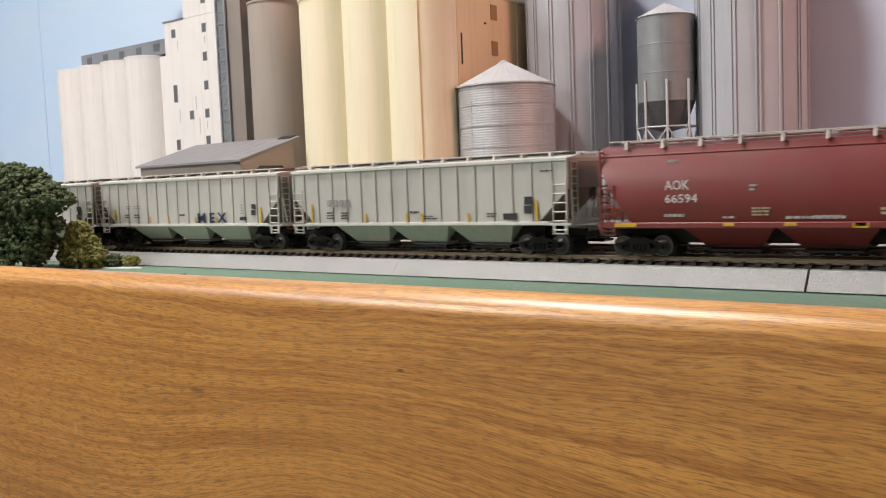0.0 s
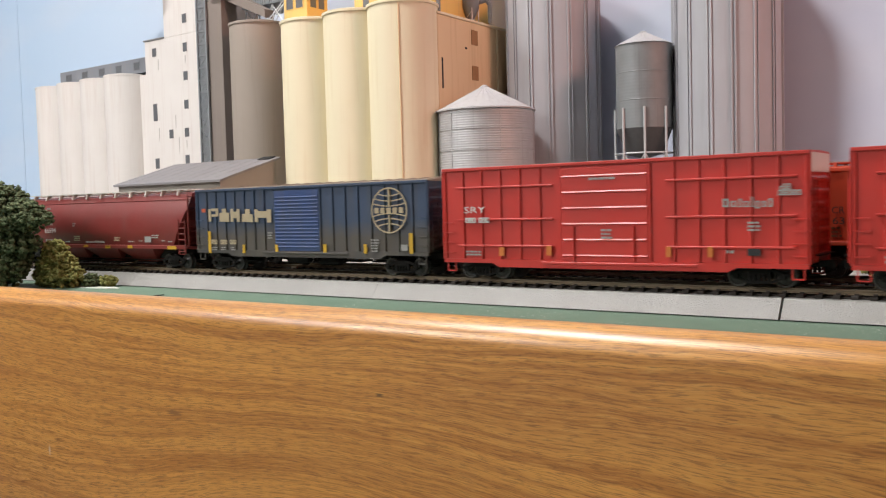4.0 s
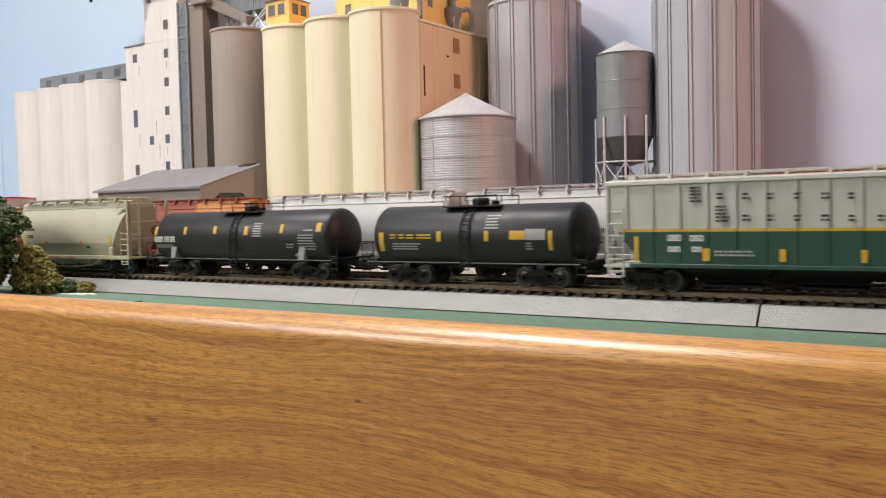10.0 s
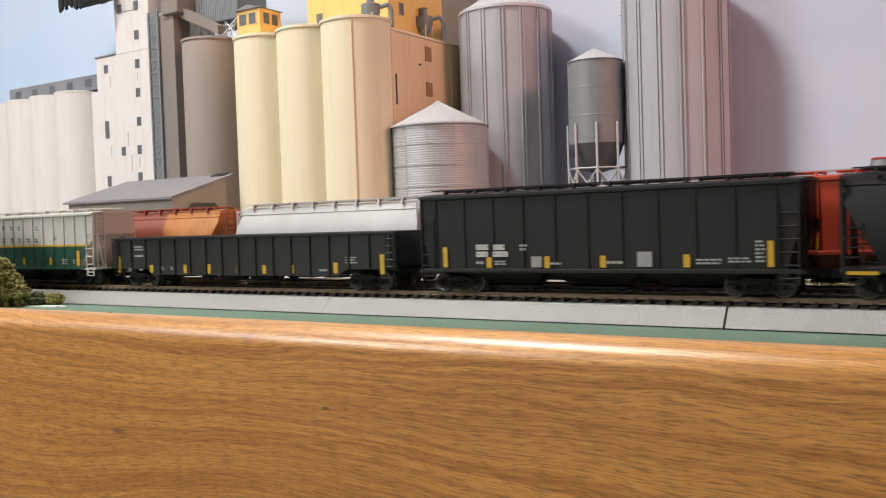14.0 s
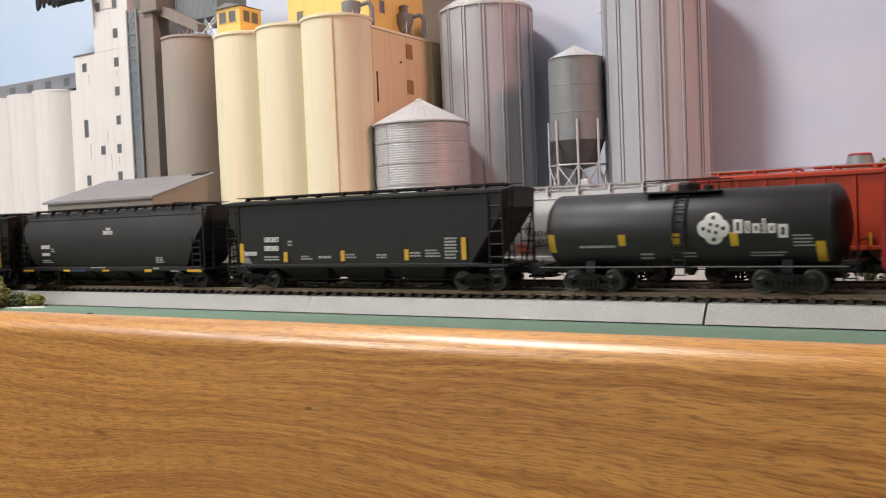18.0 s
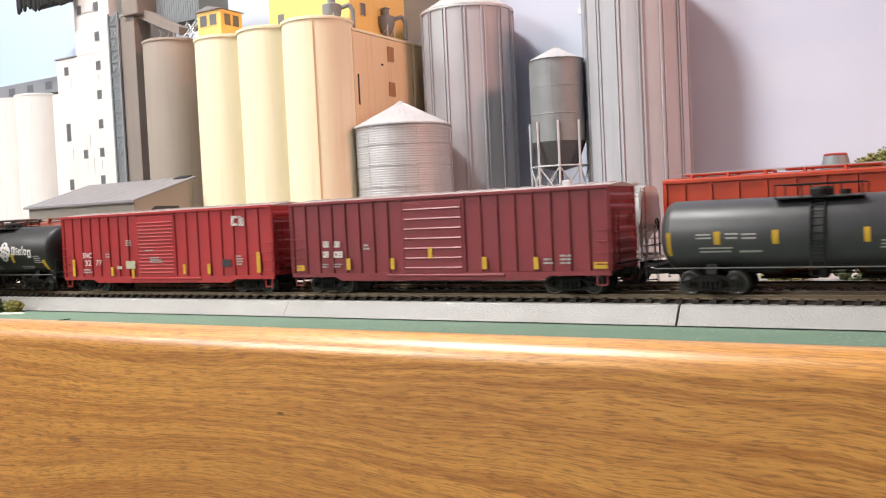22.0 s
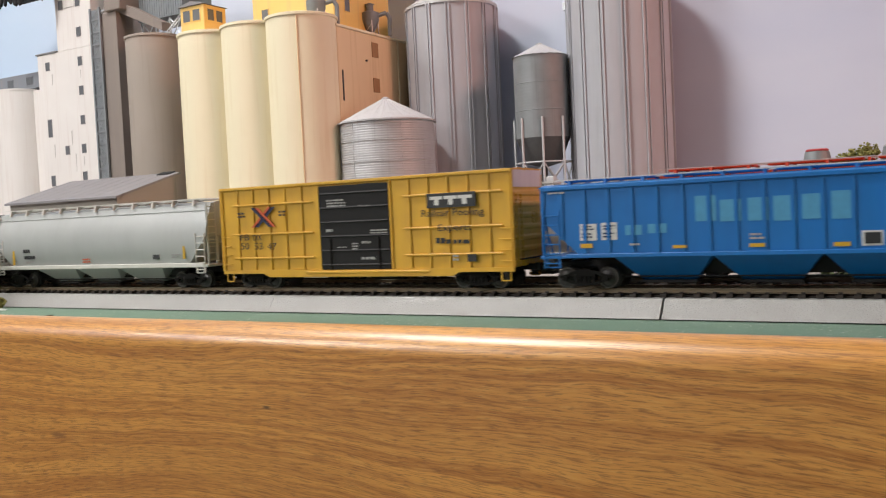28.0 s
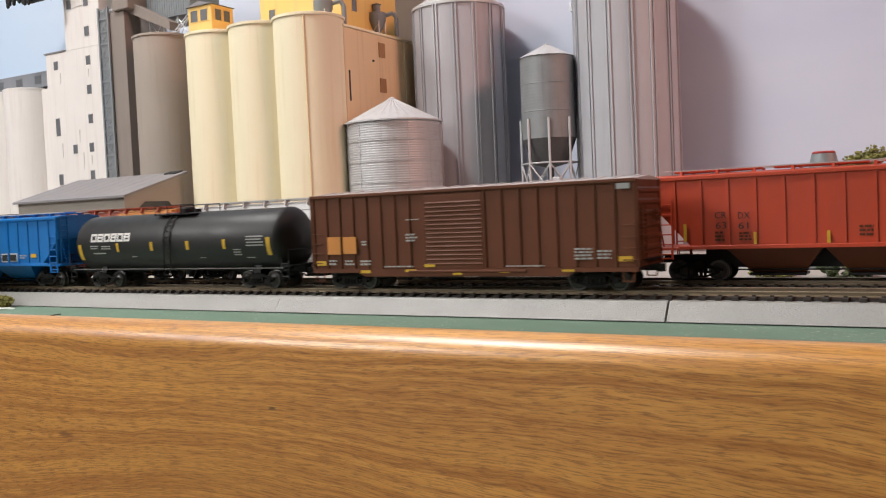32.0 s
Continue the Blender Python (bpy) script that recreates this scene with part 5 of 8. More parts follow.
def roof_walk(car, half_len, z, mat, hatches=True, side=True, hatch_mat=None, board_mat=None):
    """Running boards on brackets along the roof, with the long hatch covers between."""
    if side:
        for s in (-1, 1):
            part("running_board", Shape().box(-half_len, half_len, s * 0.0098 - 0.0018, s * 0.0098 + 0.0018, z + 0.0016, z + 0.0021), board_mat or mat, car)
        n = max(6, int(half_len * 2 / 0.0165))
        for k in range(n):
            x = -half_len + 2 * half_len * (k + 0.5) / n
            for s in (-1, 1):
                part("bracket", Shape().prism([(s * 0.0080, z + 0.0015), (s * 0.0126, z + 0.0015), (s * 0.0126, z + 0.0008), (s * 0.0136, z - 0.0022), (s * 0.0128, z - 0.0022)], "x", x - 0.0006, x + 0.0006), mat, car)
    if hatches:
        n = 4
        for k in range(n):
            x0 = -half_len + 2 * half_len * k / n + 0.003
            x1 = -half_len + 2 * half_len * (k + 1) / n - 0.003
            part("hatch", Shape().chamfer(x0, x1, -0.0050, 0.0050, z + 0.0008, z + 0.0022, 0.0005), hatch_mat or mat, car)


def ribbed_hopper(label, half_len, body, low, trim, zt=0.0478, sill=0.0166, ribs=16, bay_count=3, group="cars of the rolling train", roof=None, low_split=None, cut=0.0175, end_mat=None, board_mat=None, drop=0.0145, rib_half=0.0008):
    car = thing("covered_hopper", label, "freight car", group)
    a = half_len
    half = HALF - 0.0006
    zc = zt - drop
    poly = [(-a, zt), (a, zt), (a, zc), (a - cut, sill), (-a + cut, sill), (-a, zc)]
    core = Shape().prism([(x * 0.999, z) for x, z in poly], "y", -half, half)
    part("body", core, body, car, "ribbed side sheets with cut-away lower corners")
    if low_split:
        z1, mat2, stripe = low_split
        k = (z1 - sill) / (zc - sill)
        wl = a - cut + cut * min(1, k)
        for s in (-1, 1):
            part("lower_panel", Shape().prism([(-wl, z1), (wl, z1), (a - cut, sill), (-a + cut, sill)], "y", s * half, s * (half + 0.00025)), mat2, car, "dark green lower side")
            part("stripe", Shape().box(-wl, wl, min(s * half, s * (half + 0.0003)), max(s * half, s * (half + 0.0003)), z1, z1 + 0.0013), stripe, car)
    n = ribs
    for s in (-1, 1):
        for k in range(n):
            x = -a + 0.010 + (2 * a - 0.020) * k / (n - 1)
            zlow = sill if abs(x) < a - cut else sill + (abs(x) - (a - cut)) / cut * (zc - sill)
            y0, y1 = sorted((s * half, s * HALF))
            if low_split:
                z1 = low_split[0]
                part("rib", Shape().box(x - rib_half, x + rib_half, y0, y1, max(zlow, z1 + 0.0013), zt - 0.001), body, car, smooth=0)
                if zlow < z1:
                    part("rib", Shape().box(x - rib_half, x + rib_half, y0, y1, zlow, z1), low_split[1], car, smooth=0)
            else:
                part("rib", Shape().box(x - rib_half, x + rib_half, y0, y1, zlow, zt - 0.001), body, car, smooth=0)
        y0, y1 = sorted((s * (half - 0.0010), s * (HALF + 0.0003)))
        part("side_sill", Shape().chamfer(-a + cut - 0.006, a - cut + 0.006, y0, y1, sill - 0.0014, sill + 0.0004, 0.0002), trim if low_split is None else low_split[1], car)
        part("top_chord", Shape().chamfer(-a, a, *sorted((s * (half - 0.0010), s * (HALF + 0.0005))), zt - 0.0012, zt + 0.0006, 0.0002), roof or trim, car)
        part("end_platform", Shape().chamfer(*sorted((s * (a - cut + 0.004), s * (a + 0.001))), -HALF, HALF, sill - 0.0016, sill - 0.0004, 0.0002), trim, car)
        part("slope_sheet", Shape().prism([(s * a, zc - 0.0004), (s * (a - 0.004), zc - 0.0004), (s * (a - cut - 0.014), sill), (s * (a - cut - 0.004), sill)], "y", -half + 0.0004, half - 0.0004), low if low is not STEEL_BLACK else body, car)
        for e in (-1, 1):
            xe = e * (a - 0.0012)
            ladder(car, (xe, s * HALF), (xe - e * 0.0075, s * HALF), sill - 0.006, zc + 0.004, 6, trim)
            part("corner_post", Shape().box(*sorted((xe - e * 0.0004, xe + e * 0.0004)), *sorted((s * (HALF - 0.0008), s * HALF)), sill - 0.001, zt), trim, car)
            stirrup(car, xe - e * 0.004, trim, sill - 0.0010, 0.0058, 0.0046, s * (HALF - 0.0003))
    for e in (-1, 1):
        # weathered brown ends; the same dark tone paints shade on the slope sheet
        if end_mat:
            part("end_sheet", Shape().box(*sorted((e * a * 0.999, e * (a + 0.0003))), -half + 0.0002, half - 0.0002, zc, zt - 0.0014), end_mat, car, "grimy brown-grey end sheet")
            part("end_slope", Shape().prism([(e * a, zc), (e * (a + 0.0003), zc - 0.0002), (e * (a - cut + 0.0003), sill), (e * (a - cut), sill)], "y", -half + 0.0002, half - 0.0002), end_mat, car, "grimy brown-grey slope sheet with painted shade")
        ladder(car, (e * (a + 0.0006), -0.0150), (e * (a + 0.0006), -0.0090), sill - 0.001, zt, 9, trim)
        part("end_brace", Shape().tube((e * a, -0.0140, zc), (e * (a - 0.002), -0.0090, sill), 0.0005, 6).tube((e * a, 0.0140, zc), (e * (a - 0.002), 0.0090, sill), 0.0005, 6), trim, car)
    brake_wheel(car, a + 0.0022, STEEL_BLACK, 0.030)
    part("roof", Shape().prism([(-HALF - 0.0004, zt + 0.0004), (-0.009, zt + 0.0016), (0.009, zt + 0.0016), (HALF + 0.0004, zt + 0.0004), (HALF, zt), (-HALF, zt)], "x", -a - 0.0008, a + 0.0008), roof or trim, car)
    roof_walk(car, a - 0.004, zt + 0.0016, roof or trim, hatch_mat=HATCH_SHADE if end_mat else None, board_mat=board_mat)
    bays(car, bay_count, 2 * (a - cut) - 0.032, sill - 0.0014, low)
    running_gear(car, a, 0.0190)
    return car


def curved_hopper(label, half_len, body, trim, zt=0.0515, sill=0.0140, bay_count=3, group="cars of the rolling train", low=None, lip=0.0, slope=0.016, end_mat=None, rise=None, ends=0.0, walk_mat=None, rods=False, knee=0.0, belly=0.0046):
    """Round-sided covered hopper: the shell bulges and its lower ends slope in."""
    car = thing("covered_hopper", label, "freight car", group)
    a = half_len
    low = low or body
    mid, top = sill + 0.0115, zt - 0.0052
    prof = [(sill, 0.0173 - 0.45 * belly), (sill + 0.004, 0.0173 - 0.20 * belly), (sill + 0.008, 0.0173 - 0.04 * belly), (mid, 0.0173)]
    prof += [(mid + (top - mid) * k / 7, 0.0173 - belly * (k / 7) ** 2.1) for k in range(1, 8)]
    prof += [(top + 0.0003, 0.0167 - belly), (zt - 0.0010, 0.0160 - belly), (zt, 0.0060)]
    zs, ws = [p[0] for p in prof], [p[1] for p in prof]
    CURVED[car.name] = (zs, ws, sill)
    body_half = a - ends
    rise = rise or zt - sill - 0.010
    stations = [-1.0, -0.98, -0.96, -0.93, -0.90, -0.87, -0.84, -0.80, -0.5, 0.0]
    if knee:
        turn = -(body_half - slope) / body_half
        stations = sorted(stations + [turn - 0.0002, turn + 0.0002])
    stations = stations + [-s for s in stations[-2::-1]]
    rows = 20

    def low_edge(x):
        d = abs(x) - (body_half - slope)
        return sill if d <= 0 else sill + knee + (rise - knee) * min(1.0, d / slope) ** 1.1

    sh = Shape()
    m = []
    for st in stations:
        x = st * body_half
        z0 = low_edge(x)
        ring = []
        for k in range(rows + 1):
            z = z0 + (zt - z0) * k / rows
            ring.append((x, float(np.interp(z, zs, ws)), z))
        full = [(p[0], -p[1], p[2]) for p in ring] + [p for p in ring[::-1]]
        m.append(full)
    n = len(m[0])
    for full in m:
        sh.v.extend(full)
    for i in range(len(m) - 1):
        for k in range(n):
            j = (k + 1) % n
            sh.face((i * n + k, i * n + j, (i + 1) * n + j, (i + 1) * n + k))
    sh.face(tuple(range(n)))
    sh.face(tuple(range((len(m) - 1) * n, len(m) * n))[::-1])
    part("body", sh, body, car, "smooth rounded hopper shell", smooth=30)
    for s in (-1, 1):
        part("side_sill", Shape().chamfer(-a + 0.002, a - 0.002, *sorted((s * 0.0155, s * (HALF + 0.0002))), sill - 0.0022, sill + 0.0004, 0.0003), trim, car)
        part("roof_edge", Shape().chamfer(-body_half, body_half, *sorted((s * (0.0163 - belly), s * (0.0177 - belly))), zt - 0.0054, zt - 0.0047, 0.0002), body, car)
        for e in (-1, 1):
            xe = e * (a - 0.0012)
            ladder(car, (xe, s * HALF), (xe - e * 0.0070, s * HALF), sill - 0.0055, sill + 0.018, 6, end_mat or trim)
            stirrup(car, xe - e * 0.004, trim, sill - 0.001, 0.0055, 0.0045, s * (HALF - 0.0003))
    for e in (-1, 1):
        part("end_platform", Shape().chamfer(*sorted((e * (a - 0.022), e * (a + 0.0008))), -HALF, HALF, sill - 0.0020, sill - 0.0006, 0.0002), end_mat or trim, car)
        fr = Shape()
        for y in (-0.0150, -0.0070, 0.0070, 0.0150):
            fr.tube((e * (a - 0.0006), y, sill - 0.0006), (e * (a - 0.0006), y, zt - 0.003), 0.00055, 6)
        for z in (sill + 0.012, sill + 0.024, zt - 0.003):
            fr.tube((e * (a - 0.0006), -0.0150, z), (e * (a - 0.0006), 0.0150, z), 0.0004, 6)
        fr.tube((e * (a - 0.0006), -0.0150, zt - 0.003), (e * (body_half - 0.002), -0.0140, zt - 0.003), 0.0005, 6)
        part("end_frame", fr, end_mat or trim, car)
        ladder(car, (e * a, -0.0150), (e * a, -0.0085), sill, zt - 0.001, 9, end_mat or trim)
        part("slope_sheet", Shape().prism([(e * (body_half - 0.002), sill + rise), (e * (body_half - 0.005), sill + rise), (e * (body_half - 0.048), sill), (e * (body_half - 0.042), sill)], "y", -0.0135, 0.0135), low, car)
    brake_wheel(car, a + 0.0018, STEEL_BLACK, 0.030)
    roof_walk(car, body_half - 0.004, zt, walk_mat or trim)
    bays(car, bay_count, 2 * a - 0.080, sill - 0.0020, low)
    if rods:
        for y in (-0.0150, 0.0150):
            path = [(-a + 0.036, sill - 0.002), (-a + 0.044, 0.0062), (-0.012, 0.0046), (0.012, 0.0046), (a - 0.044, 0.0062), (a - 0.036, sill - 0.002)]
            rod = Shape()
            for p, q in zip(path, path[1:]):
                rod.tube((p[0], y, p[1]), (q[0], y, q[1]), 0.0006, 6)
            for x in (-0.024, -0.008, 0.008, 0.024):
                rod.tube((x, y, 0.0048), (x, y, sill - 0.002), 0.0005, 5)
            for e in (-1, 1):
                part("corner_post", Shape().chamfer(e * (a - 0.0010) - 0.0009, e * (a - 0.0010) + 0.0009, *sorted((y * 1.153, y * 1.06)), sill - 0.001, zt - 0.0005, 0.0002), trim, car)
            part("outlet_rod", rod, end_mat or trim, car, "bent dusty rods below the sill")
    running_gear(car, a, 0.0190)
    return car


def boxcar(label, half_len, body, roof_mat, zt=0.0505, zb=0.0078, style="post", door=None, door_span=(-0.016, 0.016), posts=8, high=False, low=None):
    car = thing("boxcar", label, "freight car", "cars of the rolling train")
    a = half_len
    half = HALF - 0.0008
    part("body", Shape().chamfer(-a, a, -half, half, zb + 0.003, zt, 0.0003), body, car, "flat steel body of the boxcar")
    d0, d1 = door_span
    for s in (-1, 1):
        y0, y1 = sorted((s * (half - 0.0006), s * HALF))
        # side sill, deeper between the trucks
        part("side_sill", Shape().prism([(-a, zb + 0.0032), (a, zb + 0.0032), (a, zb + 0.0012), (a - 0.030, zb + 0.0012), (a - 0.034, zb - 0.0008), (-a + 0.034, zb - 0.0008), (-a + 0.030, zb + 0.0012), (-a, zb + 0.0012)], "y", y0, y1), low or body, car)
        part("eave", Shape().chamfer(-a - 0.0003, a + 0.0003, *sorted((s * (half - 0.001), s * (HALF + 0.0004))), zt - 0.0012, zt + 0.0004, 0.0002), body, car)
        spans = ((-a + 0.001, d0), (d1, a - 0.001))
        for x0, x1 in spans:
            n = posts
            for k in range(n + 1):
                x = x0 + (x1 - x0) * k / n
                part("post", Shape().prism([(x - 0.0008, s * half), (x - 0.0005, s * HALF), (x + 0.0005, s * HALF), (x + 0.0008, s * half)], "z", zb + 0.0033, zt - 0.0013), body, car, smooth=0)
            if high:
                for z in (zb + 0.010, zb + 0.0235, zt - 0.0100):
                    part("belt", Shape().chamfer(x0 + 0.008, x1 - 0.004, *sorted((s * half, s * (HALF + 0.0003))), z - 0.0005, z + 0.0005, 0.0002), body, car)
        dm = door or body
        dy0, dy1 = sorted((s * half, s * (HALF + 0.0001)))
        dr = part("door", Shape().chamfer(d0 + 0.0006, d1 - 0.0006, dy0, dy1, zb + 0.0028, zt - 0.0022, 0.0003), dm, car, "plug door" if high else "sliding door with ribbed panels")
        ribs = 6 if high else (15 if style == "louver" else 7)
        for k in range(ribs):
            z = zb + 0.0055 + (zt - zb - 0.012) * k / (ribs - 1)
            part("door_rib", Shape().prism([(s * (HALF + 0.00005), z - 0.0007), (s * (HALF + 0.0006), z), (s * (HALF + 0.00005), z + 0.0007)], "x", d0 + 0.0015, d1 - 0.0015), dm, dr, smooth=0)
        if high:
            for x in (d0 + 0.0075, d1 - 0.0075):
                part("lock_bar", Shape().tube((x, s * (HALF + 0.0006), zb + 0.003), (x, s * (HALF + 0.0006), zb + 0.020), 0.0004, 6), dm, dr)
        part("door_rail", Shape().chamfer(d0 - 0.010, d1 + 0.022, *sorted((s * half, s * (HALF + 0.0007))), zb + 0.0012, zb + 0.0024, 0.0002), low or body, car)
        for e in (-1, 1):
            x0, x1 = sorted((e * (a - 0.0006), e * (a - 0.0066)))
            for k in range(4):
                g = Shape()
                z = zb + 0.0065 + 0.0052 * k
                g.tube((x0, s * (HALF + 0.0006), z), (x1, s * (HALF + 0.0006), z), 0.00028, 5)
                for x in (x0, x1):
                    g.tube((x, s * (HALF - 0.0002), z), (x, s * (HALF + 0.0006), z), 0.00025, 4)
                part("grab_iron", g, body, car)
            stirrup(car, e * (a - 0.0045), body, zb + 0.0014, 0.0048, 0.0046, s * (HALF - 0.0006))
    for e in (-1, 1):
        # corrugated end
        n = 7
        zmax = zt - (0.0095 if high else 0.003)
        for k in range(n):
            z = zb + 0.006 + (zmax - zb - 0.008) * k / (n - 1)
            part("end_rib", Shape().prism([(e * a, z - 0.0016), (e * (a + 0.0008), z - 0.0006), (e * (a + 0.0008), z + 0.0006), (e * a, z + 0.0016)], "y", -HALF + 0.0015, HALF - 0.0015), body, car, smooth=0)
        for s in (-1, 1):
            part("corner_post", Shape().box(*sorted((e * a, e * (a + 0.0006))), *sorted((s * HALF, s * (HALF - 0.0012))), zb + 0.003, zt), body, car)
        if high:
            part("clearance_panel", Shape().box(*sorted((e * (a + 0.0001), e * (a + 0.0007))), -HALF + 0.0013, HALF - 0.0013, zt - 0.0085, zt - 0.0004), WHITE_END, car, "white clearance panel on the end")
        ladder(car, (e * (a + 0.0014), -0.0150), (e * (a + 0.0014), -0.0095), zb + 0.004, zt - 0.012, 7, body)
        part("crossover", Shape().box(*sorted((e * (a + 0.0004), e * (a + 0.0034))), -0.0135, 0.0135, 0.0140, 0.0145), STEEL_BLACK, car)
    brake_wheel(car, a + 0.0022, body, 0.034)
    part("roof", Shape().prism([(-HALF - 0.0003, zt + 0.0003), (0.0, zt + (0.0008 if high else 0.0018)), (HALF + 0.0003, zt + 0.0003), (HALF, zt - 0.0003), (-HALF, zt - 0.0003)], "x", -a - 0.0004, a + 0.0004), roof_mat, car, "dusty metal roof")
    for k in range(21):
        x = -a + 0.004 + (2 * a - 0.008) * k / 20
        part("roof_rib", Shape().prism([(-HALF - 0.0002, zt + 0.0004), (0.0, zt + (0.0012 if high else 0.0023)), (HALF + 0.0002, zt + 0.0004), (0.0, zt + (0.0007 if high else 0.0017))], "x", x - 0.0009, x + 0.0009), roof_mat, car, smooth=0)
    gear = Shape().box(-0.020, -0.004, -0.008, -0.004, 0.0055, 0.0088).tube((0.006, -0.006, 0.0068), (0.020, -0.006, 0.0068), 0.0022, 10)
    gear.tube((-a + 0.03, -0.0095, 0.0062), (a - 0.03, -0.0095, 0.0062), 0.0003, 5)
    part("brake_gear", gear, STEEL_BLACK, car)
    part("cross_beams", Shape().box(-0.032, -0.029, -half, half, zb - 0.0005, zb + 0.003).box(0.029, 0.032, -half, half, zb - 0.0005, zb + 0.003).box(-a, a, -0.0165, 0.0165, zb + 0.002, zb + 0.0031), STEEL_BLACK, car)
    running_gear(car, a, 0.0215)
    return car


def tank_car(label, shell_half, body, r=0.0172, zc=0.0282, frame_half=None, rail_top=True, dome=0.0, struts=False):
    car = thing("tank_car", label, "freight car", "cars of the rolling train")
    a = shell_half
    f = frame_half or a + 0.0100
    head = 0.0058
    prof = [(0.0001, -a - head), (r * 0.35, -a - head * 0.93), (r * 0.65, -a - head * 0.72), (r * 0.86, -a - head * 0.42), (r * 0.97, -a - head * 0.14), (r, -a + 0.0005)]
    prof = prof + [(x_r, -x) for x_r, x in prof[::-1]]
    part("shell", Shape().lathe_x(prof, 48, (0, 0, zc)), body, car, "round tank shell with domed heads", smooth=50)
    for x in (-a + 0.0006, a - 0.0006):
        part("head_weld", Shape().lathe_x([(r, x - 0.0003), (r + 0.00018, x), (r, x + 0.0003)], 48, (0, 0, zc)), body, car)
    # walkway, manway and hand rails
    part("walkway", Shape().box(-0.017, 0.017, -0.0115, 0.0115, zc + r - 0.0012, zc + r - 0.0007), STEEL_BLACK, car)
    fit = Shape().lathe([(0.0048, zc + r - 0.002), (0.0048, zc + r + 0.0024), (0.0040, zc + r + 0.0034), (0.0001, zc + r + 0.0036)], 20)
    fit.lathe([(0.0022, zc + r - 0.002), (0.0022, zc + r + 0.0018), (0.0001, zc + r + 0.0020)], 14, (0.0090, 0.0, 0.0))
    part("manway", fit, STEEL_BLACK, car)
    if rail_top:
        for y in (-0.0112, 0.0112):
            h = Shape()
            h.tube((-0.0165, y, zc + r + 0.0046), (0.0165, y, zc + r + 0.0046), 0.0003, 5)
            for x in (-0.0165, -0.006, 0.006, 0.0165):
                h.tube((x, y, zc + r - 0.001), (x, y, zc + r + 0.0046), 0.0003, 5)
            part("hand_rail", h, STEEL_BLACK, car)
    for s in (-1, 1):
        st = Shape()
        n = 9
        for dx in (-0.0026, 0.0026):
            prev = None
            for k in range(n):
                ang = radians(-12 + 78 * k / (n - 1))
                p = (dx, s * (r + 0.0009) * math.cos(ang), zc + (r + 0.0009) * math.sin(ang))
                if k == 0:
                    st.tube((dx, s * (r + 0.0009), 0.0085), p, 0.0004, 6)
                if prev:
                    st.tube(prev, p, 0.0004, 6)
                prev = p
        for k in range(13):
            z = 0.0085 + (zc - 0.0085) * k / 6
            if k <= 6:
                st.tube((-0.0026, s * (r + 0.0009), z), (0.0026, s * (r + 0.0009), z), 0.0003, 5)
            else:
                ang = radians(66 * (k - 6) / 6)
                st.tube((-0.0026, s * (r + 0.0009) * math.cos(ang), zc + (r + 0.0009) * math.sin(ang)), (0.0026, s * (r + 0.0009) * math.cos(ang), zc + (r + 0.0009) * math.sin(ang)), 0.0003, 5)
        part("ladder", st, STEEL_BLACK, car)
        part("side_rail", Shape().tube((-f + 0.004, s * 0.0168, 0.0120), (f - 0.004, s * 0.0168, 0.0120), 0.00035, 6), RAIL_DUSTY, car)
        for e in (-1, 1):
            ladder(car, (e * (f - 0.001), s * 0.0165), (e * (f - 0.006), s * 0.0165), 0.0055, 0.0160, 3, STEEL_BLACK)
    for e in (-1, 1):
        part("stub_sill", Shape().chamfer(*sorted((e * (a - 0.045), e * f)), -0.0030, 0.0030, 0.0088, 0.0135, 0.0004), STEEL_BLACK, car)
        part("end_platform", Shape().box(*sorted((e * (f - 0.0065), e * f)), -0.0170, 0.0170, 0.0128, 0.0134), STEEL_BLACK, car)
        part("end_rail", Shape().tube((e * (f - 0.0005), -0.0165, 0.0134), (e * (f - 0.0005), -0.0165, 0.0220), 0.0003, 5).tube((e * (f - 0.0005), 0.0165, 0.0134), (e * (f - 0.0005), 0.0165, 0.0220), 0.0003, 5).tube((e * (f - 0.0005), -0.0165, 0.0220), (e * (f - 0.0005), 0.0165, 0.0220), 0.0003, 5), STEEL_BLACK, car)
        sad = [(-0.0125, 0.0090), (0.0125, 0.0090), (0.0112, zc - r * 0.80), (0.0, zc - r * 0.98), (-0.0112, zc - r * 0.80)]
        part("saddle", Shape().prism(sad, "x", e * (a - 0.018) - 0.0022, e * (a - 0.018) + 0.0022), STEEL_BLACK, car)
    if struts:
        for e in (-1, 1):
            for s in (-1, 1):
                x = e * (a - 0.018)
                part("bolster_plate", Shape().add([(x - 0.0024, s * (r + 0.0002) * 0.96, zc - r * 0.34), (x + 0.0024, s * (r + 0.0002) * 0.96, zc - r * 0.34), (x + 0.0010, s * 0.0166, 0.0118), (x - 0.0030, s * 0.0166, 0.0118),
                                                   (x - 0.0024, s * 0.0120, zc - r * 0.34), (x + 0.0024, s * 0.0120, zc - r * 0.34), (x + 0.0010, s * 0.0120, 0.0118), (x - 0.0030, s * 0.0120, 0.0118)],
                                                  [(0, 1, 2, 3), (7, 6, 5, 4)] + [(i, 4 + i, 4 + (i + 1) % 4, (i + 1) % 4) for i in range(4)]), MARK_GREY, car, "pale grey bolster plate")
    part("outlet", Shape().lathe([(0.0030, zc - r + 0.001), (0.0030, zc - r - 0.0018), (0.0016, zc - r - 0.0040), (0.0001, zc - r - 0.0040)], 14), STEEL_BLACK, car)
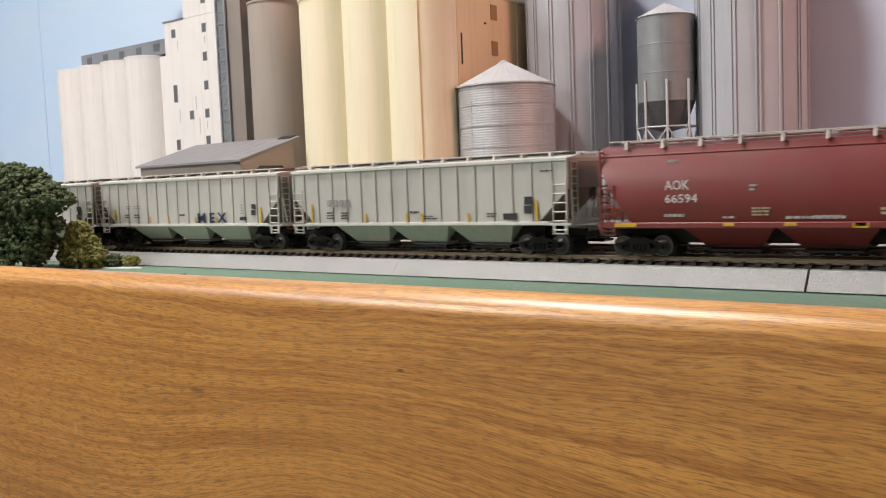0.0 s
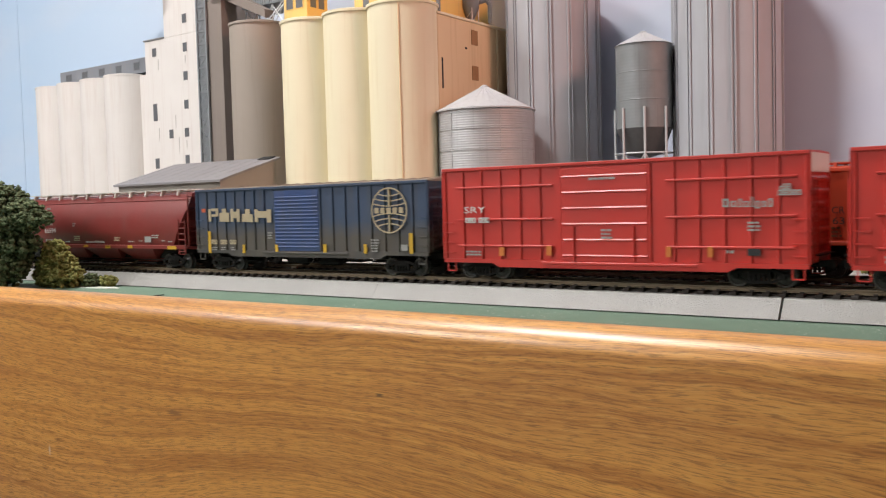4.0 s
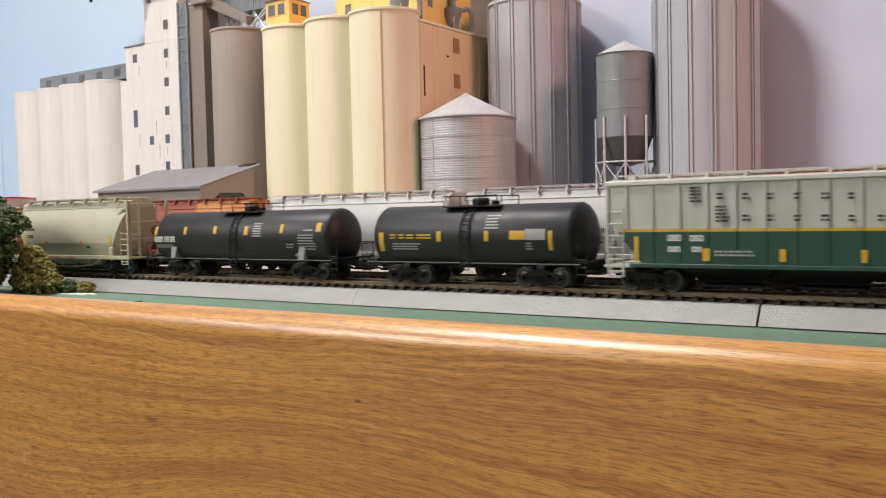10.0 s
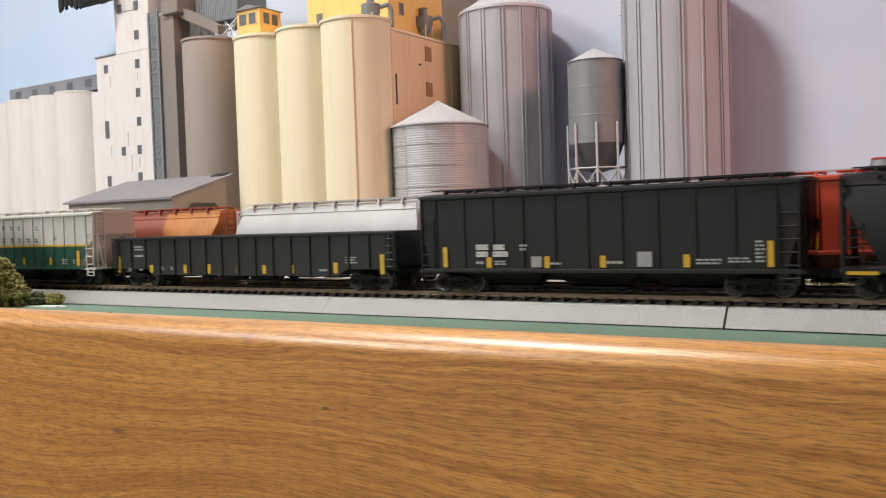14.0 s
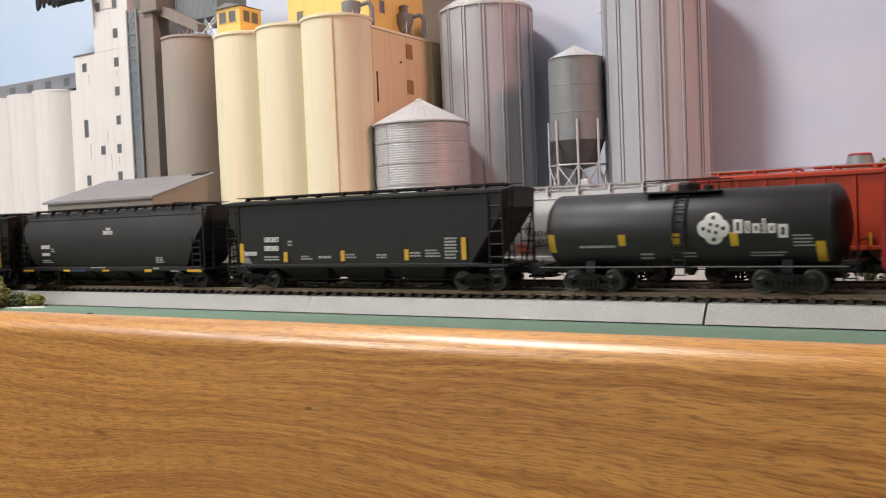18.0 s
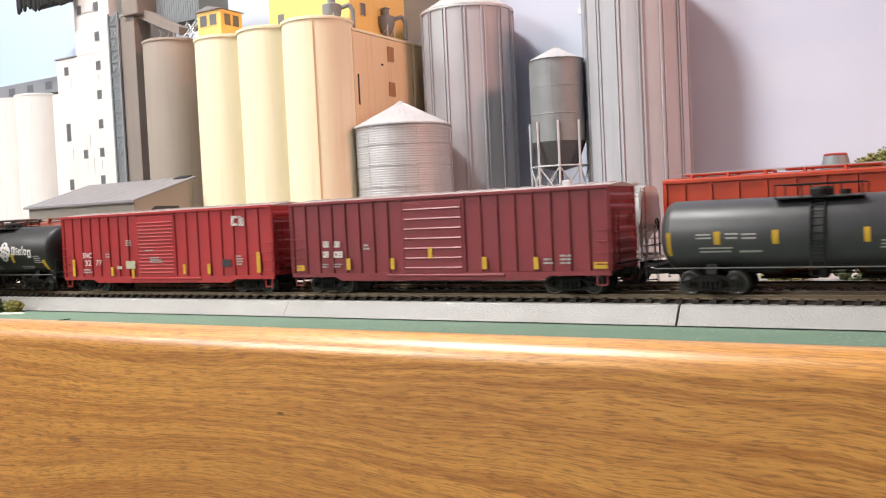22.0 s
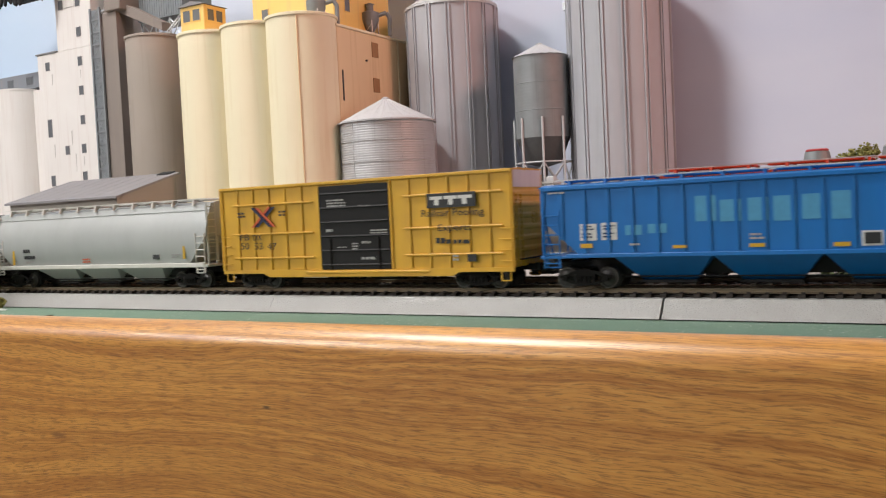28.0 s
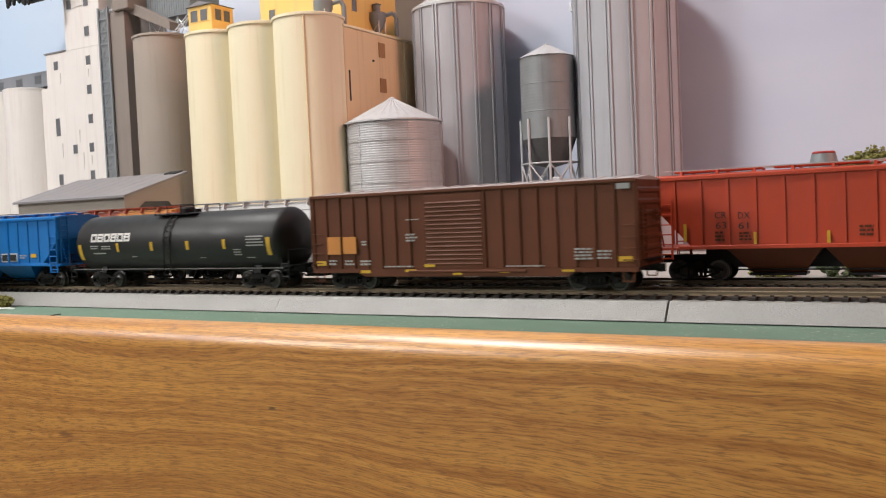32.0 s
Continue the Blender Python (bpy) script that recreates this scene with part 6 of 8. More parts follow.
    for s in (-1, 1):
        tr = part("truck", MESHES["bolster"], None, car, "", (s * (a - 0.018), 0, 0))
        for side in (-1, 1):
            part("side_frame", MESHES["frame"], None, tr, "", pose(0, side * 0.0128, 0, 0, 0, 0 if side < 0 else 180))
        for ax in (-1, 1):
            WHEELSETS.append((car, part("wheelset", MESHES["wheelset"], None, tr, "", (ax * 0.0099, 0, WHEEL_R))))
        part("coupler", MESHES["coupler"], None, car, "", pose(s * (f + 0.0030), 0, 0, 0, 0, 0 if s > 0 else 180))
    return car


def tank_mark(car, x, z, w, h, mat, r=0.0172, zc=0.0282, name="marking"):
    """A flat mark wrapped on the near side of a tank."""
    s = Shape()
    n = max(2, int(h / 0.0015) + 1)
    pts = []
    for k in range(n + 1):
        ang = math.asin(max(-0.98, min(0.98, (z + h * k / n - zc) / r)))
        pts.append((-(r + 0.00012) * math.cos(ang), zc + (r + 0.00012) * math.sin(ang)))
    for p in pts:
        s.v.extend([(x, p[0], p[1]), (x + w, p[0], p[1])])
    for k in range(n):
        s.face((2 * k, 2 * k + 1, 2 * k + 3, 2 * k + 2))
    return part(name, s, mat, car, smooth=0)


def gondola(label, half_len, body, zt=0.0322, zb=0.0080):
    car = thing("gondola", label, "freight car", "cars of the rolling train")
    a = half_len
    for s in (-1, 1):
        y0, y1 = sorted((s * (HALF - 0.0016), s * (HALF - 0.0008)))
        part("side", Shape().prism([(-a, zt), (a, zt), (a, zb + 0.004), (a - 0.034, zb + 0.004), (a - 0.040, zb), (-a + 0.040, zb), (-a + 0.034, zb + 0.004), (-a, zb + 0.004)], "y", y0, y1), body, car, "black side with upright posts")
        part("top_rail", Shape().chamfer(-a - 0.0003, a + 0.0003, *sorted((s * (HALF - 0.0020), s * (HALF + 0.0004))), zt - 0.0012, zt + 0.0002, 0.0002), body, car)
        n = 17
        for k in range(n):
            x = -a + 0.004 + (2 * a - 0.008) * k / (n - 1)
            zl = zb + 0.0042 if abs(x) > a - 0.036 else zb + 0.0004
            part("post", Shape().prism([(x - 0.0012, s * (HALF - 0.0009)), (x - 0.0008, s * (HALF + 0.0001)), (x + 0.0008, s * (HALF + 0.0001)), (x + 0.0012, s * (HALF - 0.0009))], "z", zl, zt - 0.0012), body, car, smooth=0)
        for e in (-1, 1):
            ladder(car, (e * (a - 0.0008), s * (HALF + 0.0005)), (e * (a - 0.0062), s * (HALF + 0.0005)), zb + 0.0035, zt - 0.002, 5, body)
            stirrup(car, e * (a - 0.0040), body, zb + 0.0044, 0.0048, 0.0048, s * (HALF - 0.0006))
    for e in (-1, 1):
        part("end", Shape().box(*sorted((e * (a - 0.0012), e * a)), -HALF + 0.0017, HALF - 0.0017, zb + 0.003, zt), body, car)
        for k in range(3):
            z = zb + 0.008 + 0.0065 * k
            part("end_rib", Shape().box(*sorted((e * a, e * (a + 0.0007))), -HALF + 0.002, HALF - 0.002, z - 0.0008, z + 0.0008), body, car, smooth=0)
    part("deck", Shape().box(-a, a, -HALF + 0.0017, HALF - 0.0017, zb + 0.004, zb + 0.0055), body, car)
    gear = Shape().box(-0.018, -0.004, -0.008, -0.004, 0.0050, 0.0078).tube((0.006, -0.006, 0.0066), (0.020, -0.006, 0.0066), 0.0022, 10).tube((-a + 0.03, -0.010, 0.0060), (a - 0.03, -0.010, 0.0060), 0.0003, 5)
    part("brake_gear", gear, STEEL_BLACK, car)
    brake_wheel(car, a + 0.0018, body, 0.024)
    running_gear(car, a, 0.0225)
    return car


def tank_patch(car, cx, cz, edge, mat, r, zc, lift=0.00016, name="marking"):
    """A round mark with a lobed edge, wrapped on the near side of a tank; edge gives its radius by angle."""
    s = Shape()
    seg, rings = 40, 4
    for q in range(rings + 1):
        for i in range(seg):
            a = 2 * math.pi * i / seg
            k = edge(a) * q / rings
            ang = math.asin(max(-0.98, min(0.98, (cz + k * math.sin(a) - zc) / r)))
            s.v.append((cx + k * math.cos(a), -(r + lift) * math.cos(ang), zc + (r + lift) * math.sin(ang)))
    for q in range(1, rings):
        for i in range(seg):
            j = (i + 1) % seg
            s.face((q * seg + i, q * seg + j, (q + 1) * seg + j, (q + 1) * seg + i))
    s.face(tuple(seg + i for i in range(seg)))
    return part(name, s, mat, car, smooth=0)


# ---- the train: each car with the place of its two ends along the track at the start ----
TRAIN = []


def couple(car, left, right):
    car.matrix_basis = Matrix.Translation(((left + right) / 2, TRACK_1, RAIL_TOP))
    TRAIN.append((car, (left + right) / 2))
    return car


def half(left, right):
    return (right - left) / 2


def grey_hopper(label, left, right):
    return couple(ribbed_hopper(label, half(left, right), LIGHT_GREY, SAGE, PALE_RAIL, end_mat=END_GRIME_SHADE), left, right)


C0 = grey_hopper("light grey ribbed covered hopper with sage bays", -0.8220, -0.6285)
C1 = grey_hopper("light grey ribbed covered hopper with a dark blue emblem", -0.6169, -0.4225)
C2 = grey_hopper("light grey ribbed covered hopper with small black panels", -0.4104, -0.2185)
C3 = couple(curved_hopper("dark red round-sided covered hopper", half(-0.2026, 0.0015), DARK_RED, DARK_RED, 0.0522, 0.0158, end_mat=DARK_RED, walk_mat=PALE_RAIL), -0.2026, 0.0015)
C4 = couple(boxcar("grimy navy blue boxcar with a louvred blue door", half(0.0127, 0.2030), NAVY, TAN_RUST, 0.0525, 0.0105, "louver", DOOR_BLUE, (-0.0224, 0.0159), low=NAVY_DIRT), 0.0127, 0.2030)
C5 = couple(boxcar("bright red high-cube boxcar with a plug door", half(0.2135, 0.3980), BRIGHT_RED, BRIGHT_RED, 0.0575, 0.0075, "belt", None, (-0.0228, 0.0230), 6, True), 0.2135, 0.3980)
C6 = couple(boxcar("bright red high-cube boxcar with a plug door", half(0.4141, 0.6002), BRIGHT_RED, BRIGHT_RED, 0.0575, 0.0075, "belt", None, (-0.0223, 0.0212), 6, True), 0.4141, 0.6002)
C7 = couple(curved_hopper("olive tan two-bay covered hopper with open end frames", half(0.6205, 0.7680), TAN, TAN, 0.0520, 0.0125, 2, low=TAN, slope=0.0120, ends=0.0070, rods=True, knee=0.0060, rise=0.0330, belly=0.0066), 0.6205, 0.7680)
C8 = couple(tank_car("satin black tank car with yellow reflectors", half(0.7967, 0.9480), BLACK, 0.0168, 0.0252, struts=True), 0.7967, 0.9480)
C9 = couple(tank_car("black tank car with yellow lettering blocks", half(0.9856, 1.1040), BLACK, 0.0168, 0.0252), 0.9856, 1.1040)
C10 = couple(ribbed_hopper("grey and dark green covered hopper with a yellow stripe", half(1.1234, 1.3167), LIGHT_GREY, STEEL_BLACK, PALE_RAIL, 0.0500, 0.0128, 15, 3, low_split=(0.0275, GREEN_CAR, MARK_YELLOW), rib_half=0.0009), 1.1234, 1.3167)
C11 = couple(gondola("long black open gondola with yellow reflectors", half(1.3363, 1.5718), BLACK), 1.3363, 1.5718)
C12 = couple(ribbed_hopper("black flat-sided covered hopper with yellow reflectors", half(1.5883, 1.7763), FLAT_BLACK, FLAT_BLACK, FLAT_BLACK, 0.0490, 0.0120, 11, 3, cut=0.006, rib_half=0.0003), 1.5883, 1.7763)
C13 = couple(curved_hopper("black round-sided covered hopper", half(1.7905, 1.9740), FLAT_BLACK, FLAT_BLACK, 0.0510, 0.0130), 1.7905, 1.9740)
C14 = couple(ribbed_hopper("black smooth covered hopper with a sloped end", half(1.9954, 2.1830), FLAT_BLACK, FLAT_BLACK, FLAT_BLACK, 0.0500, 0.0140, 2, 3, cut=0.020, drop=0.0085), 1.9954, 2.1830)
C15 = couple(tank_car("black tank car with a white clover emblem", half(2.2067, 2.3300), BLACK, 0.0172, 0.0284, dome=1), 2.2067, 2.3300)
C16 = couple(boxcar("cherry red boxcar with a ribbed sliding door", half(2.3497, 2.5363), RED_BOX, ROOF_GALV, 0.0502, 0.0072, "louver", None, (-0.0194, 0.0142)), 2.3497, 2.5363)
C17 = couple(boxcar("maroon boxcar with a panelled sliding door", half(2.5503, 2.7366), MAROON, ROOF_GALV, 0.0498, 0.0080, "post", None, (-0.0189, 0.0176)), 2.5503, 2.7366)
C18 = couple(tank_car("charcoal tank car with a yellow placard", half(2.7618, 2.8846), TANK_GREY, 0.0152, 0.0257), 2.7618, 2.8846)
C19 = grey_hopper("light grey ribbed covered hopper with black numbers", 2.9062, 3.1030)
C20 = couple(curved_hopper("cool grey long round-sided covered hopper", half(3.1147, 3.3160), GREY_CAR, PALE_RAIL, 0.0515, 0.0150, rise=0.016), 3.1147, 3.3160)
C21 = couple(boxcar("yellow high-cube boxcar with a black plug door", half(3.3295, 3.5155), YELLOW, YELLOW, 0.0575, 0.0075, "belt", STEEL_BLACK, (-0.0222, 0.0241), 6, True), 3.3295, 3.5155)
C22 = couple(ribbed_hopper("vivid blue ribbed covered hopper with pale patches", half(3.5305, 3.7290), BLUE, BLUE, BLUE, 0.0470, 0.0160, 17, 3, board_mat=PALE_RAIL), 3.5305, 3.7290)
C23 = couple(tank_car("long black tank car with a white block emblem", half(3.7500, 3.9189), BLACK, 0.0182, 0.0280), 3.7500, 3.9189)
C24 = couple(boxcar("oxide brown boxcar with a louvred sliding door", half(3.9464, 4.1290), BROWN, ROOF_GALV, 0.0505, 0.0080, "louver", None, (-0.0195, 0.0148)), 3.9464, 4.1290)

# standing cars on the far track
PARKED = "standing cars on the far track"


def park(car, left, right):
    car.matrix_basis = Matrix.Translation(((left + right) / 2, TRACK_2, RAIL_TOP))
    return car


P0 = park(curved_hopper("rusty red and orange covered hopper standing on the far track", half(-0.6400, -0.4620), RUST_TWO, RUST_CAR, 0.0500, 0.0140, group=PARKED, ends=0.010), -0.6400, -0.4620)
P4 = park(ribbed_hopper("dark rusty brown covered hopper with orange letter blocks", half(-0.8350, -0.6500), RUST_DARK, RUST_DARK, RUST_DARK, 0.0490, 0.0160, 13, 3, PARKED), -0.8350, -0.6500)
P1 = park(curved_hopper("silver white covered hopper standing on the far track", half(-0.4520, -0.3020), SILVER, SILVER, 0.0500, 0.0140, group=PARKED, rise=0.016), -0.4520, -0.3020)
P2 = park(curved_hopper("silver white covered hopper with black lettering on the far track", half(-0.2905, -0.1405), SILVER, SILVER, 0.0500, 0.0140, group=PARKED, rise=0.016), -0.2905, -0.1405)
P3 = park(ribbed_hopper("vermilion ribbed covered hopper standing on the far track", half(-0.1280, 0.0700), VERMILION, BROWN, VERMILION, 0.0508, 0.0172, 15, 3, PARKED, board_mat=ROOF_GALV, rib_half=0.0008), -0.1280, 0.0700)



# ---- markings ----
def lines_box(car, x, z, w, h, mat, y):
    """Unreadable small print that fills a box."""
    rows = max(1, min(8, int(round(h / 0.0016))))
    step = h / rows
    return lines(car, x, z + h, w, rows, MARK_FINE if mat is MARK_WHITE else mat, y, step * 0.55, step)


def tank_lines(car, x, z, w, h, mat, r, zc):
    rows = max(1, min(8, int(round(h / 0.0016))))
    rnd = random.Random(int(abs(x) * 9000) + rows)
    for k in range(rows):
        tank_mark(car, x + w * rnd.uniform(0, 0.06), z + h * (k + 0.2) / rows, w * rnd.uniform(0.75, 0.94), h * 0.45 / rows, MARK_FINE if mat is MARK_WHITE else mat, r, zc, "stencil")


def emblem_cross(car, x, z, w, h):
    """Crossed bands in orange and dark blue."""
    for s, mat in ((1, MARK_ORANGE), (-1, MARK_BLUE)):
        for d in (-0.12, 0.12):
            pts = [(x + w * (0.5 + s * (-0.5)) + d * w * 0.5, z), (x + w * (0.5 + s * (-0.5)) + d * w * 0.5 + s * w * 0.2, z), (x + w * (0.5 + s * 0.5) + d * w * 0.5, z + h), (x + w * (0.5 + s * 0.5) + d * w * 0.5 - s * w * 0.2, z + h)]
            part("marking", Shape().prism(pts, "y", -0.01795 - 0.0001 * (s < 0), -0.01765), mat if d < 0 else MARK_BLUE if s > 0 else MARK_ORANGE, car, smooth=0)


for x, z, w, h in ((0.0748, 0.0269, 0.0063, 0.0039), (0.0740, 0.0203, 0.0063, 0.0044),):
    bar(C0, x, z, w, h, MARK_BLACK, -0.01752)
part("lettering", lettering("M E X", 0.00911, MARK_BLUE, 0.0299, 0.0002), None, C1, "", (0.0161, -0.0175, 0.0178))
for x, z, w, h in ((-0.0383, 0.0177, 0.0013, 0.0044), (-0.0165, 0.0176, 0.0013, 0.0044), (0.0135, 0.0175, 0.0012, 0.0042), (0.0355, 0.0174, 0.0012, 0.0041), (-0.0812, 0.0196, 0.0022, 0.0080), (0.0791, 0.0175, 0.0016, 0.0097),):
    bar(C1, x, z, w, h, MARK_YELLOW, -0.01745)
for x, z, w, h in ((0.0716, 0.0262, 0.0038, 0.0032), (0.0712, 0.0223, 0.0038, 0.0033), (0.0600, 0.0191, 0.0060, 0.0022),):
    bar(C1, x, z, w, h, MARK_BLACK, -0.01752)
for x, z, w, h in ((-0.0663, 0.0273, 0.0070, 0.0029), (-0.0564, 0.0272, 0.0090, 0.0029), (0.0610, 0.0224, 0.0022, 0.0069),):
    lines_box(C1, x, z, w, h, MARK_GREY, -0.01745)
for x, z, w, h in ((-0.0670, 0.0207, 0.0056, 0.0033), (-0.0558, 0.0206, 0.0069, 0.0033), (-0.0029, 0.0214, 0.0062, 0.0023),):
    lines_box(C1, x, z, w, h, MARK_BLACK, -0.01752)
for x, z, w, h in ((-0.0664, 0.0266, 0.0083, 0.0040), (-0.0563, 0.0265, 0.0081, 0.0040),):
    blocks(C2, x, z, w, h, MARK_GREY, -0.01745)
for x, z, w, h in ((-0.0669, 0.0186, 0.0060, 0.0047), (-0.0554, 0.0185, 0.0063, 0.0046), (0.0480, 0.0190, 0.0073, 0.0026), (-0.0032, 0.0210, 0.0072, 0.0022), (0.0806, 0.0410, 0.0086, 0.0014), (0.0062, 0.0181, 0.0097, 0.0025),):
    lines_box(C2, x, z, w, h, MARK_BLACK, -0.01752)
for x, z, w, h in ((-0.0801, 0.0173, 0.0014, 0.0109), (-0.0372, 0.0171, 0.0017, 0.0052), (-0.0065, 0.0170, 0.0016, 0.0050), (0.0043, 0.0169, 0.0016, 0.0050), (0.0354, 0.0168, 0.0015, 0.0048), (0.0770, 0.0171, 0.0016, 0.0104),):
    bar(C2, x, z, w, h, MARK_YELLOW, -0.01745)
for x, z, w, h in ((0.0709, 0.0256, 0.0046, 0.0040), (0.0707, 0.0211, 0.0046, 0.0040), (0.0581, 0.0181, 0.0082, 0.0032),):
    bar(C2, x, z, w, h, MARK_BLACK, -0.01752)
word(C3, "AOK", -0.0687, 0.0309, 0.00609, MARK_WHITE, -0.0174, 0.0114)
word(C3, "66594", -0.0688, 0.0251, 0.00538, MARK_WHITE, -0.0173, 0.0150)
for x, z, w, h in ((-0.0682, 0.0421, 0.0064, 0.0023),):
    lines_box(C3, x, z, w, h, MARK_WHITE, -0.01681)
for x, z, w, h in ((-0.0693, 0.0177, 0.0122, 0.0023),):
    lines_box(C3, x, z, w, h, MARK_WHITE, -0.01665)
for x, z, w, h in ((-0.0306, 0.0290, 0.0036, 0.0034),):
    lines_box(C3, x, z, w, h, MARK_WHITE, -0.01744)
for x, z, w, h in ((-0.0048, 0.0175, 0.0130, 0.0014),):
    lines_box(C3, x, z, w, h, MARK_WHITE, -0.01656)
for x, z, w, h in ((-0.0297, 0.0184, 0.0080, 0.0041),):
    lines_box(C3, x, z, w, h, MARK_GOLD, -0.01687)
for x, z, w, h in ((-0.0936, 0.0142, 0.0109, 0.0018), (-0.0420, 0.0146, 0.0047, 0.0015), (-0.0162, 0.0146, 0.0050, 0.0014), (0.0112, 0.0145, 0.0044, 0.0013),):
    bar(C3, x, z, w, h, MARK_YELLOW, -0.01770)
for x, z, w, h in ((0.0206, 0.0183, 0.0083, 0.0035),):
    lines_box(C3, x, z, w, h, MARK_GOLD, -0.01682)
for x, z, w, h in ((0.0564, 0.0182, 0.0070, 0.0041),):
    bar(C3, x, z, w, h, MARK_GREY, -0.01684)
for x, z, w, h in ((0.0576, 0.0189, 0.0048, 0.0023),):
    bar(C3, x, z, w, h, MARK_BLACK, -0.01689)
for x, z, w, h in ((0.0642, 0.0204, 0.0094, 0.0030),):
    lines_box(C3, x, z, w, h, MARK_WHITE, -0.01706)
for x, z, w, h in ((-0.0426, 0.0172, 0.0063, 0.0015),):
    lines_box(C3, x, z, w, h, MARK_WHITE, -0.01653)
for x, z, w, h in ((0.0363, 0.0177, 0.0068, 0.0013),):
    lines_box(C3, x, z, w, h, MARK_WHITE, -0.01659)
for x, z, w, h in ((0.0488, 0.0182, 0.0049, 0.0013),):
    lines_box(C3, x, z, w, h, MARK_WHITE, -0.01666)
for x, z, w, h in ((0.0744, 0.0183, 0.0041, 0.0013),):
    lines_box(C3, x, z, w, h, MARK_WHITE, -0.01667)
for x, z, w, h in ((0.0812, 0.0178, 0.0047, 0.0012),):
    lines_box(C3, x, z, w, h, MARK_WHITE, -0.01660)
for x, z, w, h in ((0.0104, 0.0138, 0.0061, 0.0020), (0.0375, 0.0139, 0.0053, 0.0020), (0.0819, 0.0135, 0.0095, 0.0022),):
    bar(C3, x, z, w, h, MARK_YELLOW, -0.01770)
for x, z, w, h in ((-0.0160, 0.0165, 0.0244, 0.0021),):
    lines_box(C3, x, z, w, h, MARK_WHITE, -0.01648)
for x, z, w, h in ((-0.0826, 0.0321, 0.0025, 0.0080), (-0.0796, 0.0387, 0.0067, 0.0018), (-0.0754, 0.0360, 0.0025, 0.0026), (-0.0797, 0.0352, 0.0067, 0.0015), (-0.0719, 0.0319, 0.0028, 0.0058), (-0.0691, 0.0318, 0.0038, 0.0084), (-0.0653, 0.0317, 0.0027, 0.0058), (-0.0612, 0.0317, 0.0024, 0.0083), (-0.0588, 0.0339, 0.0034, 0.0043), (-0.0554, 0.0316, 0.0027, 0.0083), (-0.0505, 0.0315, 0.0030, 0.0051), (-0.0475, 0.0314, 0.0043, 0.0082), (-0.0433, 0.0313, 0.0026, 0.0050), (-0.0390, 0.0313, 0.0029, 0.0081), (-0.0361, 0.0340, 0.0038, 0.0042), (-0.0323, 0.0339, 0.0044, 0.0041), (-0.0279, 0.0310, 0.0037, 0.0080),):
    bar(C4, x, z, w, h, MARK_GOLD, -0.01775)
for x, z, w, h in ((-0.0828, 0.0173, 0.0079, 0.0030), (-0.0718, 0.0173, 0.0066, 0.0029), (-0.0628, 0.0173, 0.0061, 0.0029),):
    blocks(C4, x, z, w, h, MARK_GOLD, -0.01775)
for x, z, w, h in ((-0.0801, 0.0128, 0.0061, 0.0027), (-0.0713, 0.0129, 0.0052, 0.0026), (-0.0619, 0.0129, 0.0044, 0.0026), (0.0553, 0.0129, 0.0066, 0.0078), (-0.0279, 0.0203, 0.0047, 0.0047),):
    lines_box(C4, x, z, w, h, MARK_GREY, -0.01775)
for x, z, w, h in ((-0.0836, 0.0116, 0.0025, 0.0142), (-0.0511, 0.0118, 0.0023, 0.0054), (-0.0217, 0.0118, 0.0025, 0.0055), (0.0185, 0.0124, 0.0025, 0.0054), (0.0498, 0.0126, 0.0022, 0.0054), (0.0825, 0.0128, 0.0025, 0.0113),):
    bar(C4, x, z, w, h, MARK_YELLOW, -0.01775)
for x, z, w, h in ((-0.0890, 0.0381, 0.0036, 0.0024),):
    bar(C4, x, z, w, h, MARK_ORANGE, -0.01775)
for x, z, w, h in ((0.0765, 0.0145, 0.0048, 0.0033),):
    bar(C4, x, z, w, h, MARK_GREY, -0.01775)
word(C5, "SRY", -0.0790, 0.0344, 0.00487, MARK_WHITE, -0.0177, 0.0132)
for x, z, w, h in ((-0.0781, 0.0294, 0.0066, 0.0027), (-0.0697, 0.0294, 0.0065, 0.0027),):
    blocks(C5, x, z, w, h, MARK_WHITE, -0.01775)
for x, z, w, h in ((0.0564, 0.0350, 0.0032, 0.0037), (0.0601, 0.0350, 0.0027, 0.0027), (0.0633, 0.0349, 0.0018, 0.0036), (0.0655, 0.0349, 0.0027, 0.0026), (0.0687, 0.0349, 0.0013, 0.0043), (0.0705, 0.0342, 0.0022, 0.0033), (0.0731, 0.0348, 0.0022, 0.0026), (0.0758, 0.0348, 0.0022, 0.0036),):
    blocks(C5, x, z, w, h, MARK_FINE, -0.01775)
for x, z, w, h in ((0.0799, 0.0395, 0.0095, 0.0023), (0.0818, 0.0418, 0.0035, 0.0026), (0.0804, 0.0415, 0.0022, 0.0019),):
    blocks(C5, x, z, w, h, MARK_FINE, -0.01775)
for x, z, w, h in ((-0.0577, 0.0124, 0.0029, 0.0045), (-0.0304, 0.0130, 0.0028, 0.0048), (0.0308, 0.0130, 0.0024, 0.0048), (0.0499, 0.0132, 0.0023, 0.0047),):
    bar(C5, x, z, w, h, MARK_FADED, -0.01775)
for x, z, w, h in ((0.0673, 0.0141, 0.0054, 0.0030),):
    bar(C5, x, z, w, h, MARK_BLACK, -0.01782)
for x, z, w, h in ((-0.0070, 0.0481, 0.0165, 0.0021), (0.0673, 0.0240, 0.0063, 0.0046), (0.0582, 0.0140, 0.0046, 0.0023), (-0.0780, 0.0118, 0.0096, 0.0031), (-0.0010, 0.0205, 0.0062, 0.0053),):
    lines_box(C5, x, z, w, h, MARK_WHITE, -0.01775)
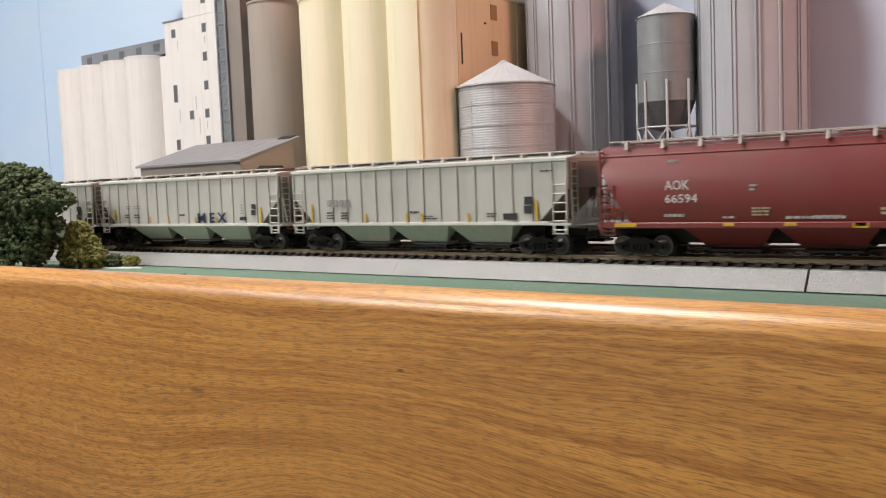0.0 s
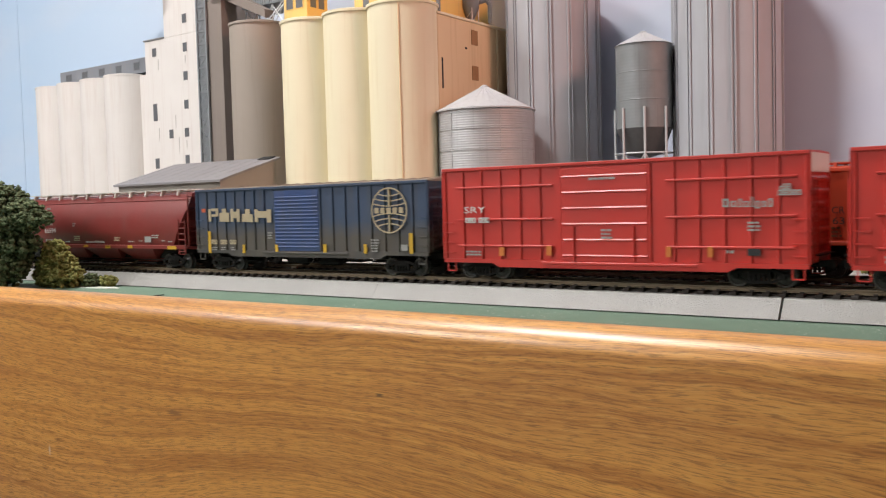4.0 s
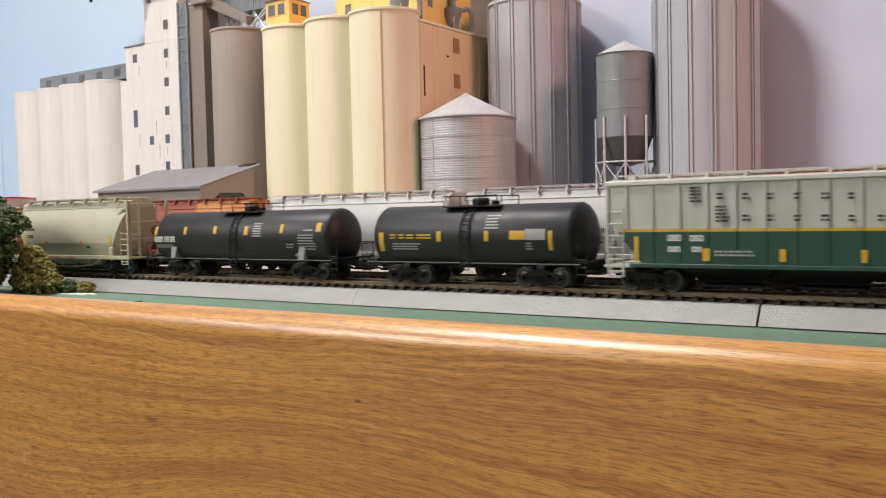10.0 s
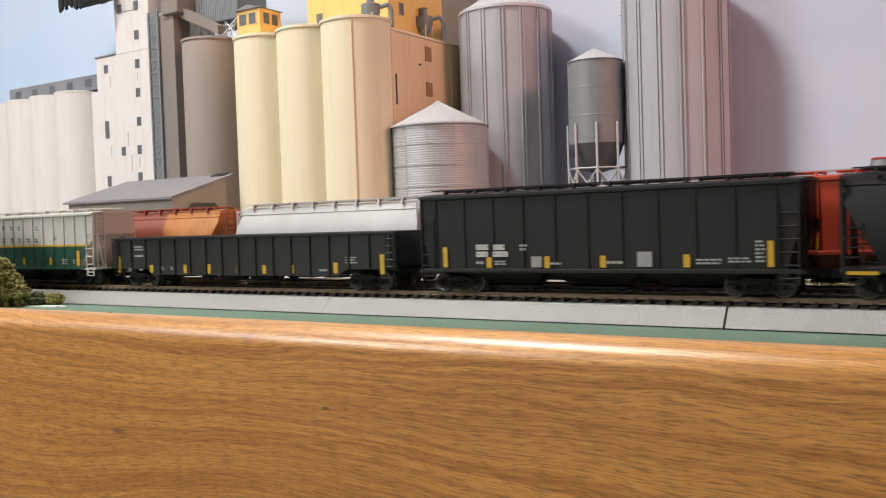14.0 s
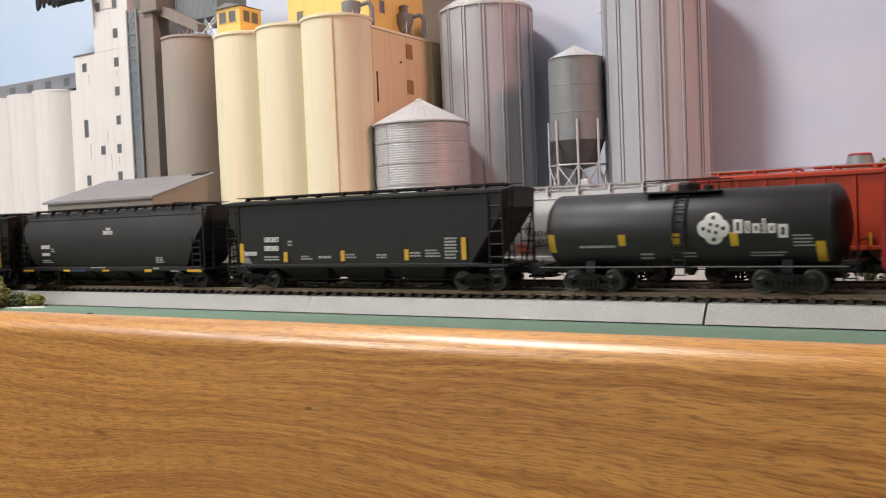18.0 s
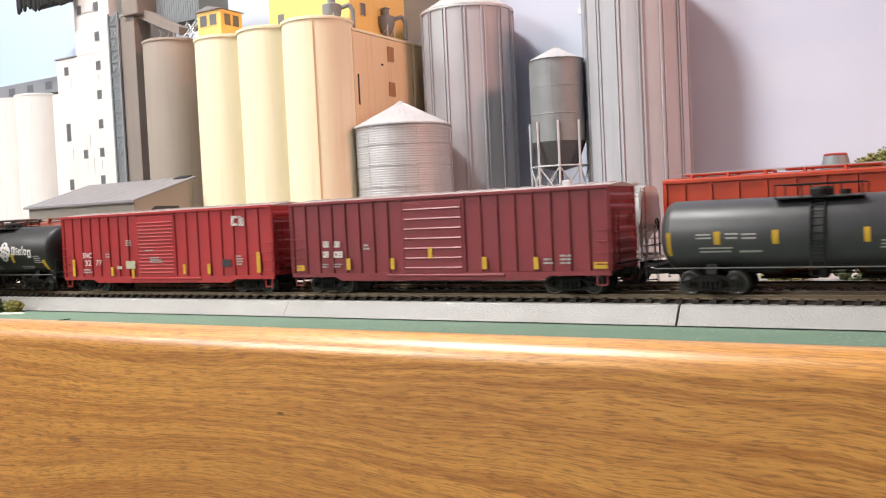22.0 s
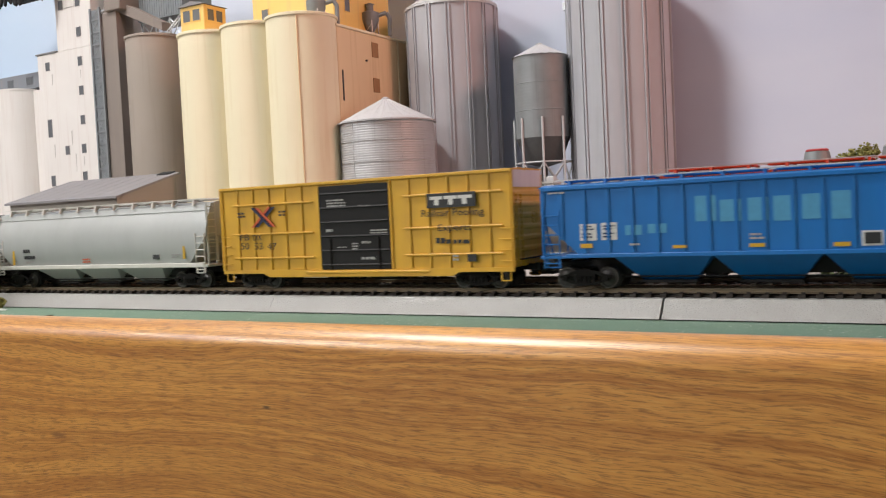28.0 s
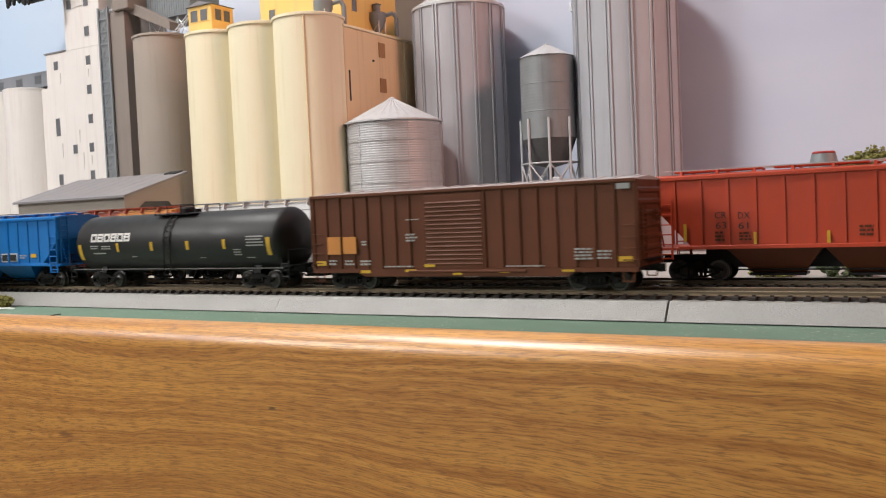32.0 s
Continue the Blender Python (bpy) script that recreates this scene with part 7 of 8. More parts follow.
word(C6, "SRY", -0.0808, 0.0338, 0.00437, MARK_WHITE, -0.0177, 0.0133)
word(C6, "9416", -0.0806, 0.0286, 0.00437, MARK_WHITE, -0.0177, 0.0152)
for x, z, w, h in ((0.0545, 0.0351, 0.0031, 0.0044), (0.0581, 0.0350, 0.0025, 0.0031), (0.0612, 0.0350, 0.0017, 0.0041), (0.0634, 0.0350, 0.0025, 0.0031), (0.0664, 0.0349, 0.0014, 0.0049), (0.0683, 0.0339, 0.0024, 0.0041), (0.0713, 0.0348, 0.0024, 0.0031), (0.0742, 0.0348, 0.0024, 0.0041),):
    blocks(C6, x, z, w, h, MARK_FINE, -0.01775)
for x, z, w, h in ((0.0793, 0.0399, 0.0096, 0.0022), (0.0809, 0.0422, 0.0039, 0.0033), (0.0796, 0.0420, 0.0021, 0.0025),):
    blocks(C6, x, z, w, h, MARK_FINE, -0.01775)
for x, z, w, h in ((-0.0597, 0.0124, 0.0026, 0.0040), (-0.0326, 0.0128, 0.0025, 0.0038), (0.0293, 0.0125, 0.0024, 0.0043), (0.0473, 0.0128, 0.0026, 0.0042),):
    bar(C6, x, z, w, h, MARK_FADED, -0.01775)
for x, z, w, h in ((0.0652, 0.0128, 0.0065, 0.0039),):
    bar(C6, x, z, w, h, MARK_BLACK, -0.01782)
for x, z, w, h in ((-0.0090, 0.0456, 0.0163, 0.0034), (0.0654, 0.0236, 0.0057, 0.0059), (0.0569, 0.0135, 0.0039, 0.0023), (0.0749, 0.0120, 0.0071, 0.0018), (-0.0808, 0.0109, 0.0071, 0.0037), (-0.0507, 0.0248, 0.0041, 0.0030), (-0.0036, 0.0211, 0.0036, 0.0045),):
    lines_box(C6, x, z, w, h, MARK_WHITE, -0.01775)
word(C7, "CRDX", -0.0500, 0.0313, 0.00326, MARK_BLACK, -0.0174, 0.0090)
for x, z, w, h in ((-0.0558, 0.0251, 0.0090, 0.0027),):
    lines_box(C7, x + 0.0062, z, w, h, MARK_BLACK, -0.01752)
for x, z, w, h in ((0.0190, 0.0183, 0.0042, 0.0014),):
    bar(C7, x + 0.0062, z, w, h, MARK_BLACK, -0.01714)
for x, z, w, h in ((-0.0558, 0.0205, 0.0132, 0.0027),):
    lines_box(C7, x + 0.0062, z, w, h, MARK_GREY, -0.01722)
for x, z, w, h in ((-0.0326, 0.0198, 0.0041, 0.0034), (0.0108, 0.0200, 0.0037, 0.0029),):
    lines_box(C7, x + 0.0062, z, w, h, MARK_ORANGE, -0.01720)
for e in (-1, 1):
    part("jacking_post", Shape().chamfer(e * 0.0535 - 0.0021, e * 0.0535 + 0.0021, -HALF - 0.0004, -HALF + 0.0022, 0.0098, 0.0190, 0.0005), TAN, C7)
    bar(C7, e * 0.0535 - 0.0010, 0.0205, 0.0020, 0.0062, MARK_YELLOW, -0.0174)
part("seam", Shape().box(-0.0530, 0.0530, -0.01745, -0.01700, 0.0217, 0.0220), TAN, C7)
lines_box(C7, -0.0210, 0.0108, 0.0170, 0.0012, MARK_ORANGE, -HALF - 0.0003)
lines_box(C7, 0.0030, 0.0108, 0.0120, 0.0012, MARK_ORANGE, -HALF - 0.0003)
for e in (-1, 1):
    for k in (-1, 1):
        part("bearing_cap", Shape().tube((e * 0.0599 + k * 0.0099, -0.0148, 0.0050), (e * 0.0599 + k * 0.0099, -0.0138, 0.0050), 0.0012, 12), CAP_BLUE, C7, "blue bearing cap")
for x, z, w, h in ((-0.0766, 0.0273, 0.0027, 0.0053), (-0.0472, 0.0276, 0.0025, 0.0048), (-0.0188, 0.0278, 0.0027, 0.0049), (0.0093, 0.0270, 0.0033, 0.0054), (0.0398, 0.0281, 0.0027, 0.0052), (0.0690, 0.0288, 0.0038, 0.0050),):
    tank_mark(C8, x, z, w, h, MARK_YELLOW, 0.0168, 0.0252)
for x, z, w, h in ((-0.0764, 0.0227, 0.0084, 0.0036), (-0.0667, 0.0227, 0.0048, 0.0036), (-0.0610, 0.0227, 0.0052, 0.0036), (0.0495, 0.0127, 0.0063, 0.0026), (0.0512, 0.0115, 0.0030, 0.0048),):
    tank_blocks(C8, x, z, w, h, MARK_WHITE, 0.0168, 0.0252)
for x, z, w, h in ((-0.0752, 0.0188, 0.0214, 0.0026), (0.0166, 0.0258, 0.0079, 0.0089), (0.0590, 0.0291, 0.0080, 0.0014),):
    tank_lines(C8, x, z, w, h, MARK_WHITE, 0.0168, 0.0252)
for x, z, w, h in ((0.0543, 0.0179, 0.0152, 0.0098), (0.0446, 0.0189, 0.0067, 0.0034),):
    tank_lines(C8, x, z, w, h, MARK_GREY, 0.0168, 0.0252)
for x, z, w, h in ((-0.0563, 0.0178, 0.0031, 0.0102), (-0.0177, 0.0231, 0.0027, 0.0054), (0.0117, 0.0232, 0.0025, 0.0054), (0.0265, 0.0241, 0.0088, 0.0044), (0.0482, 0.0188, 0.0022, 0.0096),):
    tank_mark(C9, x, z, w, h, MARK_YELLOW, 0.0168, 0.0252)
for x, z, w, h in ((-0.0491, 0.0244, 0.0052, 0.0031), (-0.0431, 0.0244, 0.0045, 0.0031), (-0.0378, 0.0244, 0.0058, 0.0030), (-0.0312, 0.0244, 0.0102, 0.0030),):
    tank_lines(C9, x, z, w, h, MARK_YELLOW, 0.0168, 0.0252)
for x, z, w, h in ((0.0115, 0.0293, 0.0093, 0.0077), (-0.0478, 0.0185, 0.0199, 0.0041),):
    tank_lines(C9, x, z, w, h, MARK_WHITE, 0.0168, 0.0252)
for x, z, w, h in ((0.0355, 0.0239, 0.0111, 0.0054),):
    tank_mark(C9, x, z, w, h, MARK_GREY, 0.0168, 0.0252)
for x, z, w, h in ((0.0353, 0.0189, 0.0044, 0.0041),):
    tank_lines(C9, x, z, w, h, MARK_GREY, 0.0168, 0.0252)
for x, z, w, h in ((-0.0567, 0.0398, 0.0063, 0.0074), (-0.0453, 0.0310, 0.0062, 0.0077), (-0.0448, 0.0407, 0.0037, 0.0035), (-0.0337, 0.0404, 0.0036, 0.0035), (-0.0235, 0.0402, 0.0036, 0.0034), (-0.0128, 0.0400, 0.0035, 0.0034), (-0.0023, 0.0397, 0.0034, 0.0034), (0.0079, 0.0395, 0.0034, 0.0033), (0.0295, 0.0390, 0.0032, 0.0033), (-0.0338, 0.0312, 0.0036, 0.0035), (-0.0235, 0.0311, 0.0036, 0.0034), (-0.0128, 0.0309, 0.0035, 0.0034), (-0.0024, 0.0308, 0.0034, 0.0034), (0.0079, 0.0306, 0.0034, 0.0033), (0.0185, 0.0305, 0.0033, 0.0033), (0.0289, 0.0303, 0.0032, 0.0033), (0.0513, 0.0318, 0.0026, 0.0028),):
    lines_box(C10, x, z, w, h, MARK_BLACK, -0.01752)
for x, z, w, h in ((-0.0825, 0.0142, 0.0020, 0.0113), (-0.0510, 0.0147, 0.0031, 0.0055), (-0.0186, 0.0147, 0.0024, 0.0053), (0.0126, 0.0147, 0.0022, 0.0052), (0.0451, 0.0147, 0.0026, 0.0050), (0.0769, 0.0137, 0.0034, 0.0107),):
    bar(C10, x, z, w, h, MARK_YELLOW, -0.01745)
for x, z, w, h in ((-0.0670, 0.0234, 0.0064, 0.0028), (-0.0568, 0.0233, 0.0063, 0.0027), (-0.0668, 0.0186, 0.0058, 0.0024), (-0.0559, 0.0186, 0.0044, 0.0024),):
    blocks(C10, x, z, w, h, MARK_WHITE, -0.01745)
for x, z, w, h in ((-0.0459, 0.0162, 0.0172, 0.0031), (0.0601, 0.0144, 0.0066, 0.0042), (0.0728, 0.0148, 0.0035, 0.0031),):
    lines_box(C10, x, z, w, h, MARK_WHITE, -0.01745)
for x, z, w, h in ((-0.1129, 0.0094, 0.0027, 0.0106), (-0.0807, 0.0093, 0.0029, 0.0051), (-0.0486, 0.0092, 0.0027, 0.0053), (-0.0267, 0.0091, 0.0026, 0.0057), (-0.0017, 0.0093, 0.0025, 0.0056), (0.0200, 0.0091, 0.0027, 0.0051), (0.0421, 0.0093, 0.0025, 0.0053), (0.0746, 0.0096, 0.0029, 0.0061), (0.1071, 0.0093, 0.0029, 0.0107),):
    bar(C11, x, z, w, h, MARK_YELLOW, -0.01660)
for x, z, w, h in ((-0.0959, 0.0232, 0.0116, 0.0036), (-0.0957, 0.0187, 0.0116, 0.0023), (-0.0723, 0.0107, 0.0058, 0.0025), (-0.0609, 0.0107, 0.0056, 0.0025), (-0.1028, 0.0095, 0.0035, 0.0026), (-0.0918, 0.0102, 0.0047, 0.0016), (0.0834, 0.0146, 0.0082, 0.0042), (0.0642, 0.0100, 0.0059, 0.0019),):
    lines_box(C11, x, z, w, h, MARK_WHITE, -0.01660)
for x, z, w, h in ((-0.0799, 0.0132, 0.0026, 0.0102), (-0.0543, 0.0129, 0.0028, 0.0052), (-0.0223, 0.0129, 0.0026, 0.0056), (0.0061, 0.0132, 0.0027, 0.0054), (0.0449, 0.0133, 0.0029, 0.0056), (0.0804, 0.0135, 0.0024, 0.0109),):
    bar(C12, x, z, w, h, MARK_YELLOW, -0.01745)
for x, z, w, h in ((-0.0603, 0.0219, 0.0070, 0.0026), (-0.0502, 0.0218, 0.0061, 0.0026), (-0.0601, 0.0184, 0.0066, 0.0026), (-0.0507, 0.0184, 0.0085, 0.0026),):
    blocks(C12, x, z, w, h, MARK_WHITE, -0.01745)
for x, z, w, h in ((-0.0294, 0.0132, 0.0055, 0.0053), (0.0239, 0.0135, 0.0068, 0.0068),):
    bar(C12, x, z, w, h, MARK_GREY, -0.01745)
for x, z, w, h in ((-0.0602, 0.0138, 0.0049, 0.0023), (-0.0498, 0.0138, 0.0091, 0.0026), (-0.0357, 0.0206, 0.0043, 0.0037), (-0.0195, 0.0138, 0.0082, 0.0017), (0.0091, 0.0140, 0.0105, 0.0021), (0.0505, 0.0140, 0.0117, 0.0030), (0.0643, 0.0148, 0.0103, 0.0027), (0.0755, 0.0148, 0.0044, 0.0098),):
    lines_box(C12, x, z, w, h, MARK_WHITE, -0.01745)
for x, z, w, h in ((-0.0685, 0.0263, 0.0102, 0.0025),):
    blocks(C13, x, z, w, h, MARK_WHITE, -0.01744)
for x, z, w, h in ((-0.0676, 0.0213, 0.0092, 0.0021),):
    blocks(C13, x, z, w, h, MARK_WHITE, -0.01722)
for x, z, w, h in ((-0.0017, 0.0348, 0.0099, 0.0026),):
    blocks(C13, x, z, w, h, MARK_WHITE, -0.01724)
for x, z, w, h in ((0.0005, 0.0378, 0.0045, 0.0016),):
    blocks(C13, x, z, w, h, MARK_WHITE, -0.01699)
for x, z, w, h in ((-0.0674, 0.0160, 0.0118, 0.0025),):
    lines_box(C13, x, z, w, h, MARK_WHITE, -0.01681)
for x, z, w, h in ((-0.0571, 0.0233, 0.0040, 0.0031),):
    lines_box(C13, x, z, w, h, MARK_WHITE, -0.01735)
for x, z, w, h in ((0.0497, 0.0153, 0.0089, 0.0041),):
    lines_box(C13, x, z, w, h, MARK_WHITE, -0.01683)
for x, z, w, h in ((-0.0143, 0.0121, 0.0174, 0.0013), (0.0481, 0.0110, 0.0061, 0.0019), (0.0637, 0.0098, 0.0094, 0.0012),):
    lines_box(C13, x, z, w, h, MARK_WHITE, -0.01770)
for x, z, w, h in ((-0.0896, 0.0104, 0.0117, 0.0014), (-0.0437, 0.0104, 0.0069, 0.0014), (-0.0024, 0.0104, 0.0068, 0.0013), (0.0394, 0.0101, 0.0066, 0.0016), (0.0786, 0.0101, 0.0125, 0.0015),):
    bar(C13, x, z, w, h, MARK_YELLOW, -0.01770)
for x, z, w, h in ((-0.0344, 0.0104, 0.0139, 0.0017),):
    bar(C13, x, z, w, h, MARK_BLUE, -0.01770)
for x, z, w, h in ((-0.0829, 0.0156, 0.0031, 0.0110), (-0.0489, 0.0156, 0.0029, 0.0058), (-0.0077, 0.0159, 0.0029, 0.0058), (0.0345, 0.0161, 0.0026, 0.0057), (0.0692, 0.0161, 0.0026, 0.0112),):
    bar(C14, x, z, w, h, MARK_YELLOW, -0.01745)
for x, z, w, h in ((-0.0633, 0.0272, 0.0111, 0.0028), (-0.0636, 0.0222, 0.0111, 0.0028), (-0.0795, 0.0196, 0.0098, 0.0023),):
    blocks(C14, x, z, w, h, MARK_WHITE, -0.01745)
for x, z, w, h in ((-0.0638, 0.0160, 0.0117, 0.0031), (-0.0454, 0.0242, 0.0041, 0.0036), (-0.0360, 0.0164, 0.0080, 0.0027), (-0.0233, 0.0165, 0.0109, 0.0024), (-0.0042, 0.0169, 0.0079, 0.0029), (0.0166, 0.0167, 0.0070, 0.0028), (0.0379, 0.0173, 0.0091, 0.0030), (0.0475, 0.0170, 0.0091, 0.0044), (0.0593, 0.0159, 0.0083, 0.0115),):
    lines_box(C14, x, z, w, h, MARK_WHITE, -0.01745)
for x, z, w, h in ((-0.0622, 0.0190, 0.0030, 0.0084), (-0.0278, 0.0216, 0.0033, 0.0051), (-0.0034, 0.0212, 0.0036, 0.0056), (0.0217, 0.0208, 0.0034, 0.0061), (0.0556, 0.0137, 0.0036, 0.0087),):
    tank_mark(C15, x, z, w, h, MARK_YELLOW, 0.0172, 0.0284)
def lobes(a):
    return 0.00681 * (0.80 + 0.20 * abs(math.cos(2 * a)) ** 0.7)


tank_patch(C15, 0.01504, 0.02841, lobes, MARK_WHITE, 0.0172, 0.0284)
for k in range(4):
    a = k * math.pi / 2
    tank_patch(C15, 0.01504 + 0.0042 * math.cos(a), 0.02841 + 0.0046 * math.sin(a), lambda q: 0.0009, MARK_BLACK, 0.0172, 0.0284, 0.0003)
    a += 0.55
    tank_patch(C15, 0.01504 + 0.0020 * math.cos(a), 0.02841 + 0.0020 * math.sin(a), lambda q: 0.0008, MARK_BLACK, 0.0172, 0.0284, 0.0003)
for x, z, w, h in ((0.0232, 0.0262, 0.0042, 0.0058), (0.0280, 0.0262, 0.0024, 0.0050), (0.0310, 0.0261, 0.0034, 0.0040), (0.0350, 0.0260, 0.0016, 0.0060), (0.0372, 0.0260, 0.0034, 0.0040), (0.0411, 0.0240, 0.0044, 0.0056)):
    tank_blocks(C15, x, z, w, h, MARK_WHITE, 0.0172, 0.0284)
for x, z, w, h in ((-0.0473, 0.0204, 0.0198, 0.0024), (0.0002, 0.0158, 0.0071, 0.0030), (0.0285, 0.0161, 0.0174, 0.0025), (0.0467, 0.0201, 0.0092, 0.0056), (-0.0190, 0.0150, 0.0069, 0.0037),):
    tank_lines(C15, x, z, w, h, MARK_GREY, 0.0172, 0.0284)
word(C16, "SNC", -0.0728, 0.0228, 0.00501, MARK_WHITE, -0.0177, 0.0092)
word(C16, "32", -0.0709, 0.0178, 0.00501, MARK_WHITE, -0.0177, 0.0060)
word(C16, "77", -0.0599, 0.0179, 0.00495, MARK_WHITE, -0.0177, 0.0059)
for x, z, w, h in ((-0.0835, 0.0108, 0.0026, 0.0111), (-0.0451, 0.0109, 0.0024, 0.0057), (-0.0251, 0.0096, 0.0022, 0.0053), (0.0210, 0.0118, 0.0023, 0.0058), (0.0417, 0.0117, 0.0024, 0.0059), (0.0812, 0.0121, 0.0027, 0.0117),):
    bar(C16, x, z, w, h, MARK_YELLOW, -0.01775)
for x, z, w, h in ((-0.0303, 0.0153, 0.0084, 0.0050), (-0.0390, 0.0151, 0.0046, 0.0020),):
    bar(C16, x, z, w, h, TAN, -0.01775)
for x, z, w, h in ((0.0630, 0.0437, 0.0049, 0.0015), (0.0629, 0.0395, 0.0021, 0.0042), (0.0649, 0.0394, 0.0028, 0.0015), (0.0686, 0.0393, 0.0020, 0.0057), (0.0706, 0.0392, 0.0023, 0.0047),):
    blocks(C16, x, z, w, h, MARK_WHITE, -0.01775)
for x, z, w, h in ((0.0540, 0.0158, 0.0071, 0.0043),):
    bar(C16, x, z, w, h, MARK_BLACK, -0.01782)
for x, z, w, h in ((-0.0296, 0.0293, 0.0061, 0.0042), (-0.0723, 0.0122, 0.0089, 0.0032), (0.0652, 0.0160, 0.0061, 0.0062), (-0.0494, 0.0221, 0.0037, 0.0032),):
    lines_box(C16, x, z, w, h, MARK_WHITE, -0.01775)
for x, z, w, h in ((-0.0704, 0.0254, 0.0040, 0.0033), (-0.0629, 0.0253, 0.0039, 0.0032), (-0.0709, 0.0199, 0.0040, 0.0033), (-0.0634, 0.0197, 0.0061, 0.0033),):
    blocks(C17, x, z, w, h, MARK_WHITE, -0.01775)
for x, z, w, h in ((-0.0714, 0.0139, 0.0044, 0.0026), (-0.0634, 0.0139, 0.0052, 0.0026), (-0.0433, 0.0229, 0.0042, 0.0035), (0.0688, 0.0139, 0.0072, 0.0051), (0.0604, 0.0140, 0.0053, 0.0034),):
    lines_box(C17, x, z, w, h, MARK_WHITE, -0.01775)
for x, z, w, h in ((-0.0550, 0.0131, 0.0026, 0.0061), (-0.0265, 0.0132, 0.0024, 0.0057), (-0.0031, 0.0185, 0.0023, 0.0055), (0.0276, 0.0127, 0.0025, 0.0059), (0.0553, 0.0124, 0.0024, 0.0057), (0.0852, 0.0124, 0.0066, 0.0030), (-0.0896, 0.0128, 0.0055, 0.0030),):
    bar(C17, x, z, w, h, MARK_YELLOW, -0.01775)
for x, z, w, h in ((-0.0615, 0.0172, 0.0018, 0.0102), (-0.0411, 0.0219, 0.0025, 0.0055), (-0.0175, 0.0216, 0.0026, 0.0058), (0.0170, 0.0217, 0.0022, 0.0058), (0.0334, 0.0234, 0.0093, 0.0040), (0.0603, 0.0173, 0.0021, 0.0102),):
    tank_mark(C18, x, z, w, h, MARK_YELLOW, 0.0152, 0.0257)
for x, z, w, h in ((0.0436, 0.0299, 0.0049, 0.0026),):
    tank_mark(C18, x, z, w, h, MARK_ORANGE, 0.0152, 0.0257)
for x, z, w, h in ((-0.0489, 0.0241, 0.0076, 0.0029), (-0.0366, 0.0238, 0.0060, 0.0034), (-0.0300, 0.0236, 0.0070, 0.0033), (0.0436, 0.0221, 0.0131, 0.0062), (-0.0480, 0.0182, 0.0156, 0.0031), (-0.0314, 0.0179, 0.0116, 0.0020), (0.0226, 0.0189, 0.0080, 0.0041), (0.0437, 0.0327, 0.0142, 0.0014),):
    tank_lines(C18, x, z, w, h, MARK_WHITE, 0.0152, 0.0257)
word(C19, "FU", -0.0662, 0.0288, 0.00491, MARK_BLACK, -0.0175, 0.0055)
word(C19, "RX", -0.0563, 0.0284, 0.00486, MARK_BLACK, -0.0175, 0.0064)
word(C19, "82", -0.0652, 0.0227, 0.00533, MARK_BLACK, -0.0175, 0.0052)
word(C19, "80", -0.0549, 0.0224, 0.00527, MARK_BLACK, -0.0175, 0.0047)
word(C19, "28", -0.0452, 0.0225, 0.00521, MARK_BLACK, -0.0175, 0.0053)
for x, z, w, h in ((-0.0812, 0.0169, 0.0025, 0.0115), (-0.0495, 0.0169, 0.0020, 0.0057), (-0.0182, 0.0166, 0.0019, 0.0058), (0.0136, 0.0173, 0.0017, 0.0053), (0.0460, 0.0175, 0.0016, 0.0053), (0.0790, 0.0177, 0.0017, 0.0109),):
    bar(C19, x, z, w, h, MARK_YELLOW, -0.01745)
for x, z, w, h in ((0.0493, 0.0204, 0.0052, 0.0028),):
    bar(C19, x, z, w, h, MARK_BLACK, -0.01752)
for x, z, w, h in ((-0.0147, 0.0182, 0.0055, 0.0033),):
    lines_box(C19, x, z, w, h, MARK_ORANGE, -0.01745)
for x, z, w, h in ((-0.0655, 0.0180, 0.0055, 0.0029), (-0.0559, 0.0178, 0.0061, 0.0029), (0.0066, 0.0185, 0.0047, 0.0016), (0.0404, 0.0181, 0.0027, 0.0015), (0.0596, 0.0191, 0.0064, 0.0022),):
    lines_box(C19, x, z, w, h, MARK_GREY, -0.01745)
for x, z, w, h in ((-0.0702, 0.0242, 0.0073, 0.0023),):
    blocks(C20, x, z, w, h, MARK_BLACK, -0.01727)
for x, z, w, h in ((-0.0698, 0.0199, 0.0116, 0.0023),):
    blocks(C20, x, z, w, h, MARK_BLACK, -0.01705)
for x, z, w, h in ((-0.0690, 0.0164, 0.0097, 0.0019),):
    lines_box(C20, x, z, w, h, MARK_GREY, -0.01657)
for x, z, w, h in ((0.0717, 0.0182, 0.0076, 0.0027),):
    lines_box(C20, x, z, w, h, MARK_GREY, -0.01686)
for x, z, w, h in ((0.0556, 0.0181, 0.0054, 0.0028),):
    bar(C20, x, z, w, h, MARK_BLACK, -0.01692)
for x, z, w, h in ((-0.0104, 0.0161, 0.0077, 0.0033),):
    lines_box(C20, x, z, w, h, MARK_ORANGE, -0.01662)
for x, z, w, h in ((-0.0817, 0.0159, 0.0019, 0.0098),):
    bar(C20, x, z, w, h, MARK_YELLOW, -0.01702)
for x, z, w, h in ((0.0816, 0.0181, 0.0019, 0.0074),):
    bar(C20, x, z, w, h, MARK_YELLOW, -0.01709)
emblem_cross(C21, -0.0686, 0.0349, 0.0157, 0.0110)
word(C21, "FB", -0.0792, 0.0277, 0.00502, MARK_BLACK, -0.0177, 0.0068)
word(C21, "OX", -0.0698, 0.0275, 0.00497, MARK_BLACK, -0.0177, 0.0071)
word(C21, "50", -0.0787, 0.0226, 0.00548, MARK_BLACK, -0.0177, 0.0060)
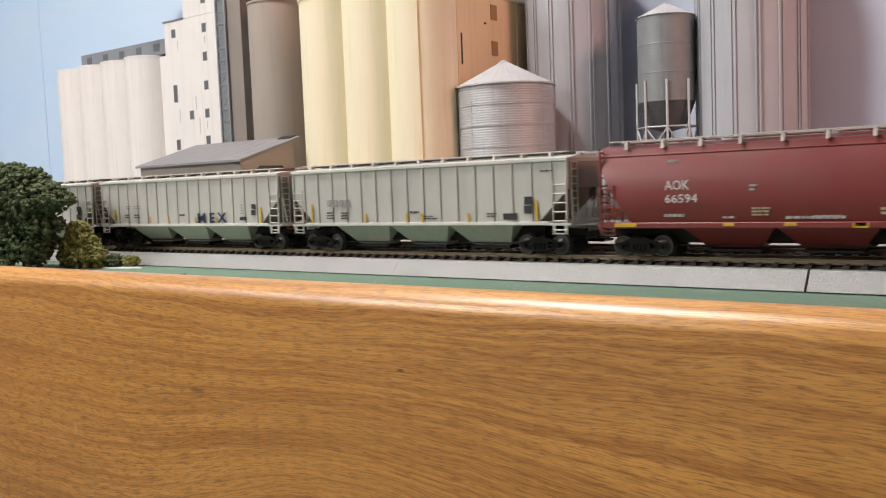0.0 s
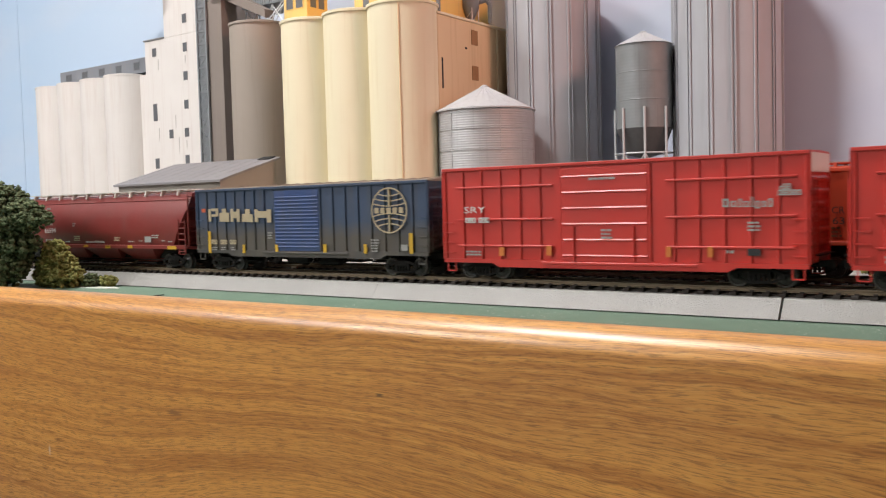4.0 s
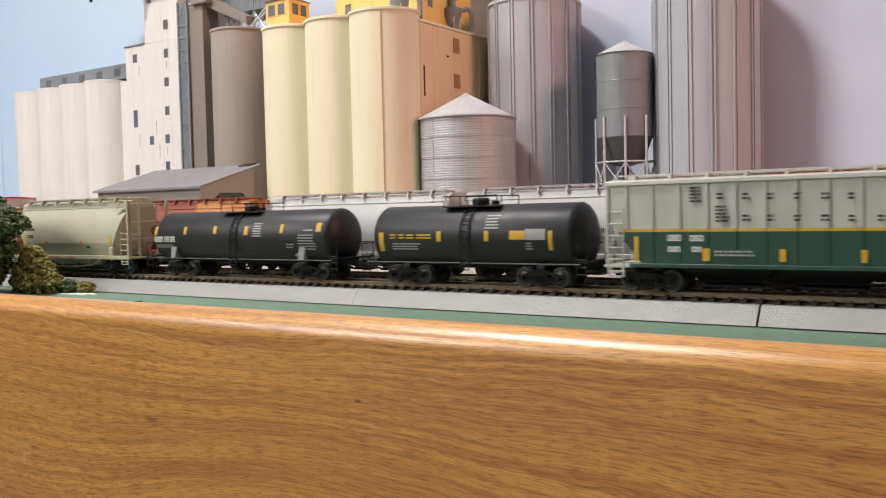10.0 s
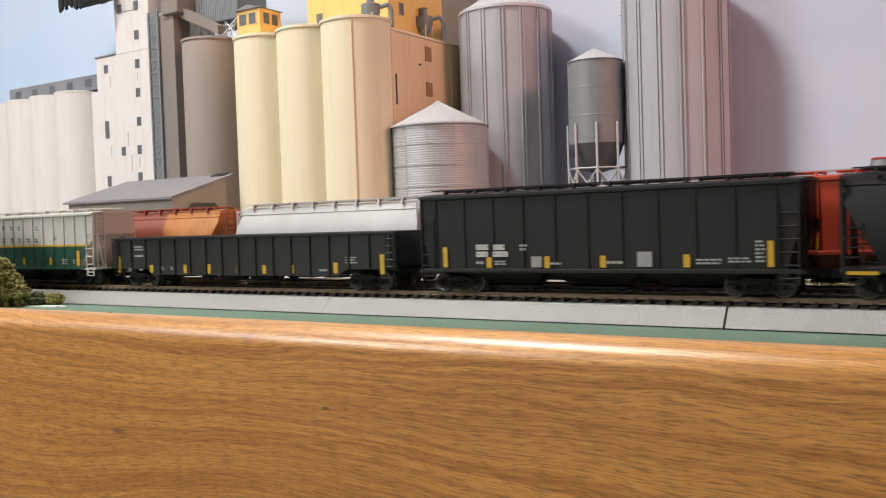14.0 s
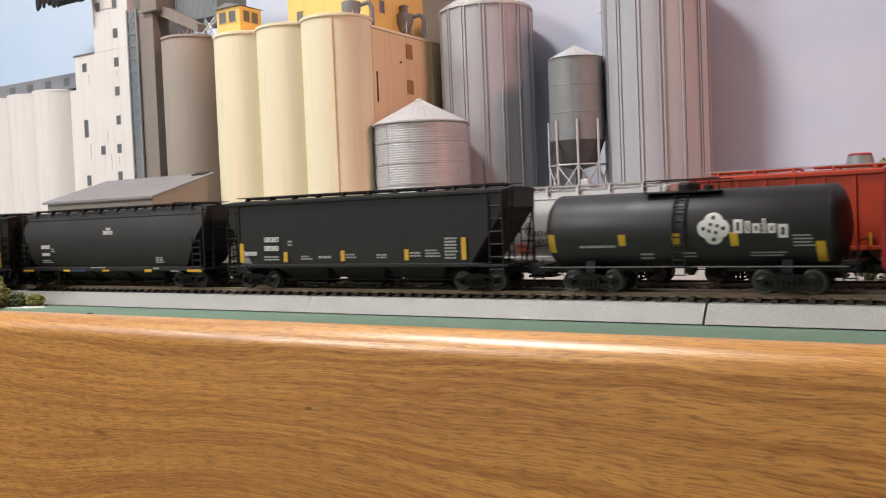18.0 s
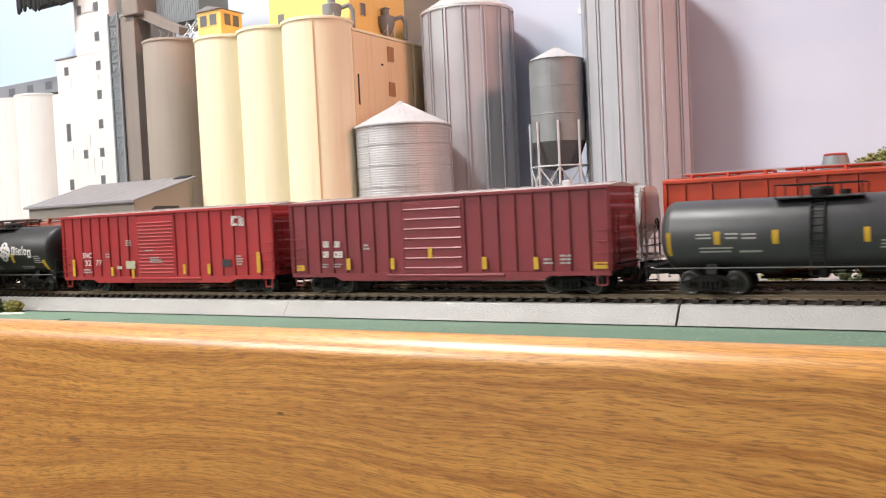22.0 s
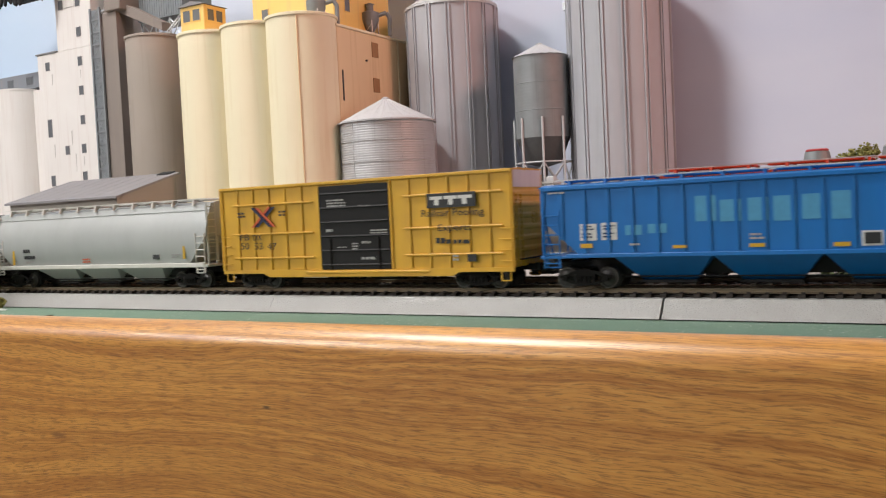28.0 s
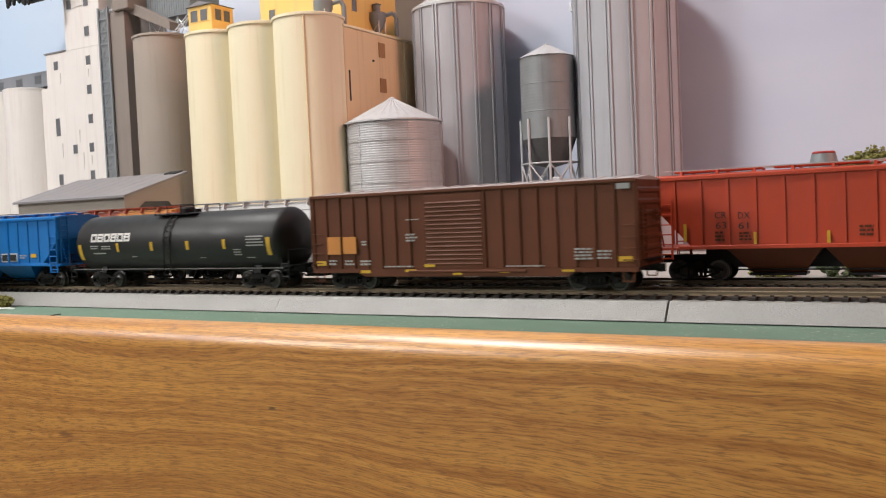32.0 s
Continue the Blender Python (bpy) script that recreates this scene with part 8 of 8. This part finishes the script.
word(C21, "53", -0.0685, 0.0224, 0.00543, MARK_BLACK, -0.0177, 0.0059)
word(C21, "47", -0.0589, 0.0221, 0.00537, MARK_BLACK, -0.0177, 0.0066)
for x, z, w, h in ((0.0466, 0.0407, 0.0277, 0.0072),):
    bar(C21, x, z, w, h, MARK_BLACK, -0.01782)
word(C21, "Railcar Pooling", 0.0426, 0.0365, 0.00512, MARK_BLACK, -0.0177, 0.0354)
word(C21, "Experts", 0.0520, 0.0292, 0.00473, MARK_BLACK, -0.0177, 0.0185)
for x, z, w, h in ((0.0510, 0.0231, 0.0023, 0.0028), (0.0539, 0.0230, 0.0023, 0.0028), (0.0568, 0.0229, 0.0026, 0.0020), (0.0610, 0.0228, 0.0019, 0.0019), (0.0635, 0.0228, 0.0022, 0.0019), (0.0664, 0.0227, 0.0035, 0.0019), (0.0685, 0.0138, 0.0050, 0.0036),):
    bar(C21, x, z, w, h, MARK_BLACK, -0.01782)
for k, (a, b) in enumerate(((0.07, 0.33), (0.36, 0.62), (0.64, 0.93))):
    bar(C21, 0.0466 + a * 0.0277, 0.0448, (b - a) * 0.0277, 0.0016, MARK_WHITE, -0.01795)
    bar(C21, 0.0466 + (a + 0.09) * 0.0277, 0.0420, 0.09 * 0.0277, 0.0029, MARK_WHITE, -0.01795)
for x, z, w, h in ((-0.0796, 0.0400, 0.0064, 0.0035), (-0.0495, 0.0398, 0.0060, 0.0037),):
    lines_box(C21, x, z, w, h, MARK_BLACK, -0.01782)
for x, z, w, h in ((0.0602, 0.0136, 0.0032, 0.0036),):
    lines_box(C21, x, z, w, h, MARK_WHITE, -0.01775)
for x, z, w, h in ((-0.0163, 0.0434, 0.0152, 0.0045), (0.0043, 0.0432, 0.0097, 0.0009), (0.0114, 0.0286, 0.0109, 0.0026), (-0.0173, 0.0298, 0.0049, 0.0024), (-0.0107, 0.0218, 0.0082, 0.0009), (0.0056, 0.0232, 0.0072, 0.0021), (-0.0007, 0.0204, 0.0044, 0.0042), (0.0051, 0.0146, 0.0090, 0.0024),):
    lines_box(C21, x, z, w, h, MARK_WHITE, -0.0174)
for x, z, w, h in ((-0.0077, 0.0183, 0.0116, 0.0041), (-0.0117, 0.0258, 0.0077, 0.0011),):
    lines_box(C16, x, z, w, h, MARK_WHITE, -0.0180)
for x, z, w, h in ((-0.0805, 0.0224, 0.0079, 0.0076), (-0.0704, 0.0225, 0.0074, 0.0078),):
    bar(C22, x, z, w, h, MARK_WHITE, -0.01675)
for x, z, w, h in ((-0.0592, 0.0244, 0.0075, 0.0044), (-0.0489, 0.0249, 0.0082, 0.0041), (-0.0281, 0.0294, 0.0087, 0.0108), (-0.0178, 0.0290, 0.0087, 0.0091), (-0.0065, 0.0289, 0.0082, 0.0095), (0.0036, 0.0285, 0.0088, 0.0102), (0.0146, 0.0289, 0.0086, 0.0100), (0.0255, 0.0285, 0.0081, 0.0111),):
    bar(C22, x, z, w, h, MARK_CYAN, -0.01675)
for x, z, w, h in ((0.0361, 0.0176, 0.0079, 0.0059), (0.0464, 0.0179, 0.0084, 0.0058),):
    bar(C22, x, z, w, h, MARK_WHITE, -0.01675)
bar(C22, 0.0371, 0.0184, 0.0059, 0.0044, MARK_BLACK, -0.01690)
bar(C22, 0.0474, 0.0186, 0.0065, 0.0043, MARK_BLACK, -0.01765)
for x, z, w, h in ((-0.0802, 0.0191, 0.0056, 0.0020), (-0.0381, 0.0182, 0.0059, 0.0013), (-0.0061, 0.0180, 0.0061, 0.0016), (0.0259, 0.0176, 0.0061, 0.0017), (0.0702, 0.0204, 0.0059, 0.0026),):
    bar(C22, x, z, w, h, MARK_YELLOW, -0.01745)
for x, z, w, h in ((-0.0059, 0.0206, 0.0063, 0.0031), (0.0579, 0.0193, 0.0079, 0.0031), (-0.0952, 0.0437, 0.0084, 0.0014), (-0.0574, 0.0191, 0.0050, 0.0016),):
    lines_box(C22, x, z, w, h, MARK_WHITE, -0.01745)
for x, z, w, h in ((-0.0794, 0.0266, 0.0059, 0.0025), (-0.0796, 0.0230, 0.0059, 0.0028), (-0.0693, 0.0266, 0.0054, 0.0025), (-0.0695, 0.0230, 0.0054, 0.0028),):
    lines_box(C22, x, z, w, h, MARK_BLUE, -0.01690)
tank_blocks(C23, -0.0707, 0.0297, 0.0374, 0.0052, MARK_WHITE, 0.0182, 0.0280, 6)
for x, z, w, h in ((-0.0831, 0.0182, 0.0033, 0.0101), (-0.0463, 0.0230, 0.0023, 0.0057), (-0.0155, 0.0234, 0.0025, 0.0055), (0.0155, 0.0235, 0.0026, 0.0053), (0.0455, 0.0235, 0.0024, 0.0056), (0.0790, 0.0194, 0.0030, 0.0103),):
    tank_mark(C23, x, z, w, h, MARK_YELLOW, 0.0182, 0.0280)
for x, z, w, h in ((-0.0710, 0.0250, 0.0084, 0.0029), (-0.0606, 0.0247, 0.0099, 0.0029), (-0.0692, 0.0217, 0.0153, 0.0017), (-0.0337, 0.0193, 0.0055, 0.0014), (0.0241, 0.0182, 0.0065, 0.0008), (0.0621, 0.0177, 0.0069, 0.0012),):
    tank_lines(C23, x, z, w, h, MARK_WHITE, 0.0182, 0.0280)
for x, z, w, h in ((0.0635, 0.0246, 0.0141, 0.0067), (0.0530, 0.0194, 0.0068, 0.0045),):
    tank_lines(C23, x, z, w, h, MARK_GREY, 0.0182, 0.0280)
for x, z, w, h in ((-0.0806, 0.0191, 0.0087, 0.0094), (-0.0703, 0.0193, 0.0086, 0.0090),):
    bar(C24, x, z, w, h, RUST_ORANGE, -0.01775)
for x, z, w, h in ((-0.0885, 0.0131, 0.0062, 0.0025), (-0.0593, 0.0090, 0.0062, 0.0015), (-0.0312, 0.0095, 0.0062, 0.0014), (-0.0195, 0.0120, 0.0060, 0.0014), (-0.0035, 0.0080, 0.0055, 0.0011), (0.0226, 0.0090, 0.0052, 0.0011), (0.0552, 0.0094, 0.0059, 0.0010), (0.0826, 0.0139, 0.0065, 0.0023),):
    bar(C24, x, z, w, h, MARK_YELLOW, -0.01775)
for x, z, w, h in ((0.0726, 0.0145, 0.0075, 0.0046), (0.0616, 0.0143, 0.0088, 0.0059), (-0.0581, 0.0230, 0.0036, 0.0030), (-0.0297, 0.0356, 0.0088, 0.0009), (-0.0302, 0.0245, 0.0075, 0.0046), (-0.0800, 0.0127, 0.0057, 0.0034), (-0.0694, 0.0126, 0.0063, 0.0033), (-0.0594, 0.0125, 0.0073, 0.0033), (-0.0444, 0.0115, 0.0225, 0.0012), (0.0261, 0.0114, 0.0249, 0.0011),):
    lines_box(C24, x, z, w, h, MARK_WHITE, -0.01775)
for x, z, w, h in ((0.0825, 0.0463, 0.0062, 0.0025),):
    bar(C24, x, z, w, h, MARK_GREY, -0.01775)
word(P3, "CR", -0.0697, 0.0305, 0.00459, MARK_BLACK, -0.0175, 0.0055)
word(P3, "DX", -0.0590, 0.0301, 0.00453, MARK_BLACK, -0.0175, 0.0054)
word(P3, "63", -0.0694, 0.0256, 0.00459, MARK_BLACK, -0.0175, 0.0050)
word(P3, "61", -0.0589, 0.0253, 0.00453, MARK_BLACK, -0.0175, 0.0046)
for x, z, w, h in ((-0.0518, 0.0180, 0.0013, 0.0056), (-0.0200, 0.0179, 0.0014, 0.0056), (-0.0846, 0.0198, 0.0014, 0.0085),):
    bar(P3, x, z, w, h, MARK_YELLOW, -0.01745)
for x, z, w, h in ((-0.0585, 0.0192, 0.0057, 0.0045), (-0.0067, 0.0201, 0.0079, 0.0055), (-0.0698, 0.0189, 0.0045, 0.0054),):
    lines_box(P3, x, z, w, h, BROWN, -0.01700)
for x, w in ((0.0043, 0.0099), (0.0295, 0.0090), (0.0423, 0.0088), (0.0551, 0.0047)):
    bar(P4, x, 0.0345, w, 0.0120, MARK_ORANGE, -0.01745)
word(P2, "GROWING", -0.0015, 0.0254, 0.00425, MARK_BLACK, -0.0174, 0.0217)
word(P2, "together", -0.0013, 0.0221, 0.00383, MARK_BLACK, -0.0172, 0.0214)
for x, z, w, h in ((-0.0346, 0.0278, 0.0036, 0.0035), (-0.0264, 0.0277, 0.0021, 0.0034), (-0.0219, 0.0277, 0.0035, 0.0034), (-0.0177, 0.0277, 0.0075, 0.0034),):
    bar(P2, x, z, w, h, MARK_BLACK, -0.01750)
for x, z, w, h in ((-0.0304, 0.0262, 0.0032, 0.0050),):
    bar(P2, x, z, w, h, MARK_BLACK, -0.01751)
for x, z, w, h in ((-0.0236, 0.0277, 0.0011, 0.0053),):
    bar(P2, x, z, w, h, MARK_BLACK, -0.01749)
for x, z, w, h in ((-0.0086, 0.0157, 0.0101, 0.0055),):
    lines_box(P2, x, z, w, h, MARK_ORANGE, -0.01684)

GX, GZ, GR = 0.0689, 0.0368, 0.0128
# round gold emblem on the navy boxcar: a ring with curved bars
for k in range(36):
    a, b = 2 * math.pi * k / 36, 2 * math.pi * (k + 1) / 36
    ring = [(GX + GR * f * math.cos(c), GZ + GR * f * math.sin(c)) for f, c in ((1, a), (1, b), (0.94, b), (0.94, a))]
    part("marking", Shape().prism(ring, "y", -0.01795, -0.01765), MARK_GOLD, C4, smooth=0)
for q in (-0.72, -0.5, -0.28, 0.28, 0.5, 0.72):
    w = GR * math.sqrt(1 - q * q) * 0.94
    arc = [(GX + w * (2 * i / 8 - 1), GZ + GR * q + (0.12 * GR * (1 - (2 * i / 8 - 1) ** 2)) * (-1 if q > 0 else 1)) for i in range(9)]
    part("marking", Shape().prism(arc + [(p[0], p[1] + GR * 0.05) for p in arc[::-1]], "y", -0.01795, -0.01765), MARK_GOLD, C4, smooth=0)
for k in range(5):
    bar(C4, GX - GR * 0.82 + GR * 0.34 * k, GZ - GR * 0.12, GR * 0.24, GR * 0.24, MARK_GOLD, -0.01775)
part("marking", Shape().box(GX - GR * 0.04, GX + GR * 0.04, -0.01795, -0.0164, GZ - GR * 0.92, GZ - GR * 0.2).box(GX - GR * 0.04, GX + GR * 0.04, -0.01795, -0.0164, GZ + GR * 0.2, GZ + GR * 0.92), MARK_GOLD, C4)

track("near_track", TRACK_1, -0.98, 0.08)
track("far_track", TRACK_2, -0.98, 0.08)


def motions():
    """The train rolls to the west; its wheels turn with the way it has gone."""
    moving = {car for car, _ in TRAIN}
    for car, x in TRAIN:
        walk(car, [(t, pose(x - s, TRACK_1, RAIL_TOP)) for t, s in ROLLED])
    ts, ss = [t for t, _ in ROLLED], [s for _, s in ROLLED]
    turns = []
    for k in range(int(SECONDS * FPS) + 1):
        t = k / FPS
        turns.append((t, -float(np.interp(t, ts, ss)) / WHEEL_R))
    for car, wheel in WHEELSETS:
        if car in moving:
            at = wheel.matrix_basis.translation.copy()
            walk(wheel, [(t, Matrix.Translation(at) @ Matrix.Rotation(a, 4, "Y")) for t, a in turns])


motions()
